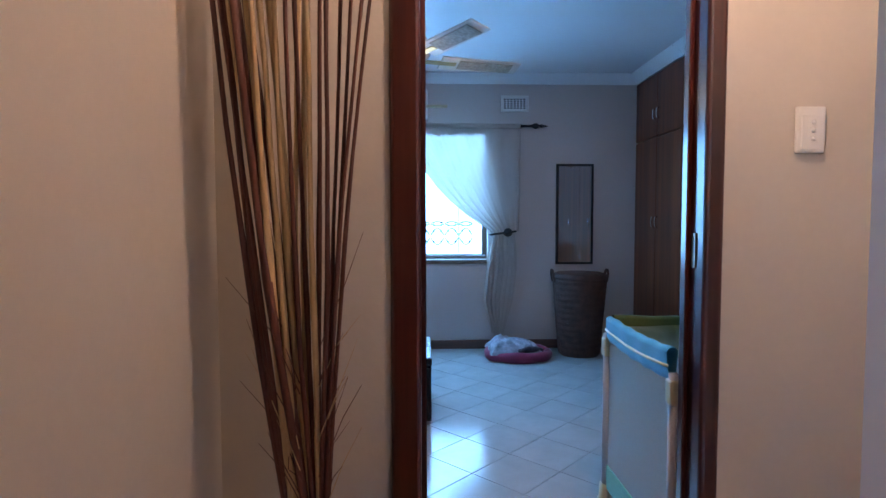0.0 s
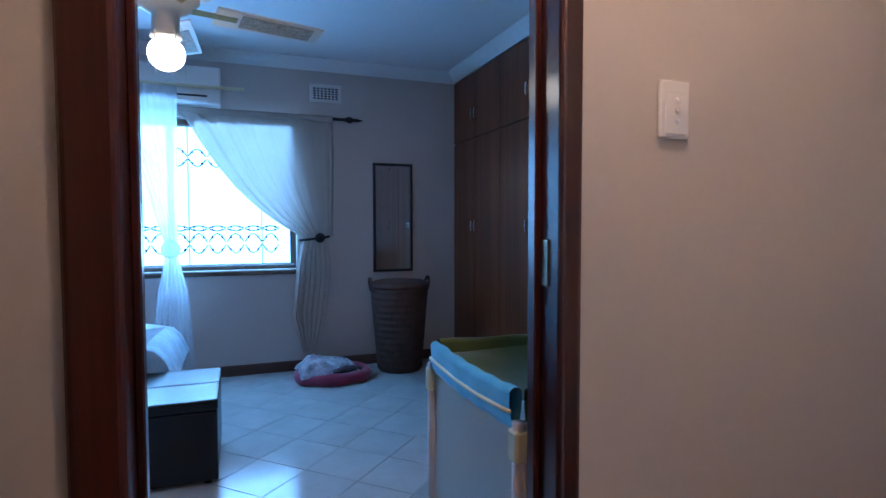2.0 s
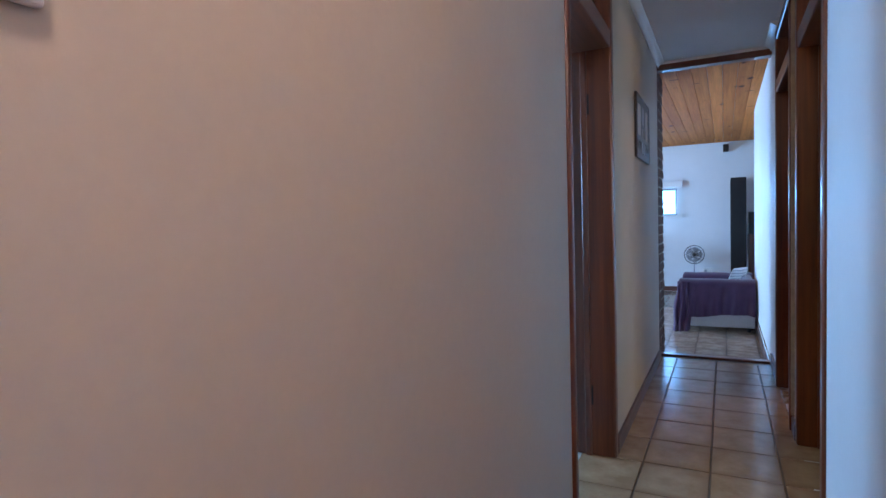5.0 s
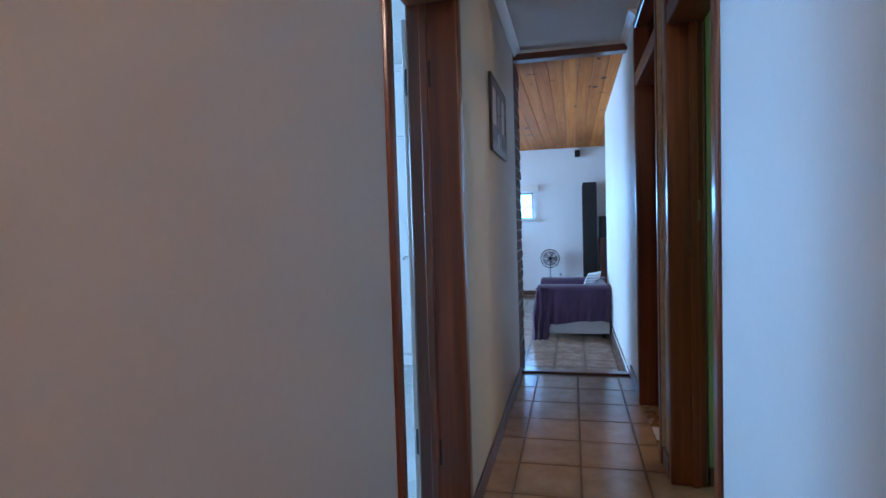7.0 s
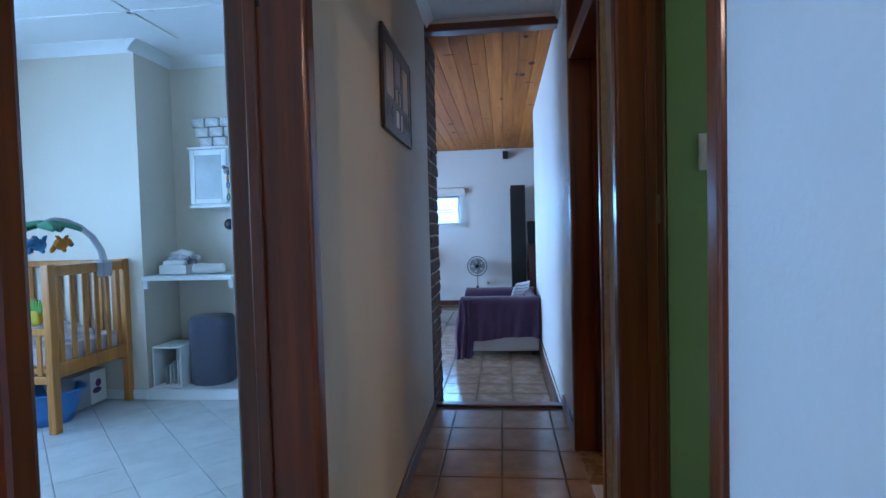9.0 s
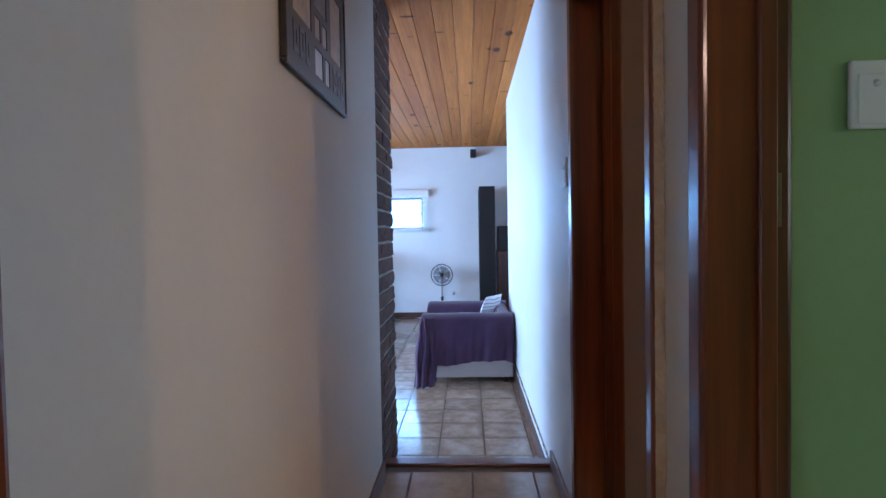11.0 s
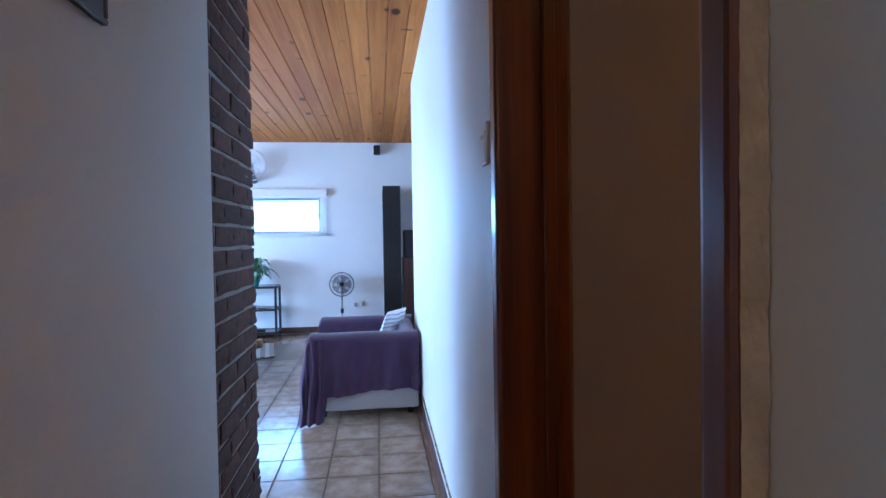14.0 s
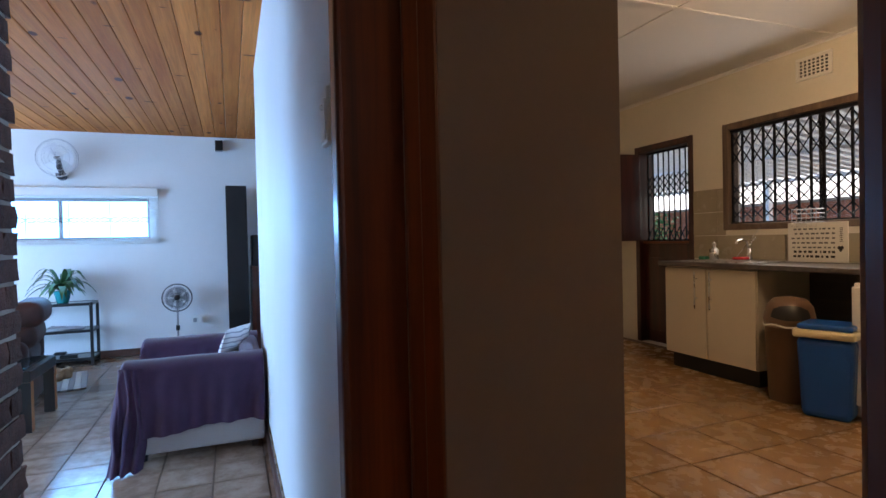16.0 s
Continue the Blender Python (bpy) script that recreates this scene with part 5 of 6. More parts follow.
part("drum", lathe(B(), [(0.155, 0.0), (0.163, 0.012), (0.163, 0.47), (0.150, 0.495), (0.02, 0.50)], n=32), cloth("slate_fabric", (0.115, 0.12, 0.17), 240, 0.12), stool, smooth=True)
basket = thing("changing_tray", "white wire tray of folded muslins", "tray", (6.42, 3.62, 0.898))
for a, c in (((0, 0, 0), (0.26, 0.22, 0.008)), ((0, 0, 0), (0.26, 0.008, 0.07)), ((0, 0.212, 0), (0.26, 0.22, 0.07)), ((0, 0, 0), (0.008, 0.22, 0.07)), ((0.252, 0, 0), (0.26, 0.22, 0.07))):
    bx("side", a, c, M["plastic"], basket, 0.003)
for k in range(5):
    b = B()
    tube(b, [(0.03 + 0.045 * k, 0.03, 0.075 + 0.03 * (k % 3)), (0.04 + 0.045 * k, 0.11, 0.085 + 0.035 * (k % 3)), (0.03 + 0.045 * k, 0.19, 0.075 + 0.03 * (k % 3))], 0.028, 10)
    part("muslin", b, M["patterned" if k % 2 else "plastic"], basket, smooth=True)
roll = thing("rolled_towel", "white rolled towel on the shelf", "towel", (6.46, 3.36, 0.935))
part("roll", tube(B(), [(0, 0, 0), (0, 0.12, 0.0), (0, 0.22, 0.0)], 0.038, 14), M["plastic"], roll, smooth=True)
wc = thing("wall_cabinet", "small white wall cabinet with a frosted glass door", "cabinet", (6.62, 3.07, 1.412))
bx("body", (0.02, 0, 0), (0.14, 0.62, 0.43), M["whitepaint"], wc, 0.003)
bx("cornice_top", (-0.005, -0.01, 0.43), (0.14, 0.63, 0.445), M["whitepaint"], wc, 0.003)
for a, c in (((0.0, 0.32, 0.01), (0.02, 0.36, 0.42)), ((0.0, 0.575, 0.01), (0.02, 0.615, 0.42)), ((0.0, 0.36, 0.01), (0.02, 0.575, 0.05)), ((0.0, 0.36, 0.38), (0.02, 0.575, 0.42))):
    bx("door_rail", a, c, M["whitepaint"], wc, 0.003)
bx("frosted_pane", (0.006, 0.36, 0.05), (0.014, 0.575, 0.38), surface("frosted_glass", (0.42, 0.46, 0.46), 0.25, 0.1, 6, 60, 0.05), wc)
# flat grey panel: the niche's inner shade as colour, no real recess
bx("niche_shade_panel", (0.012, 0.03, 0.16), (0.019, 0.30, 0.40), surface("niche_shade", (0.30, 0.32, 0.33), 0.6, 0.1, 6, 60, 0.05), wc)
bx("niche_shelf", (0.0, 0.0, 0.14), (0.02, 0.31, 0.16), M["whitepaint"], wc, 0.002)
bx("lower_lip", (-0.01, -0.005, -0.02), (0.14, 0.625, 0.0), M["whitepaint"], wc, 0.003)
M["packet"] = surface("pale_printed_wrap", (0.60, 0.57, 0.54), 0.5, 0.22, 24, 90, 0.1)
for k in range(9):
    bk2 = thing("nappy_pack", "small printed pale packet stacked on the cabinet", "packet", (6.64, 3.27 + 0.118 * (k % 3) + 0.03 * (k // 3), 1.858 + 0.075 * (k // 3)), group="stack of packets")
    bx("packet", (0, 0, 0), (0.10, 0.11, 0.073), M["packet"], bk2, 0.012, seg=2)
dangle = thing("hanging_toy", "chain of plastic links with a black and white toy", "toy", (6.58, 3.36, 1.66))
b = B()
ball(b, (0, 0, 0.0), 0.03, 12, 8), ball(b, (0, 0.03, 0.03), 0.016, 8, 6), ball(b, (0, -0.03, 0.03), 0.016, 8, 6)
part("soft_toy", b, surface("checked_plush", (0.35, 0.35, 0.35), 0.8, 0.9, 40, 80, 0.2), dangle, smooth=True)
for k in range(4):
    b = B()
    tube(b, [(0.012 * math.cos(a), 0.016 * math.cos(a) * (k % 2), -0.06 - 0.045 * k + 0.026 * math.sin(a)) for a in [2 * math.pi * i / 12 for i in range(13)]], 0.005, 6)
    part("link", b, (ORANGE, BLUE, M["cream"], LEAF)[k], dangle, smooth=True)
part("cord", cyl(B(), (0, 0, -0.41), (0, 0, 0.10), 0.0012, n=5), M["plastic"], dangle)
part("charm", ball(B(), (0, 0, -0.40), 0.042, 14, 10, (0.5, 1, 1)), M["black"], dangle, smooth=True)
cup = thing("built_in_cupboard", "white painted built-in cupboard reaching the ceiling", "cupboard", (6.33, 2.15, 0))
bx("carcass", (0.02, 0, 0.0), (0.42, 1.05, 2.565), M["whitepaint"], cup)
for k in range(2):
    for lo, hi in ((0.10, 1.93), (1.955, 2.50)):
        d = bx("door", (0.0, 0.025 + k * 0.505, lo), (0.02, 0.52 + k * 0.505, hi), M["whitepaint"], cup, 0.004)
        part("knob", ball(B(), (-0.012, 0.47 if k == 0 else 0.98, min(hi - 0.06, 1.90)), 0.012, 10, 8), M["chrome"], d, smooth=True)
bx("plinth", (0.005, 0, 0), (0.02, 1.05, 0.08), M["whitepaint"], cup)
# towel over the cupboard handle
tw = thing("towel", "white towel with turquoise and grey chevrons on the cupboard door", "towel", (6.33, 2.97, 1.20))
CHEV = [cloth("white_towelling", (0.74, 0.76, 0.78), 200, 0.08), cloth("turquoise_towelling", (0.10, 0.48, 0.55), 200, 0.12), cloth("grey_towelling", (0.34, 0.40, 0.45), 200, 0.12)]
for k in range(16):
    b = B()

    def band(u, v):
        zig = abs((u * 4) % 2 - 1) * 0.030
        return (-0.012 - 0.012 * math.sin(u * 9 + 1) - 0.006, u * (0.17 - 0.03 * (k / 16)) + 0.015 * (k / 16), zig + k * 0.0325 + v * 0.0325)
    sheet(b, 16, 1, band)
    part("stripe", b, CHEV[0 if k % 2 else 1 if k % 4 else 2], tw)
part("hook", tube(B(), [(0, 0.09, 0.57), (-0.03, 0.09, 0.565), (-0.035, 0.09, 0.59)], 0.006, 8), M["steel"], tw, "steel hook", True)
part("back_layer", sheet(B(), 8, 8, lambda u, v: (-0.004, 0.01 + u * 0.15, 0.02 + v * 0.53)), CHEV[0], tw)
# ceiling strips
for k, (a, c) in enumerate((((3.06, 3.55, 2.562), (6.33, 3.59, 2.572)), ((4.6, 1.94, 2.562), (4.64, 5.35, 2.571)), ((5.82, 1.94, 2.562), (5.86, 5.35, 2.571)))):
    structure("trim_nursery_ceiling", box(B(), a, c, 0.003), M["whitepaint"], "white ceiling cover strip", "trim")

# ================= living room =================
sofa = thing("armchair", "wide pale armchair draped in a plum throw", "armchair", (8.30, 0.965, LZ))
SX, SY = 1.06, 0.78
bx("base", (0, 0.0, 0.05), (SX, SY - 0.02, 0.30), M["sofa"], sofa, 0.015, seg=2)
for x in (0.06, SX - 0.06):
    for y in (0.06, SY - 0.08):
        part("foot", cyl(B(), (x, y, 0), (x, y, 0.05), 0.02, 0.024, n=10), M["black"], sofa)
bx("seat_cushion", (0.20, 0.20, 0.30), (SX - 0.20, SY, 0.43), M["throw"], sofa, 0.035, seg=3)
bx("backrest", (0.16, 0.0, 0.30), (SX - 0.16, 0.14, 0.60), M["throw"], sofa, 0.05, seg=3)


def arm_cover(name, x0, x1, hem, wob, flare=0.0):
    """A padded arm under a draped throw."""
    b = B()
    w = x1 - x0
    top = 0.605

    def f(u, v):
        # v: over the arm from the outer hem across to the seat; u: from the back to the front and down over the front
        y = -0.005 + min(1.0, u / 0.86) * (SY + 0.01)
        front = max(0.0, (u - 0.86) / 0.14)
        fold = 0.75 * math.sin(u * 27 + 2.2 * math.sin(u * 7 + wob)) * (0.55 + 0.45 * math.sin(u * 5 + wob)) + 0.3 * math.sin(u * 61 + 3 * v)
        h = hem + 0.022 * math.sin(u * 6 + wob) - (0.11 if u > 0.78 else 0.0) * min(1, max(0, (u - 0.78) / 0.1))
        if v < 0.42:
            k = v / 0.42
            z = h + (top - 0.055 - h) * k
            x = x0 - 0.012 - (0.036 * fold + 0.028) * (1 - k) ** 0.7 - 0.004 * math.sin(9 * k + 31 * u) - flare * (1 - k) * max(0, u - 0.6)
        elif v < 0.72:
            a = (v - 0.42) / 0.30 * math.pi
            x = (x0 + x1) / 2 - math.cos(a) * (w / 2 + 0.012)
            z = top - 0.055 + math.sin(a) * 0.062 + 0.0015 * math.sin(u * 13 + 2)
        else:
            k = (v - 0.72) / 0.28
            x = x1 + 0.012
            z = top - 0.055 - k * 0.20
        y += front * 0.012 * fold * (1 - v)
        z -= 0.10 * front * (1 if v > 0.42 else 0.3) * front
        y += 0.035 * math.sin(front * math.pi / 2)
        return (x, y, z)
    sheet(b, 96, 40, f)
    return part(name, b, M["throw"], sofa, "plum throw draped over the arm", True)


for x0, x1 in ((0.0, 0.20), (SX - 0.20, SX)):
    bx("arm", (x0 + 0.006, 0.0, 0.28), (x1 - 0.006, SY - 0.01, 0.595), M["throw"], sofa, 0.05, seg=4)
arm_cover("arm_throw", 0.0, 0.20, 0.185, 0.4, 0.0)
arm_cover("arm_throw", SX - 0.20, SX, 0.22, 2.0)
b = B()


def tail(u, v):
    # the loose corner of the throw that trails on the floor
    z = 0.575 * (1 - v) + 0.006
    y = SY - 0.10 + u * (0.15 + 0.05 * v) + 0.012 * math.sin(v * 7 + u * 4)
    x = 0.0 + 0.10 * max(0, u - 0.55) - 0.022 - 0.03 * v + 0.022 * math.sin(u * 19 + v * 2) * (0.3 + v) - 0.16 * (max(0, v - 0.84) / 0.16) * (0.4 + 0.6 * u)
    return (x, y, max(0.006, z))


sheet(b, 22, 26, tail)
part("throw_corner", b, M["throw"], sofa, "plum throw corner trailing to the floor", True)
cus = thing("cushion", "white cushion with wavy grey stripes", "cushion", (8.98, 1.20, LZ + 0.43), -30)
b = B()
sheet(b, 18, 18, lambda u, v: ((u - 0.5) * 0.34, -0.02 + 0.055 * (math.sin(math.pi * u) * math.sin(math.pi * v)) ** 0.5, v * 0.30))
sheet(b, 18, 18, lambda u, v: ((u - 0.5) * 0.34, -0.02 - 0.055 * (math.sin(math.pi * u) * math.sin(math.pi * v)) ** 0.5, v * 0.30))
b.transform(Matrix.Rotation(radians(20), 4, "X"))
m, nt, p = nodes_of("striped_cushion")
wv = nt.nodes.new("ShaderNodeTexWave")
wv.bands_direction = "Z"
wv.inputs["Scale"].default_value, wv.inputs["Distortion"].default_value = 9.0, 3.5
link(nt, coords(nt), wv.inputs["Vector"])
link(nt, ramp(nt, wv.outputs["Fac"], [(0.10, (0.36, 0.38, 0.42)), (0.22, (0.80, 0.80, 0.80))]), p.inputs["Base Color"])
p.inputs["Roughness"].default_value = 0.9
part("cover", b, m, cus, smooth=True)

# blind and valance
bl = thing("venetian_blind", "white venetian blind raised above the window with a valance", "blind", (LX - 0.002, 1.95, 1.20))
bx("valance", (-0.075, 0.0, 0.565), (0.0, 2.10, 0.665), M["plastic"], bl, 0.004)
for k in range(17):
    z = 0.01 + k * 0.0325
    bx("slat_end", (-0.055, 0.015, z), (-0.005, 0.115, z + 0.003), M["plastic"], bl)
for k in range(7):
    bx("slat", (-0.055, 0.015, 0.02 + 0.0065 * k), (-0.005, 2.08, 0.0235 + 0.0065 * k), M["plastic"], bl)
bx("bottom_rail", (-0.058, 0.013, 0.0), (-0.004, 2.08, 0.016), M["plastic"], bl, 0.003)
for y in (0.12, 1.04, 1.95):
    part("cord", cyl(B(), (-0.03, y, 0.0), (-0.03, y, 0.57), 0.0015, n=5), M["plastic"], bl)


def cage_fan(t, c, r, face, blades, stand):
    """A round wire-cage fan head about c, facing the direction face (in the level plane)."""
    f = Vector(face).normalized()
    q = f.to_track_quat("Z", "Y").to_matrix().to_4x4()
    base = Matrix.Translation(c) @ q
    wire = M["wire"] if stand else M["palewire"]
    b = B()
    for rr_, zz in ((r, 0.0), (r * 0.96, 0.02), (r * 0.96, -0.02), (r * 0.66, 0.035), (r * 0.66, -0.035), (r * 0.33, 0.045)):
        tube(b, [(rr_ * math.cos(a), rr_ * math.sin(a), zz) for a in [2 * math.pi * i / 40 for i in range(41)]], 0.0022 if rr_ < r else 0.0045, 5)
    b.transform(base)
    part("ring", b, wire, t)
    b = B()
    for i in range(40):
        a = 2 * math.pi * i / 40
        for s in (1, -1):
            tube(b, [(0.03 * math.cos(a), 0.03 * math.sin(a), s * 0.047), (r * 0.66 * math.cos(a), r * 0.66 * math.sin(a), s * 0.036), (r * math.cos(a), r * math.sin(a), 0)], 0.0011, 4)
    b.transform(base)
    part("cage", b, wire, t)
    for k in range(blades):
        b = B()
        a0 = 2 * math.pi * k / blades
        sheet(b, 8, 6, lambda u, v: ((0.03 + u * (r * 0.8 - 0.03)) * math.cos(a0 + (v - 0.5) * (0.5 + 0.7 * u)), (0.03 + u * (r * 0.8 - 0.03)) * math.sin(a0 + (v - 0.5) * (0.5 + 0.7 * u)), 0.018 * (v - 0.5)))
        b.transform(base)
        part("blade", b, M["smoke"] if stand else M["paleblade"], t, smooth=True)
    b = cyl(B(), (0, 0, -0.09), (0, 0, 0.05), 0.035 if stand else 0.022, 0.03 if stand else 0.018, 16)
    b.transform(base)
    part("motor", b, M["black"] if stand else M["grey"], t, smooth=True)


M["wire"] = surface("dark_wire", (0.06, 0.06, 0.065), 0.4, 0.1, 4, 90, 0.05, metal=0.6)
M["palewire"] = surface("pale_grey_wire", (0.58, 0.58, 0.60), 0.4, 0.1, 4, 90, 0.05)
M["paleblade"] = surface("pale_blade", (0.72, 0.72, 0.74), 0.4, 0.05, 4, 90, 0.05)
M["smoke"] = surface("smoky_blade", (0.36, 0.36, 0.38), 0.35, 0.1, 4, 90, 0.05)
pfan = thing("pedestal_fan", "dark pedestal fan with a round wire cage", "fan", (11.85, 1.755, LZ))
cage_fan(pfan, (0, 0, 0.69), 0.165, (-1, -0.05, 0.02), 5, True)
part("pole", cyl(B(), (0, 0, 0.02), (0, 0, 0.66), 0.011, n=10), M["grey"], pfan, smooth=True)
part("base_plate", lathe(B(), [(0.17, 0.0), (0.165, 0.015), (0.03, 0.03), (0.02, 0.05)], n=24), M["black"], pfan, smooth=True)
part("control_box", cyl(B(), (0, 0, 0.30), (0, 0, 0.36), 0.022, n=12), M["black"], pfan, smooth=True)
wfan = thing("wall_fan", "pale wall fan with a round wire cage", "fan", (LX, 2.935, 2.18))
cage_fan(wfan, (-0.20, 0, 0.0), 0.21, (-1, 0.1, -0.12), 3, False)
part("wall_arm", tube(B(), [(0, 0, -0.185), (-0.08, 0, -0.18), (-0.125, 0, -0.10), (-0.14, 0, 0.0)], [0.05, 0.05, 0.035, 0.018], 12), M["wire"], wfan, smooth=True)

# console table with plant
ct = thing("console_table", "black metal console table with glass shelves", "console table", (11.70, 2.60, LZ))
TL, TD, TH = 1.05, 0.34, 0.70
for x in (0, TD - 0.03):
    for y in (0, TL - 0.03):
        bx("leg", (x, y, 0), (x + 0.03, y + 0.03, TH - 0.03), M["black"], ct, 0.003)
for z in (TH - 0.03, 0.37, 0.06):
    for a, c in (((0, 0.03, z), (0.03, TL - 0.03, z + 0.03)), ((TD - 0.03, 0.03, z), (TD, TL - 0.03, z + 0.03)), ((0.03, 0, z), (TD - 0.03, 0.03, z + 0.03)), ((0.03, TL - 0.03, z), (TD - 0.03, TL, z + 0.03))):
        bx("rail", a, c, M["black"], ct, 0.002)
    bx("shelf", (0.03, 0.03, z + 0.02), (TD - 0.03, TL - 0.03, z + 0.028), surface("dark_shelf_glass", (0.03, 0.045, 0.055), 0.08, 0.05, 3, 60, 0.0), ct)
tray = thing("folded_cloth", "pale folded cloth on the middle shelf", "cloth", (11.80, 2.72, LZ + 0.398))
part("cloth", sheet(B(), 14, 10, lambda u, v: (u * 0.2, v * 0.34, 0.004 + 0.03 * v + 0.008 * noise.noise((u * 5, v * 5, 1)))), M["greycloth"], tray, smooth=True)
rem = thing("remote_controls", "dark small gadgets on the bottom shelf", "remote control", (11.80, 2.78, LZ + 0.088))
b = box(B(), (0, 0, 0), (0.06, 0.17, 0.025), 0.006)
box(b, (0.03, 0.12, 0.025), (0.12, 0.24, 0.055), 0.012)
part("body", b, M["black"], rem)
pl = thing("potted_plant", "leafy green houseplant in a turquoise pot", "plant", (11.84, 2.91, LZ + 0.70))
part("pot", lathe(B(), [(0.052, 0.0), (0.058, 0.01), (0.085, 0.13), (0.090, 0.135), (0.082, 0.137), (0.07, 0.11), (0.01, 0.11)], n=24), surface("turquoise_glaze", (0.02, 0.30, 0.32), 0.25, 0.1, 4, 60, 0.05), pl, smooth=True)
LG = [surface("deep_leaf", (0.030, 0.105, 0.030), 0.45, 0.35, 12, 90, 0.2), surface("fresh_leaf", (0.055, 0.16, 0.045), 0.45, 0.35, 12, 90, 0.2)]
rp = random.Random(9)
for k in range(64):
    a = rp.uniform(0, 2 * math.pi)
    ln = rp.uniform(0.24, 0.50)
    lift = rp.uniform(0.8, 1.9)
    wd = rp.uniform(0.020, 0.034)
    ca, sa = math.cos(a), math.sin(a)

    def leaf(u, v):
        d = ln * u * (0.45 + 0.40 * math.cos(lift * 0.7))
        h = ln * (lift * 0.95 * u - (0.45 + 0.55 * lift) * u * u)
        wv_ = wd * math.sin(math.pi * (u * 0.93 + 0.05)) * (v - 0.5) * 2
        return (ca * d - sa * wv_, sa * d + ca * wv_, 0.115 + h + abs(v - 0.5) * 0.012)
    b = B()
    sheet(b, 8, 2, leaf)
    part("leaf", b, LG[k % 2], pl, smooth=True)

# shelf tower and things beside it
tower = thing("shelf_tower", "tall narrow black shelf tower", "shelf", (11.30, 0.955, LZ))
bx("side_panel", (0, 0, 0), (0.022, 0.225, 1.985), M["dullblack"], tower, 0.002)
bx("side_panel", (0.68, 0, 0), (0.702, 0.225, 1.985), M["dullblack"], tower, 0.002)
bx("back_panel", (0.022, 0, 0), (0.68, 0.008, 1.985), M["dullblack"], tower)
for k in range(6):
    z = 0.03 + k * 0.387
    bx("shelf", (0.022, 0.008, z - 0.011), (0.68, 0.222, z + 0.011), M["dullblack"], tower, 0.001)
for k in range(5):
    pk = bx("shelf_item", (0.05 + 0.02 * k, 0.06, 0.05 + k * 0.387), (0.16 + 0.02 * k, 0.20, 0.16 + k * 0.387), M["greycloth" if k % 2 else "plastic"], tower, 0.01)
hifi = thing("tall_cabinet", "dark brown cabinet with a black box on it", "cabinet", (11.45, 0.62, LZ))
bx("body", (0, 0, 0.0), (0.5, 0.30, 1.05), M["meranti"], hifi, 0.004)
bx("top_box", (0.02, 0.02, 1.05), (0.42, 0.29, 1.42), M["black"], hifi, 0.008)
spk = thing("wall_speaker", "small black loudspeaker high on the wall", "loudspeaker", (LX, 1.245, 2.40))
bx("cabinet", (-0.13, -0.045, -0.06), (-0.02, 0.045, 0.065), M["black"], spk, 0.006)
bx("bracket", (-0.025, -0.012, -0.02), (0.0, 0.012, 0.02), M["black"], spk)
so = thing("wall_socket", "white double wall socket", "socket", (LX, 1.56, 0.235))
bx("plate", (-0.012, -0.09, -0.045), (0.0, 0.06, 0.055), M["plastic"], so, 0.004, seg=2)
bx("plug", (-0.05, -0.075, -0.03), (-0.012, -0.035, 0.03), M["plastic"], so, 0.006)
bx("plug", (-0.045, 0.0, -0.03), (-0.012, 0.04, 0.02), M["grey"], so, 0.006)

# striped mat with cushion toy, coffee table, brown sofa
mat_ = thing("floor_mat", "striped woven floor mat", "mat", (10.89, 2.70, LZ + 0.003), 11)
M["mat_pale"], M["mat_dark"] = cloth("oat_woven_cotton", (0.50, 0.45, 0.38), 200, 0.15), cloth("taupe_woven_cotton", (0.20, 0.16, 0.13), 200, 0.15)
for k in range(8):
    y = -0.20 + k * 0.05
    bx("stripe", (-0.42, y, 0.0), (0.42, y + 0.049, 0.012), M["mat_pale"] if k % 2 else M["mat_dark"], mat_, 0.003)
toy = thing("chew_toy", "ruffled tan cushion on the mat", "cushion", (11.04, 2.83, LZ + 0.016))
b = B()
for k in range(16):
    ball(b, (rp.uniform(-0.16, 0.16), rp.uniform(-0.14, 0.14), rp.uniform(0.03, 0.07)), rp.uniform(0.035, 0.06), 8, 6)
part("body", b, surface("tan_plush", (0.36, 0.22, 0.12), 0.9, 0.4, 12, 90, 0.6), toy, smooth=True)
cf2 = thing("coffee_table", "dark glass-topped coffee table with pale wooden legs", "coffee table", (9.28, 2.495, LZ))
for x in (0.0, 0.55):
    for y in (0.0, 0.95):
        bx("leg", (x, y, 0), (x + 0.07, y + 0.07, 0.36), M["crib"], cf2, 0.005)
        bx("leg_facing", (x - 0.006, y - 0.002, 0.0), (x - 0.001, y + 0.072, 0.36), M["black"], cf2)
for a, c in (((0, 0, 0.36), (0.62, 0.06, 0.44)), ((0, 0.96, 0.36), (0.62, 1.02, 0.44)), ((0, 0.06, 0.36), (0.06, 0.96, 0.44)), ((0.56, 0.06, 0.36), (0.62, 0.96, 0.44))):
    bx("apron", a, c, M["black"], cf2, 0.004)
bx("glass_top", (0.04, 0.04, 0.442), (0.58, 0.98, 0.452), surface("dark_glass", (0.02, 0.04, 0.05), 0.06, 0.05, 3, 60, 0.0), cf2, 0.002)
rc = thing("recliner", "brown leather recliner with plump segments", "armchair", (10.25, 2.70, LZ), 8)
bx("base", (-0.42, 0.0, 0.04), (0.42, 0.85, 0.34), M["brown"], rc, 0.04, seg=3)
for x in (-0.36, 0.36):
    for y in (0.08, 0.77):
        part("foot", cyl(B(), (x, y, 0), (x, y, 0.05), 0.022, n=10), M["black"], rc)
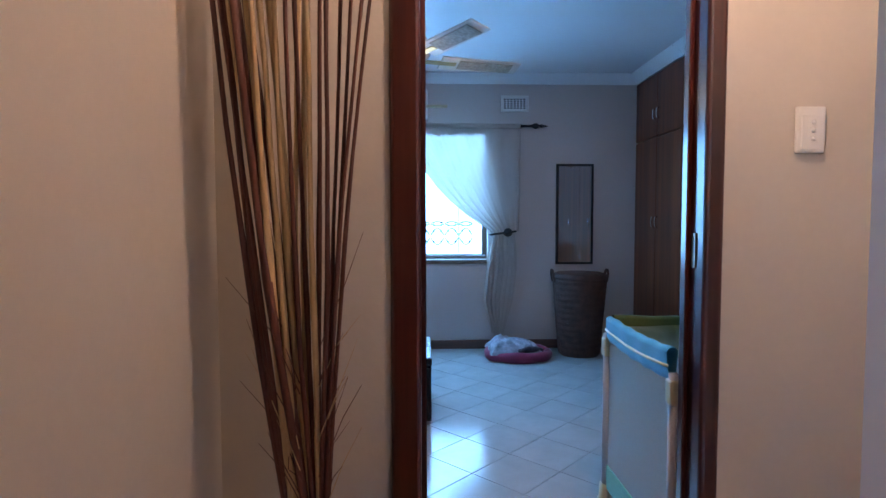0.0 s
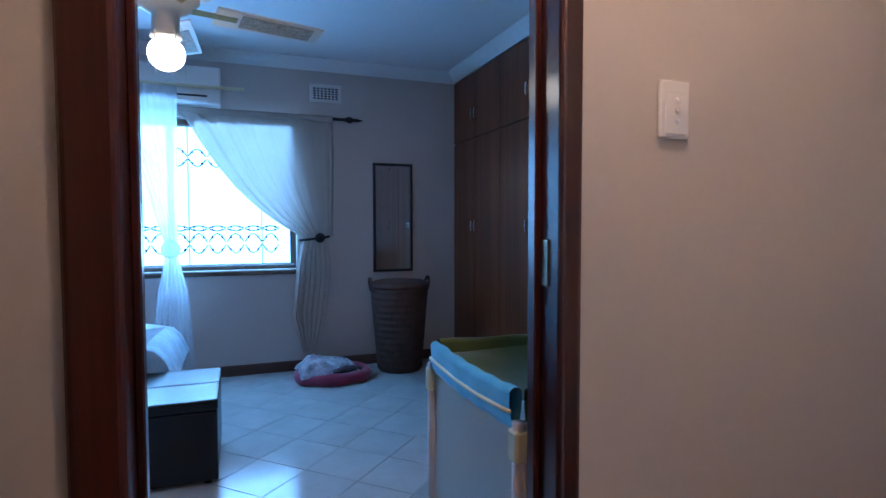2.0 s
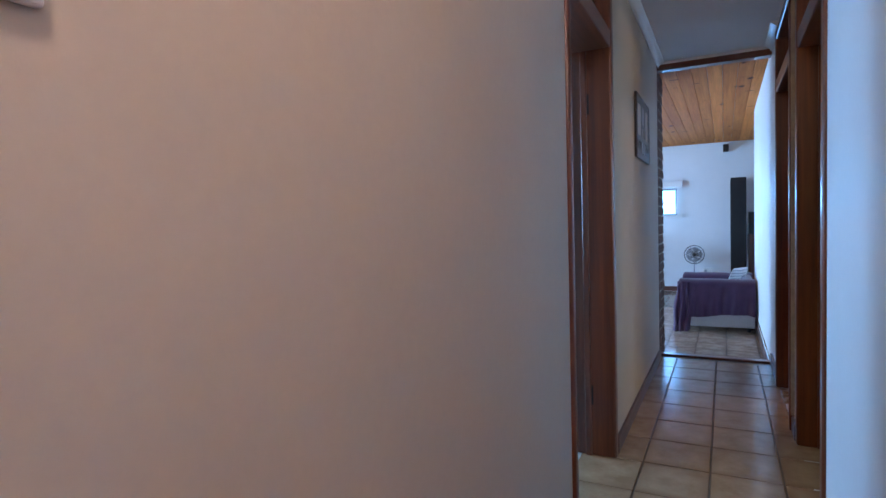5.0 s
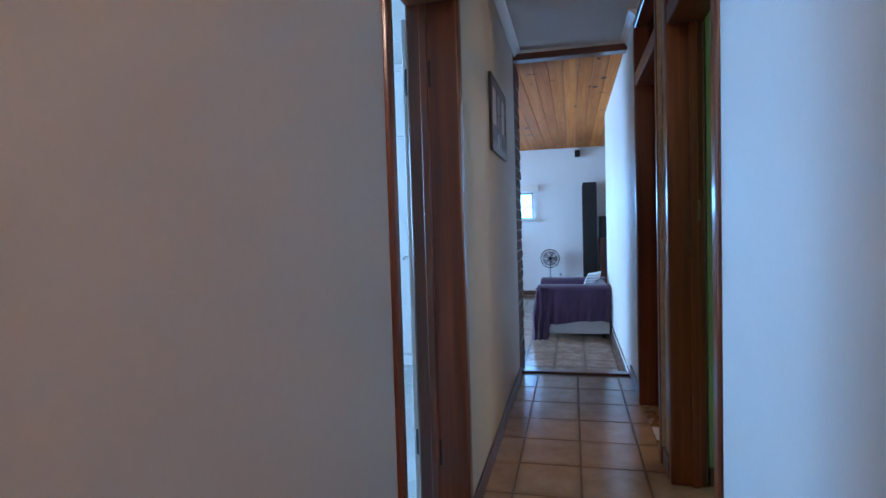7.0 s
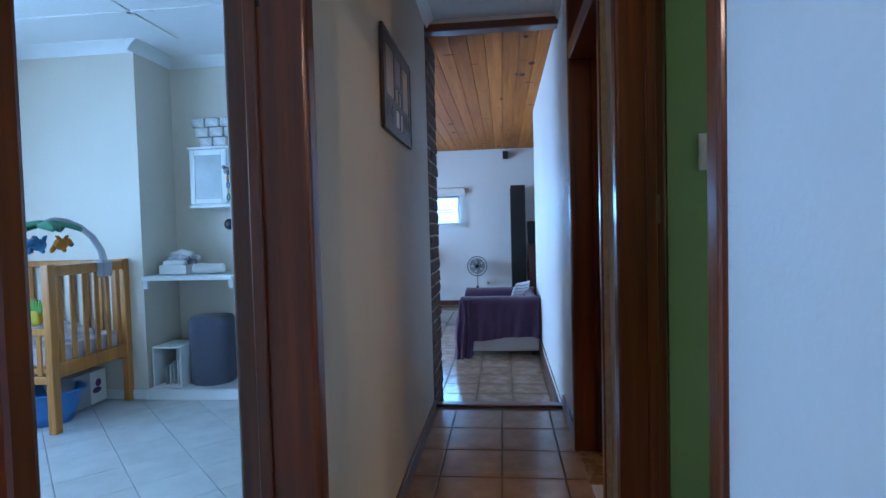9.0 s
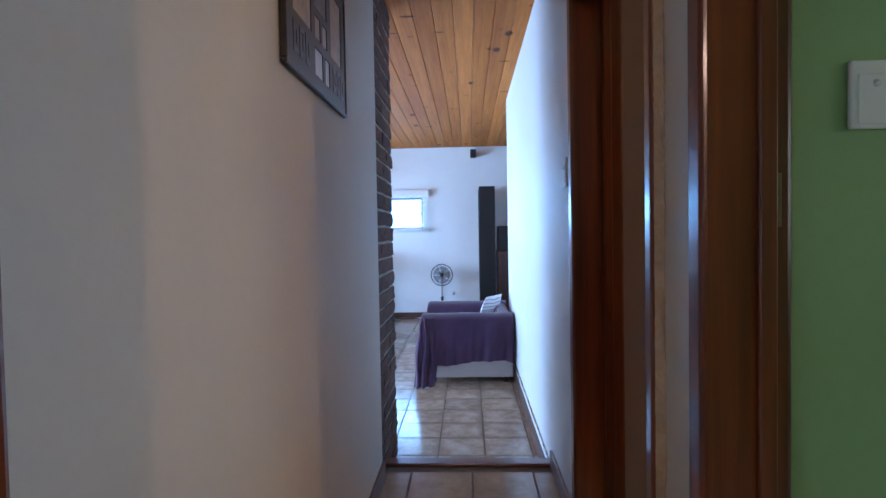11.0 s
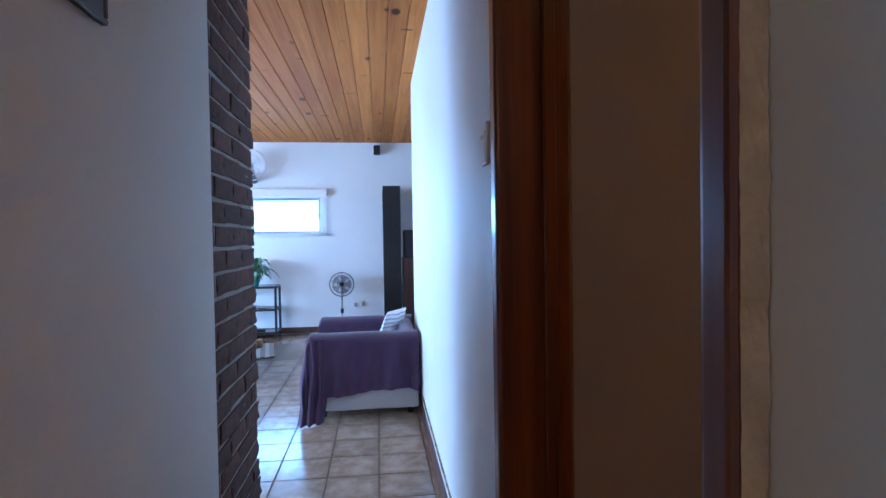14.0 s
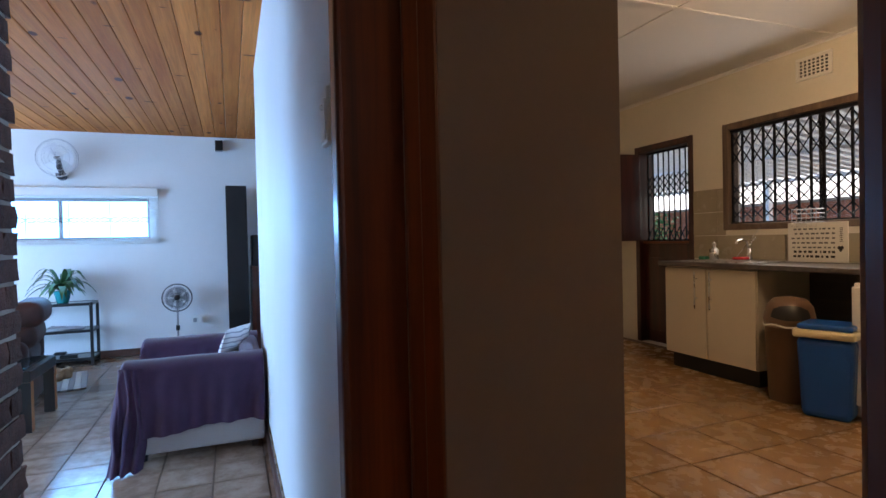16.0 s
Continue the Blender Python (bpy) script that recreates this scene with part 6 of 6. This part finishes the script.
for k, (z0, z1, y0) in enumerate(((0.30, 0.52, 0.02), (0.48, 0.70, -0.02), (0.66, 0.88, -0.07))):
    bx("back_segment", (-0.32, y0, z0), (0.32, y0 + 0.24, z1), M["brown"], rc, 0.09, seg=4, smooth=True)
for s in (-1, 1):
    bx("armrest", (s * 0.40 - 0.10, 0.02, 0.28), (s * 0.40 + 0.10, 0.84, 0.58), M["brown"], rc, 0.08, seg=4, smooth=True)
bx("seat", (-0.30, 0.2, 0.32), (0.30, 0.86, 0.48), M["brown"], rc, 0.06, seg=4, smooth=True)

# ================= kitchen =================
M["laminate"] = surface("dark_stone_laminate", (0.10, 0.085, 0.075), 0.35, 0.3, 20, 160, 0.05)
M["cupboard"] = surface("cream_laminate", (0.66, 0.58, 0.45), 0.45, 0.03, 2, 80, 0.03)
kc = thing("sink_cabinet", "cream two-door sink cabinet on a dark plinth", "cabinet", (7.52, KY + 0.002, 0))
bx("carcass", (0.0, 0.0, 0.13), (0.90, 0.565, 0.885), M["cupboard"], kc)
bx("plinth", (0.02, 0.02, 0.0), (0.87, 0.53, 0.13), M["black"], kc)
for k in range(2):
    d = bx("door", (0.003 + k * 0.452, 0.567, 0.135), (0.446 + k * 0.452, 0.587, 0.875), M["cupboard"], kc, 0.003)
    hx = 0.395 if k == 0 else 0.545
    b = cyl(B(), (hx, 0.615, 0.545), (hx, 0.615, 0.85), 0.006, n=8)
    cyl(b, (hx, 0.585, 0.63), (hx, 0.615, 0.63), 0.005, n=8), cyl(b, (hx, 0.585, 0.79), (hx, 0.615, 0.79), 0.005, n=8)
    part("handle", b, M["steel"], d, "steel bar handle", True)
wt = thing("worktop", "dark speckled laminate worktop with a steel sink", "worktop", (6.30, KY + 0.002, 0.888))
bx("slab", (0.0, 0.0, 0.0), (2.17, 0.62, 0.038), M["laminate"], wt, 0.006, seg=2)
# added dark board, stands in for the shade in the under-counter gap
bx("back_panel", (0.47, 0.002, -0.885), (1.215, 0.016, -0.002), M["frame_dark"], wt, label="dark board added for the shade under the worktop")
bx("sink_rim", (1.30, 0.10, 0.038), (2.02, 0.52, 0.043), M["steel"], wt, 0.002)
# flat plate in darker steel, paints the shade inside the bowl
bx("sink_bowl_shade", (1.62, 0.14, 0.043), (1.98, 0.48, 0.0445), surface("sink_shadow_steel", (0.35, 0.35, 0.35), 0.3, 0.1, 6, 120, 0.05, metal=1.0), wt)
tap = thing("mixer_tap", "chrome swan-neck sink mixer tap", "tap", (7.98, KY + 0.09, 0.93))
part("body", cyl(B(), (0, 0, 0), (0, 0, 0.10), 0.022, 0.02, 14), M["chrome"], tap, smooth=True)
part("spout", tube(B(), [(0, 0, 0.08), (0, 0.02, 0.16), (0, 0.07, 0.175), (0, 0.14, 0.165), (0, 0.15, 0.14)], 0.012, 10), M["chrome"], tap, smooth=True)
part("lever", tube(B(), [(0, 0, 0.10), (-0.02, -0.01, 0.16), (-0.06, -0.01, 0.19)], 0.008, 8), M["chrome"], tap, smooth=True)
soap = thing("soap_bottle", "clear soap pump bottle with a green scourer", "bottle", (8.24, KY + 0.20, 0.93))
part("bottle", lathe(B(), [(0.035, 0.0), (0.038, 0.01), (0.038, 0.09), (0.014, 0.11), (0.014, 0.13), (0.02, 0.14), (0.008, 0.16)], n=16), M["steel"], soap, smooth=True)
bx("scourer", (0.05, 0.0, 0.0), (0.12, 0.06, 0.03), LEAF, soap, 0.005)
bx("red_cloth", (-0.40, 0.05, 0.014), (-0.30, 0.14, 0.034), surface("red_sponge", (0.55, 0.03, 0.03), 0.8, 0.2, 12, 90, 0.3), soap, 0.008)
rack = thing("wire_basket", "small wire basket on the kitchen window sill", "basket", (7.40, KY + 0.01, 1.196))
b = B()
for k in range(5):
    z = 0.004 + 0.033 * k
    tube(b, [(0.0, 0.0, z), (0.0, 0.09, z), (0.19, 0.09, z), (0.19, 0.0, z), (0.0, 0.0, z)], 0.0022, 5)
part("hoops", b, M["steel"], rack)
for k in range(6):
    part("wire", tube(B(), [(0.038 * k, 0.092, 0.0), (0.038 * k, 0.092, 0.145)], 0.002, 5), M["steel"], rack)
stay = thing("window_stay", "thin steel rod leaning on the window frame", "rod", (8.10, KY + 0.05, 0.93))
part("rod", tube(B(), [(-0.02, 0.10, 0.0), (-0.10, 0.05, 0.13), (-0.19, 0.0, 0.27)], 0.003, 6), M["steel"], stay)
sign = thing("kitchen_sign", "white sign with lines of dark writing and a heart", "sign", (7.178, KY + 0.085, 0.928))
bx("board", (0.0, 0.0, 0.0), (0.45, 0.012, 0.30), M["plastic"], sign, 0.002)
rs = random.Random(3)
M["wire_grey"] = surface("faded_ink", (0.13, 0.13, 0.14), 0.6, 0.2, 20, 90, 0.02)
for r_ in range(7):
    x = 0.09
    while x < 0.41:
        w = rs.uniform(0.010, 0.032)
        bx("written_word", (x, 0.0125, 0.245 - r_ * 0.035), (min(x + w, 0.44), 0.0132, (0.257 if r_ < 5 else 0.262) - r_ * 0.035), M["wire_grey"] if r_ < 5 else M["black"], sign)
        x += w + rs.uniform(0.010, 0.022)
for k in range(8):
    bx("written_letter", (0.035, 0.0125, 0.25 - k * 0.0135), (0.055, 0.0132, 0.2555 - k * 0.0135), M["black"], sign)
b = B()
ball(b, (0.040, 0.0135, 0.11), 0.013, 10, 8, (1, 0.12, 1)), ball(b, (0.060, 0.0135, 0.11), 0.013, 10, 8, (1, 0.12, 1)), ball(b, (0.050, 0.0135, 0.096), 0.012, 10, 8, (1, 0.12, 1.2))
part("heart", b, M["black"], sign)
# bins
b1 = thing("swing_bin", "brown plastic swing-top bin", "bin", (7.25, KY + 0.60, 0))
part("body", lathe(B(), [(0.125, 0.0), (0.13, 0.01), (0.15, 0.50), (0.155, 0.505), (0.155, 0.53)], n=28), surface("brown_plastic", (0.16, 0.095, 0.06), 0.45, 0.06, 3, 80, 0.05), b1, smooth=True)
part("hood", lathe(B(), [(0.156, 0.53), (0.158, 0.56), (0.14, 0.65), (0.10, 0.70), (0.03, 0.715)], n=28), surface("brown_hood", (0.16, 0.095, 0.06), 0.4, 0.06, 3, 80, 0.05), b1, smooth=True)
b = B()
sheet(b, 10, 8, lambda u, v: ((0.166 - 0.030 * v * v) * math.cos(1.5 + u * 1.5), (0.166 - 0.030 * v * v) * math.sin(1.5 + u * 1.5), 0.565 + 0.10 * v - 0.02 * (2 * u - 1) ** 2 * (2 * v - 1)))
part("flap", b, M["black"], b1, smooth=True)
part("bag_edge", tube(B(), [(0.157 * math.cos(a), 0.157 * math.sin(a), 0.525 + 0.008 * math.sin(5 * a)) for a in [2 * math.pi * i / 30 for i in range(31)]], 0.006, 6), M["plastic"], b1)
b2 = thing("pet_food_bin", "blue plastic storage bin with a cream rim and blue lid", "bin", (6.91, KY + 0.70, 0), 20)
BLUEP = surface("navy_plastic", (0.004, 0.075, 0.34), 0.4, 0.06, 3, 80, 0.05)
b = box(B(), (-0.155, -0.14, 0.0), (0.155, 0.14, 0.50), 0.04, 3)
for v in b.verts:
    k = 0.86 + 0.14 * v.co.z / 0.5
    v.co.x *= k
    v.co.y *= k
part("body", b, BLUEP, b2)
bx("rim", (-0.168, -0.155, 0.50), (0.168, 0.155, 0.55), M["cream"], b2, 0.015, seg=2)
bx("lid", (-0.148, -0.135, 0.55), (0.148, 0.135, 0.585), BLUEP, b2, 0.015, seg=3)
bx("latch", (-0.05, 0.155, 0.515), (0.05, 0.168, 0.54), M["cream"], b2, 0.004)
ap = thing("appliance", "plain white under-counter kitchen appliance", "appliance", (6.345, KY + 0.02, 0))
bx("body", (0.0, 0.0, 0.02), (0.46, 0.62, 0.84), M["plastic"], ap, 0.008, seg=2)
bx("door", (0.01, 0.62, 0.10), (0.45, 0.66, 0.82), M["plastic"], ap, 0.008, seg=2)
for x in (0.05, 0.41):
    part("foot", cyl(B(), (x, 0.5, 0), (x, 0.5, 0.02), 0.02, n=10), M["black"], ap)
# wall tiles behind the sink
M["walltile"] = surface("beige_wall_tile", (0.40, 0.35, 0.26), 0.25, 0.08, 4, 60, 0.05, per_object=0.12)
tiles_k = tagged(new("splashback"), "beige glazed wall tiles behind the sink", "splashback", kind="structure")
for i in range(5):
    for j in range(3):
        x0, z0 = 7.06 + 0.33 * i, 0.93 + 0.215 * j
        if x0 > 8.60 or (z0 > 1.1 and x0 + 0.33 < 8.3):
            continue
        x1 = min(x0 + 0.326, 8.655)
        bx("wall_tile", (max(x0, 8.285) if z0 > 1.1 else x0, KY + 0.001, z0), (x1, KY + 0.007, z0 + 0.211), M["walltile"], tiles_k, 0.001)
air_vent("air_vent", "cream air vent high on the kitchen wall", pose(7.47, KY, 2.42, 0, 0, 180), 7, 5, 0.28, 0.18)


def trellis(name, label, x0, x1, z0, z1, y, n, bands, w=0.007, r=0.0045):
    t = thing(name, label, "security gate", (0, 0, 0))
    st = (x1 - x0) / n
    for i in range(n + 1):
        x = x0 + i * st
        bx("upright", (x - w, y - w * 0.6, z0), (x + w, y + w * 0.6, z1), M["iron"], t)
    for lo, hi in bands:
        b = B()
        for i in range(n):
            xa, xb = x0 + i * st, x0 + (i + 1) * st
            k = max(1, round((hi - lo) / (st * 1.25)))
            hh = (hi - lo) / k
            for q in range(k):
                cyl(b, (xa, y + 0.012, lo + q * hh), (xb, y + 0.012, lo + (q + 1) * hh), r, n=5)
                cyl(b, (xb, y + 0.014, lo + q * hh), (xa, y + 0.014, lo + (q + 1) * hh), r, n=5)
        part("lattice", b, M["iron"], t)
    for z in (z0, z1):
        bx("track", (x0 - 0.01, y - 0.015, z - 0.012), (x1 + 0.01, y + 0.018, z + 0.012), M["iron"], t)
    return t


trellis("security_trellis", "black steel trellis bars across the kitchen window", 7.12, 8.24, 1.245, 2.07, KY - 0.035, 11, [(1.28, 1.37), (1.40, 1.60), (1.76, 2.05)], 0.0095, 0.0055)
bx("mullion", (7.455, KY - 0.08, 1.245), (7.485, KY - 0.06, 2.085), M["iron"], bpy.data.objects["window_kitchen"])
trellis("security_gate", "black steel trellis gate in the back doorway", 8.72, 9.40, 1.10, 2.05, KY - 0.12, 9, [(1.11, 1.24), (1.56, 1.80)], 0.007, 0.005)
bd = tagged(new("door_frame_back"), "dark wooden back door frame", "door frame", kind="structure")
for a, c in (((8.655, KY - 0.2, 0), (8.715, KY + 0.012, 2.12)), ((9.405, KY - 0.2, 0), (9.465, KY + 0.012, 2.12)), ((8.715, KY - 0.2, 2.055), (9.405, KY + 0.012, 2.12))):
    bx("jamb", a, c, M["burgundy"], bd, 0.005)
sd = thing("stable_door", "dark varnished lower half of a stable door", "door", (8.72, KY - 0.08, 0))
bx("leaf", (0.0, -0.02, 0.01), (0.68, 0.02, 1.07), M["burgundy"], sd, 0.003)
for k in range(2):
    bx("panel", (0.07 + k * 0.29, 0.02, 0.14), (0.32 + k * 0.29, 0.028, 0.92), M["burgundy"], sd, 0.006)
bx("ledge", (-0.005, -0.03, 1.07), (0.685, 0.05, 1.095), M["meranti_x"], sd, 0.004)
up = thing("stable_door_top", "dark upper half of the stable door folded open", "door", (9.40, KY + 0.01, 1.10), 80)
bx("leaf", (0.0, -0.02, 0.0), (0.60, 0.02, 0.94), M["burgundy"], up, 0.003)
bx("bolt", (0.30, 0.02, 0.05), (0.33, 0.04, 0.12), M["steel"], up, 0.002)
for a, c in (((4.62, -1.575, 2.594), (10.1, -1.535, 2.602)), ((7.29, KY, 2.5945), (7.33, 0.78, 2.603))):
    structure("trim_kitchen_ceiling", box(B(), a, c, 0.004), M["ceil"], "ceiling cover strip", "trim")
kl = thing("kitchen_lamp", "round frosted glass ceiling lamp", "ceiling lamp", (6.24, -1.60, 2.60))
part("base", cyl(B(), (0, 0, -0.03), (0, 0, 0), 0.10, n=24), M["plastic"], kl)
# back yard: patio roof of slats under a pale sheet, posts, wall
pr = thing("patio_roof", "pale slatted patio roof under a translucent sheet", "patio roof", (0, 0, 0))
M["roof_sheet"] = cloth("milky_roof_sheet", (0.80, 0.80, 0.78), 40, 0.05, 0.75, 0.5)
M["slat"] = surface("white_slat_paint", (0.74, 0.73, 0.71), 0.6, 0.12, 3, 60, 0.1)
tilt = Matrix.Translation((0, KY - 0.25, 2.62)) @ Matrix.Rotation(radians(8.5), 4, "X")
b = box(B(), (5.6, -4.1, 0.055), (15.0, 0.0, 0.06))
b.transform(tilt)
part("sheet", b, M["roof_sheet"], pr, "milky translucent roof sheet")
slat = mesh_of("slat", box(B(), (-0.040, -4.1, -0.004), (0.040, 0.0, 0.004)), M["slat"])
for k in range(56):
    ob = new("slat", slat)
    ob.parent = pr
    ob.matrix_basis = tilt @ Matrix.Translation((5.7 + 0.165 * k, 0, 0))
for y in (-1.3, -2.6, -4.05):
    b = box(B(), (5.6, y - 0.02, -0.05), (15.0, y + 0.02, -0.006))
    b.transform(tilt)
    part("beam", b, M["slat"], pr)
for x in (8.3, 11.2, 14.4):
    bx("post", (x - 0.045, KY - 4.30, -0.33), (x + 0.045, KY - 4.21, 1.98), M["whitepaint"], pr)
structure("patio_floor", box(B(), (5.2, KY - 4.6, -0.33), (15.5, KY - 0.2, -0.06)), M["mortar"], "grey patio slab", "patio")
gw = tagged(new("garden_wall"), "reddish brick garden wall", "wall", kind="structure")
bx("core", (4.5, KY - 4.95, -0.33), (18, KY - 4.75, 1.64), surface("red_brickwork", (0.42, 0.15, 0.085), 0.85, 0.35, 5, 60, 0.6), gw)
bx("coping", (4.5, KY - 4.99, 1.64), (18, KY - 4.71, 1.69), M["mortar"], gw, 0.01)
bush = thing("shrub", "green garden shrub by the wall", "shrub", (13.9, KY - 4.2, -0.33))
part("stem", cyl(B(), (0, 0, 0), (0, 0, 1.0), 0.05, 0.03, 8), M["brown"], bush)
b = B()
rq = random.Random(5)
for k in range(1400):
    a, h, d = rq.uniform(0, 6.28), rq.uniform(0.6, 1.95), rq.uniform(0.1, 0.75) * (1 - abs(rq.uniform(-0.4, 0.4)))
    c = Vector((d * math.cos(a), d * math.sin(a), h))
    s = rq.uniform(0.025, 0.05)
    u = Vector((rq.uniform(-1, 1), rq.uniform(-1, 1), rq.uniform(-1, 1))).normalized()
    w = u.orthogonal().normalized()
    vs = [b.verts.new(c + u * s), b.verts.new(c + w * s * 0.5), b.verts.new(c - u * s), b.verts.new(c - w * s * 0.5)]
    b.faces.new(vs)
tagged(part("crown", b, LG[1], bush), kind="stuff")

# ---------------- tiles and bricks, one by one ----------------


def tile_mesh(name, size, size_y, material, gap=0.007, edge=0.005):
    h, g = (size - gap) / 2, (size_y - gap) / 2
    bm = B()
    lo = [bm.verts.new((sx * h, sy * g, -0.008)) for sx, sy in ((-1, -1), (1, -1), (1, 1), (-1, 1))]
    mid = [bm.verts.new((sx * h, sy * g, -0.003)) for sx, sy in ((-1, -1), (1, -1), (1, 1), (-1, 1))]
    k = h - edge
    hi = [bm.verts.new((sx * k, sy * (g - edge), 0.0)) for sx, sy in ((-1, -1), (1, -1), (1, 1), (-1, 1))]
    for a, b in ((lo, mid), (mid, hi)):
        for i in range(4):
            bm.faces.new((a[i], a[(i + 1) % 4], b[(i + 1) % 4], b[i]))
    bm.faces.new(hi)
    return mesh_of(name, bm, material)


def lay(parent, me, size, size_y, x0, x1, y0, y1, ox, oy, z, diagonal=False, most=290):
    """Lays single tiles over a stretch of floor; past the count, the rest is one joined sheet."""
    a = radians(45 if diagonal else 0)
    ca, sa = math.cos(a), math.sin(a)
    places = []
    n = int(14 / size_y)
    for i in range(-n, n):
        for j in range(-n, n):
            u, v = i * size, j * size_y
            x, y = ox + u * ca - v * sa, oy + u * sa + v * ca
            m, my = size * (0.72 if diagonal else 0.5) * 0.98, size_y * (0.72 if diagonal else 0.5) * 0.98
            if x0 - m < x < x1 + m and y0 - my < y < y1 + my:
                places.append((x, y))
    for x, y in places[:most]:
        ob = new("tile", me)
        ob.parent = parent
        ob.matrix_basis = pose(x, y, z + random.uniform(-0.0007, 0.0007), random.uniform(-0.12, 0.12), random.uniform(-0.12, 0.12), math.degrees(a) + random.uniform(-0.2, 0.2))
    rest = places[most:]
    if rest:
        src = [v.co.copy() for v in me.vertices]
        faces = [tuple(p.vertices) for p in me.polygons]
        vs, fs = [], []
        for x, y in rest:
            b = len(vs)
            vs += [(x + c.x * ca - c.y * sa, y + c.x * sa + c.y * ca, z + c.z) for c in src]
            fs += [tuple(b + k for k in f) for f in faces]
        me2 = bpy.data.meshes.new("tiles")
        me2.from_pydata(vs, [], fs)
        me2.materials.append(me.materials[0])
        ob = new("tiles", me2)
        ob.parent = parent
        tagged(ob, kind="stuff")


T1 = tile_mesh("tile", 0.320, 0.298, M["terra"], 0.006, 0.0025)
lay(floor_hall, T1, 0.320, 0.298, 2.6, 6.235 - 0.16, YR + 0.02, YL - 0.02, 5.528 + 0.160, 1.342 + 0.149, 0.0)
lay(floor_hall, T1, 0.320, 0.298, -0.1, 0.80, -2.1, YR - 0.35, 5.528 + 0.160, 1.342 + 0.149, 0.0, most=0)
lay(floor_hall, T1, 0.320, 0.298, -0.1, 2.45, YR + 0.02, YL - 0.02, 5.528 + 0.160, 1.342 + 0.149, 0.0)
T2 = tile_mesh("tile", 0.279, 0.285, M["livterra"], 0.005, 0.0025)
lay(floor_liv, T2, 0.279, 0.285, 6.45, 10.2, YR, 3.0, 7.57 + 0.1395, 1.262 + 0.1425, LZ)
lay(floor_liv, T2, 0.279, 0.285, 10.35, LX - 0.14, YR, 3.0, 7.57 + 0.1395, 1.262 + 0.1425, LZ, most=0)
lay(floor_liv, T2, 0.279, 0.285, 6.9, LX - 0.14, 3.15, 6.3, 7.57 + 0.1395, 1.262 + 0.1425, LZ, most=0)
T5 = tile_mesh("tile", 0.39, 0.39, M["kitterra"])
lay(floor_kit, T5, 0.39, 0.39, 4.8, 9.9, KY + 0.15, 0.6, 7.10 + 0.195, -1.78 + 0.195, 0.0)
T3 = tile_mesh("tile", 0.30, 0.30, M["bedtile"], 0.003, 0.0015)
lay(floor_bed, T3, 0.30, 0.30, -0.2, 2.4, YL + 0.42, BY - 0.1, 0.612, 3.181, 0.0, True)
lay(floor_bed, T3, 0.30, 0.30, BXW + 0.2, -0.45, YL + 0.42, BY - 0.1, 0.612, 3.181, 0.0, True, 0)
lay(floor_nur, T3, 0.30, 0.30, 3.2, 6.3, YL + 0.42, NY - 0.1, 5.656, 3.074, 0.0, True)

# bricks of the pier
BL, BH, PB = 0.228, 0.0715, 0.0866


def brick_mesh(length, seed):
    rnd = random.Random(seed)
    bm = B()
    box(bm, (-length / 2, -0.055, -BH / 2), (length / 2, 0.012, BH / 2))
    bmesh.ops.subdivide_edges(bm, edges=[e for e in bm.edges], cuts=1, use_grid_fill=True)
    for v in bm.verts:
        v.co += Vector((rnd.uniform(-0.004, 0.004), rnd.uniform(-0.006, 0.002), rnd.uniform(-0.0025, 0.0025)))
    return mesh_of("brick", bm, M["brick"])


FULL = [brick_mesh(BL, k) for k in range(4)]
HALF = [brick_mesh(0.105, 10 + k) for k in range(3)]
z = -0.1203
row = 0
while z < 2.62:
    # long face, beside the corridor
    x = 6.105 + (0 if row % 2 == 0 else 0.117)
    spans = ([(6.105, 0.105)] if row % 2 else []) + [(x + k * 0.235, BL) for k in range(4)]
    for xs, ln in spans:
        if xs + ln > 6.807:
            ln = 0.105
            if xs + ln > 6.812:
                continue
        ob = new("brick", random.choice(FULL if ln > 0.2 else HALF))
        ob.parent = pier
        ob.matrix_basis = pose(xs + ln / 2, 1.855 + random.uniform(-0.003, 0.002), z + random.uniform(-0.0015, 0.0015), random.uniform(-1, 1), random.uniform(-0.7, 0.7), random.uniform(-0.6, 0.6))
    # end face, towards the living room
    for k in range(2):
        ob = new("brick", random.choice(FULL))
        ob.parent = pier
        ob.matrix_basis = pose(6.735 + random.uniform(-0.004, 0.006), 1.86 + BL / 2 + k * 0.235 + (0.1 if row % 2 else 0), z, 0, 0, 90 + random.uniform(-1, 1))
    z += PB
    row += 1
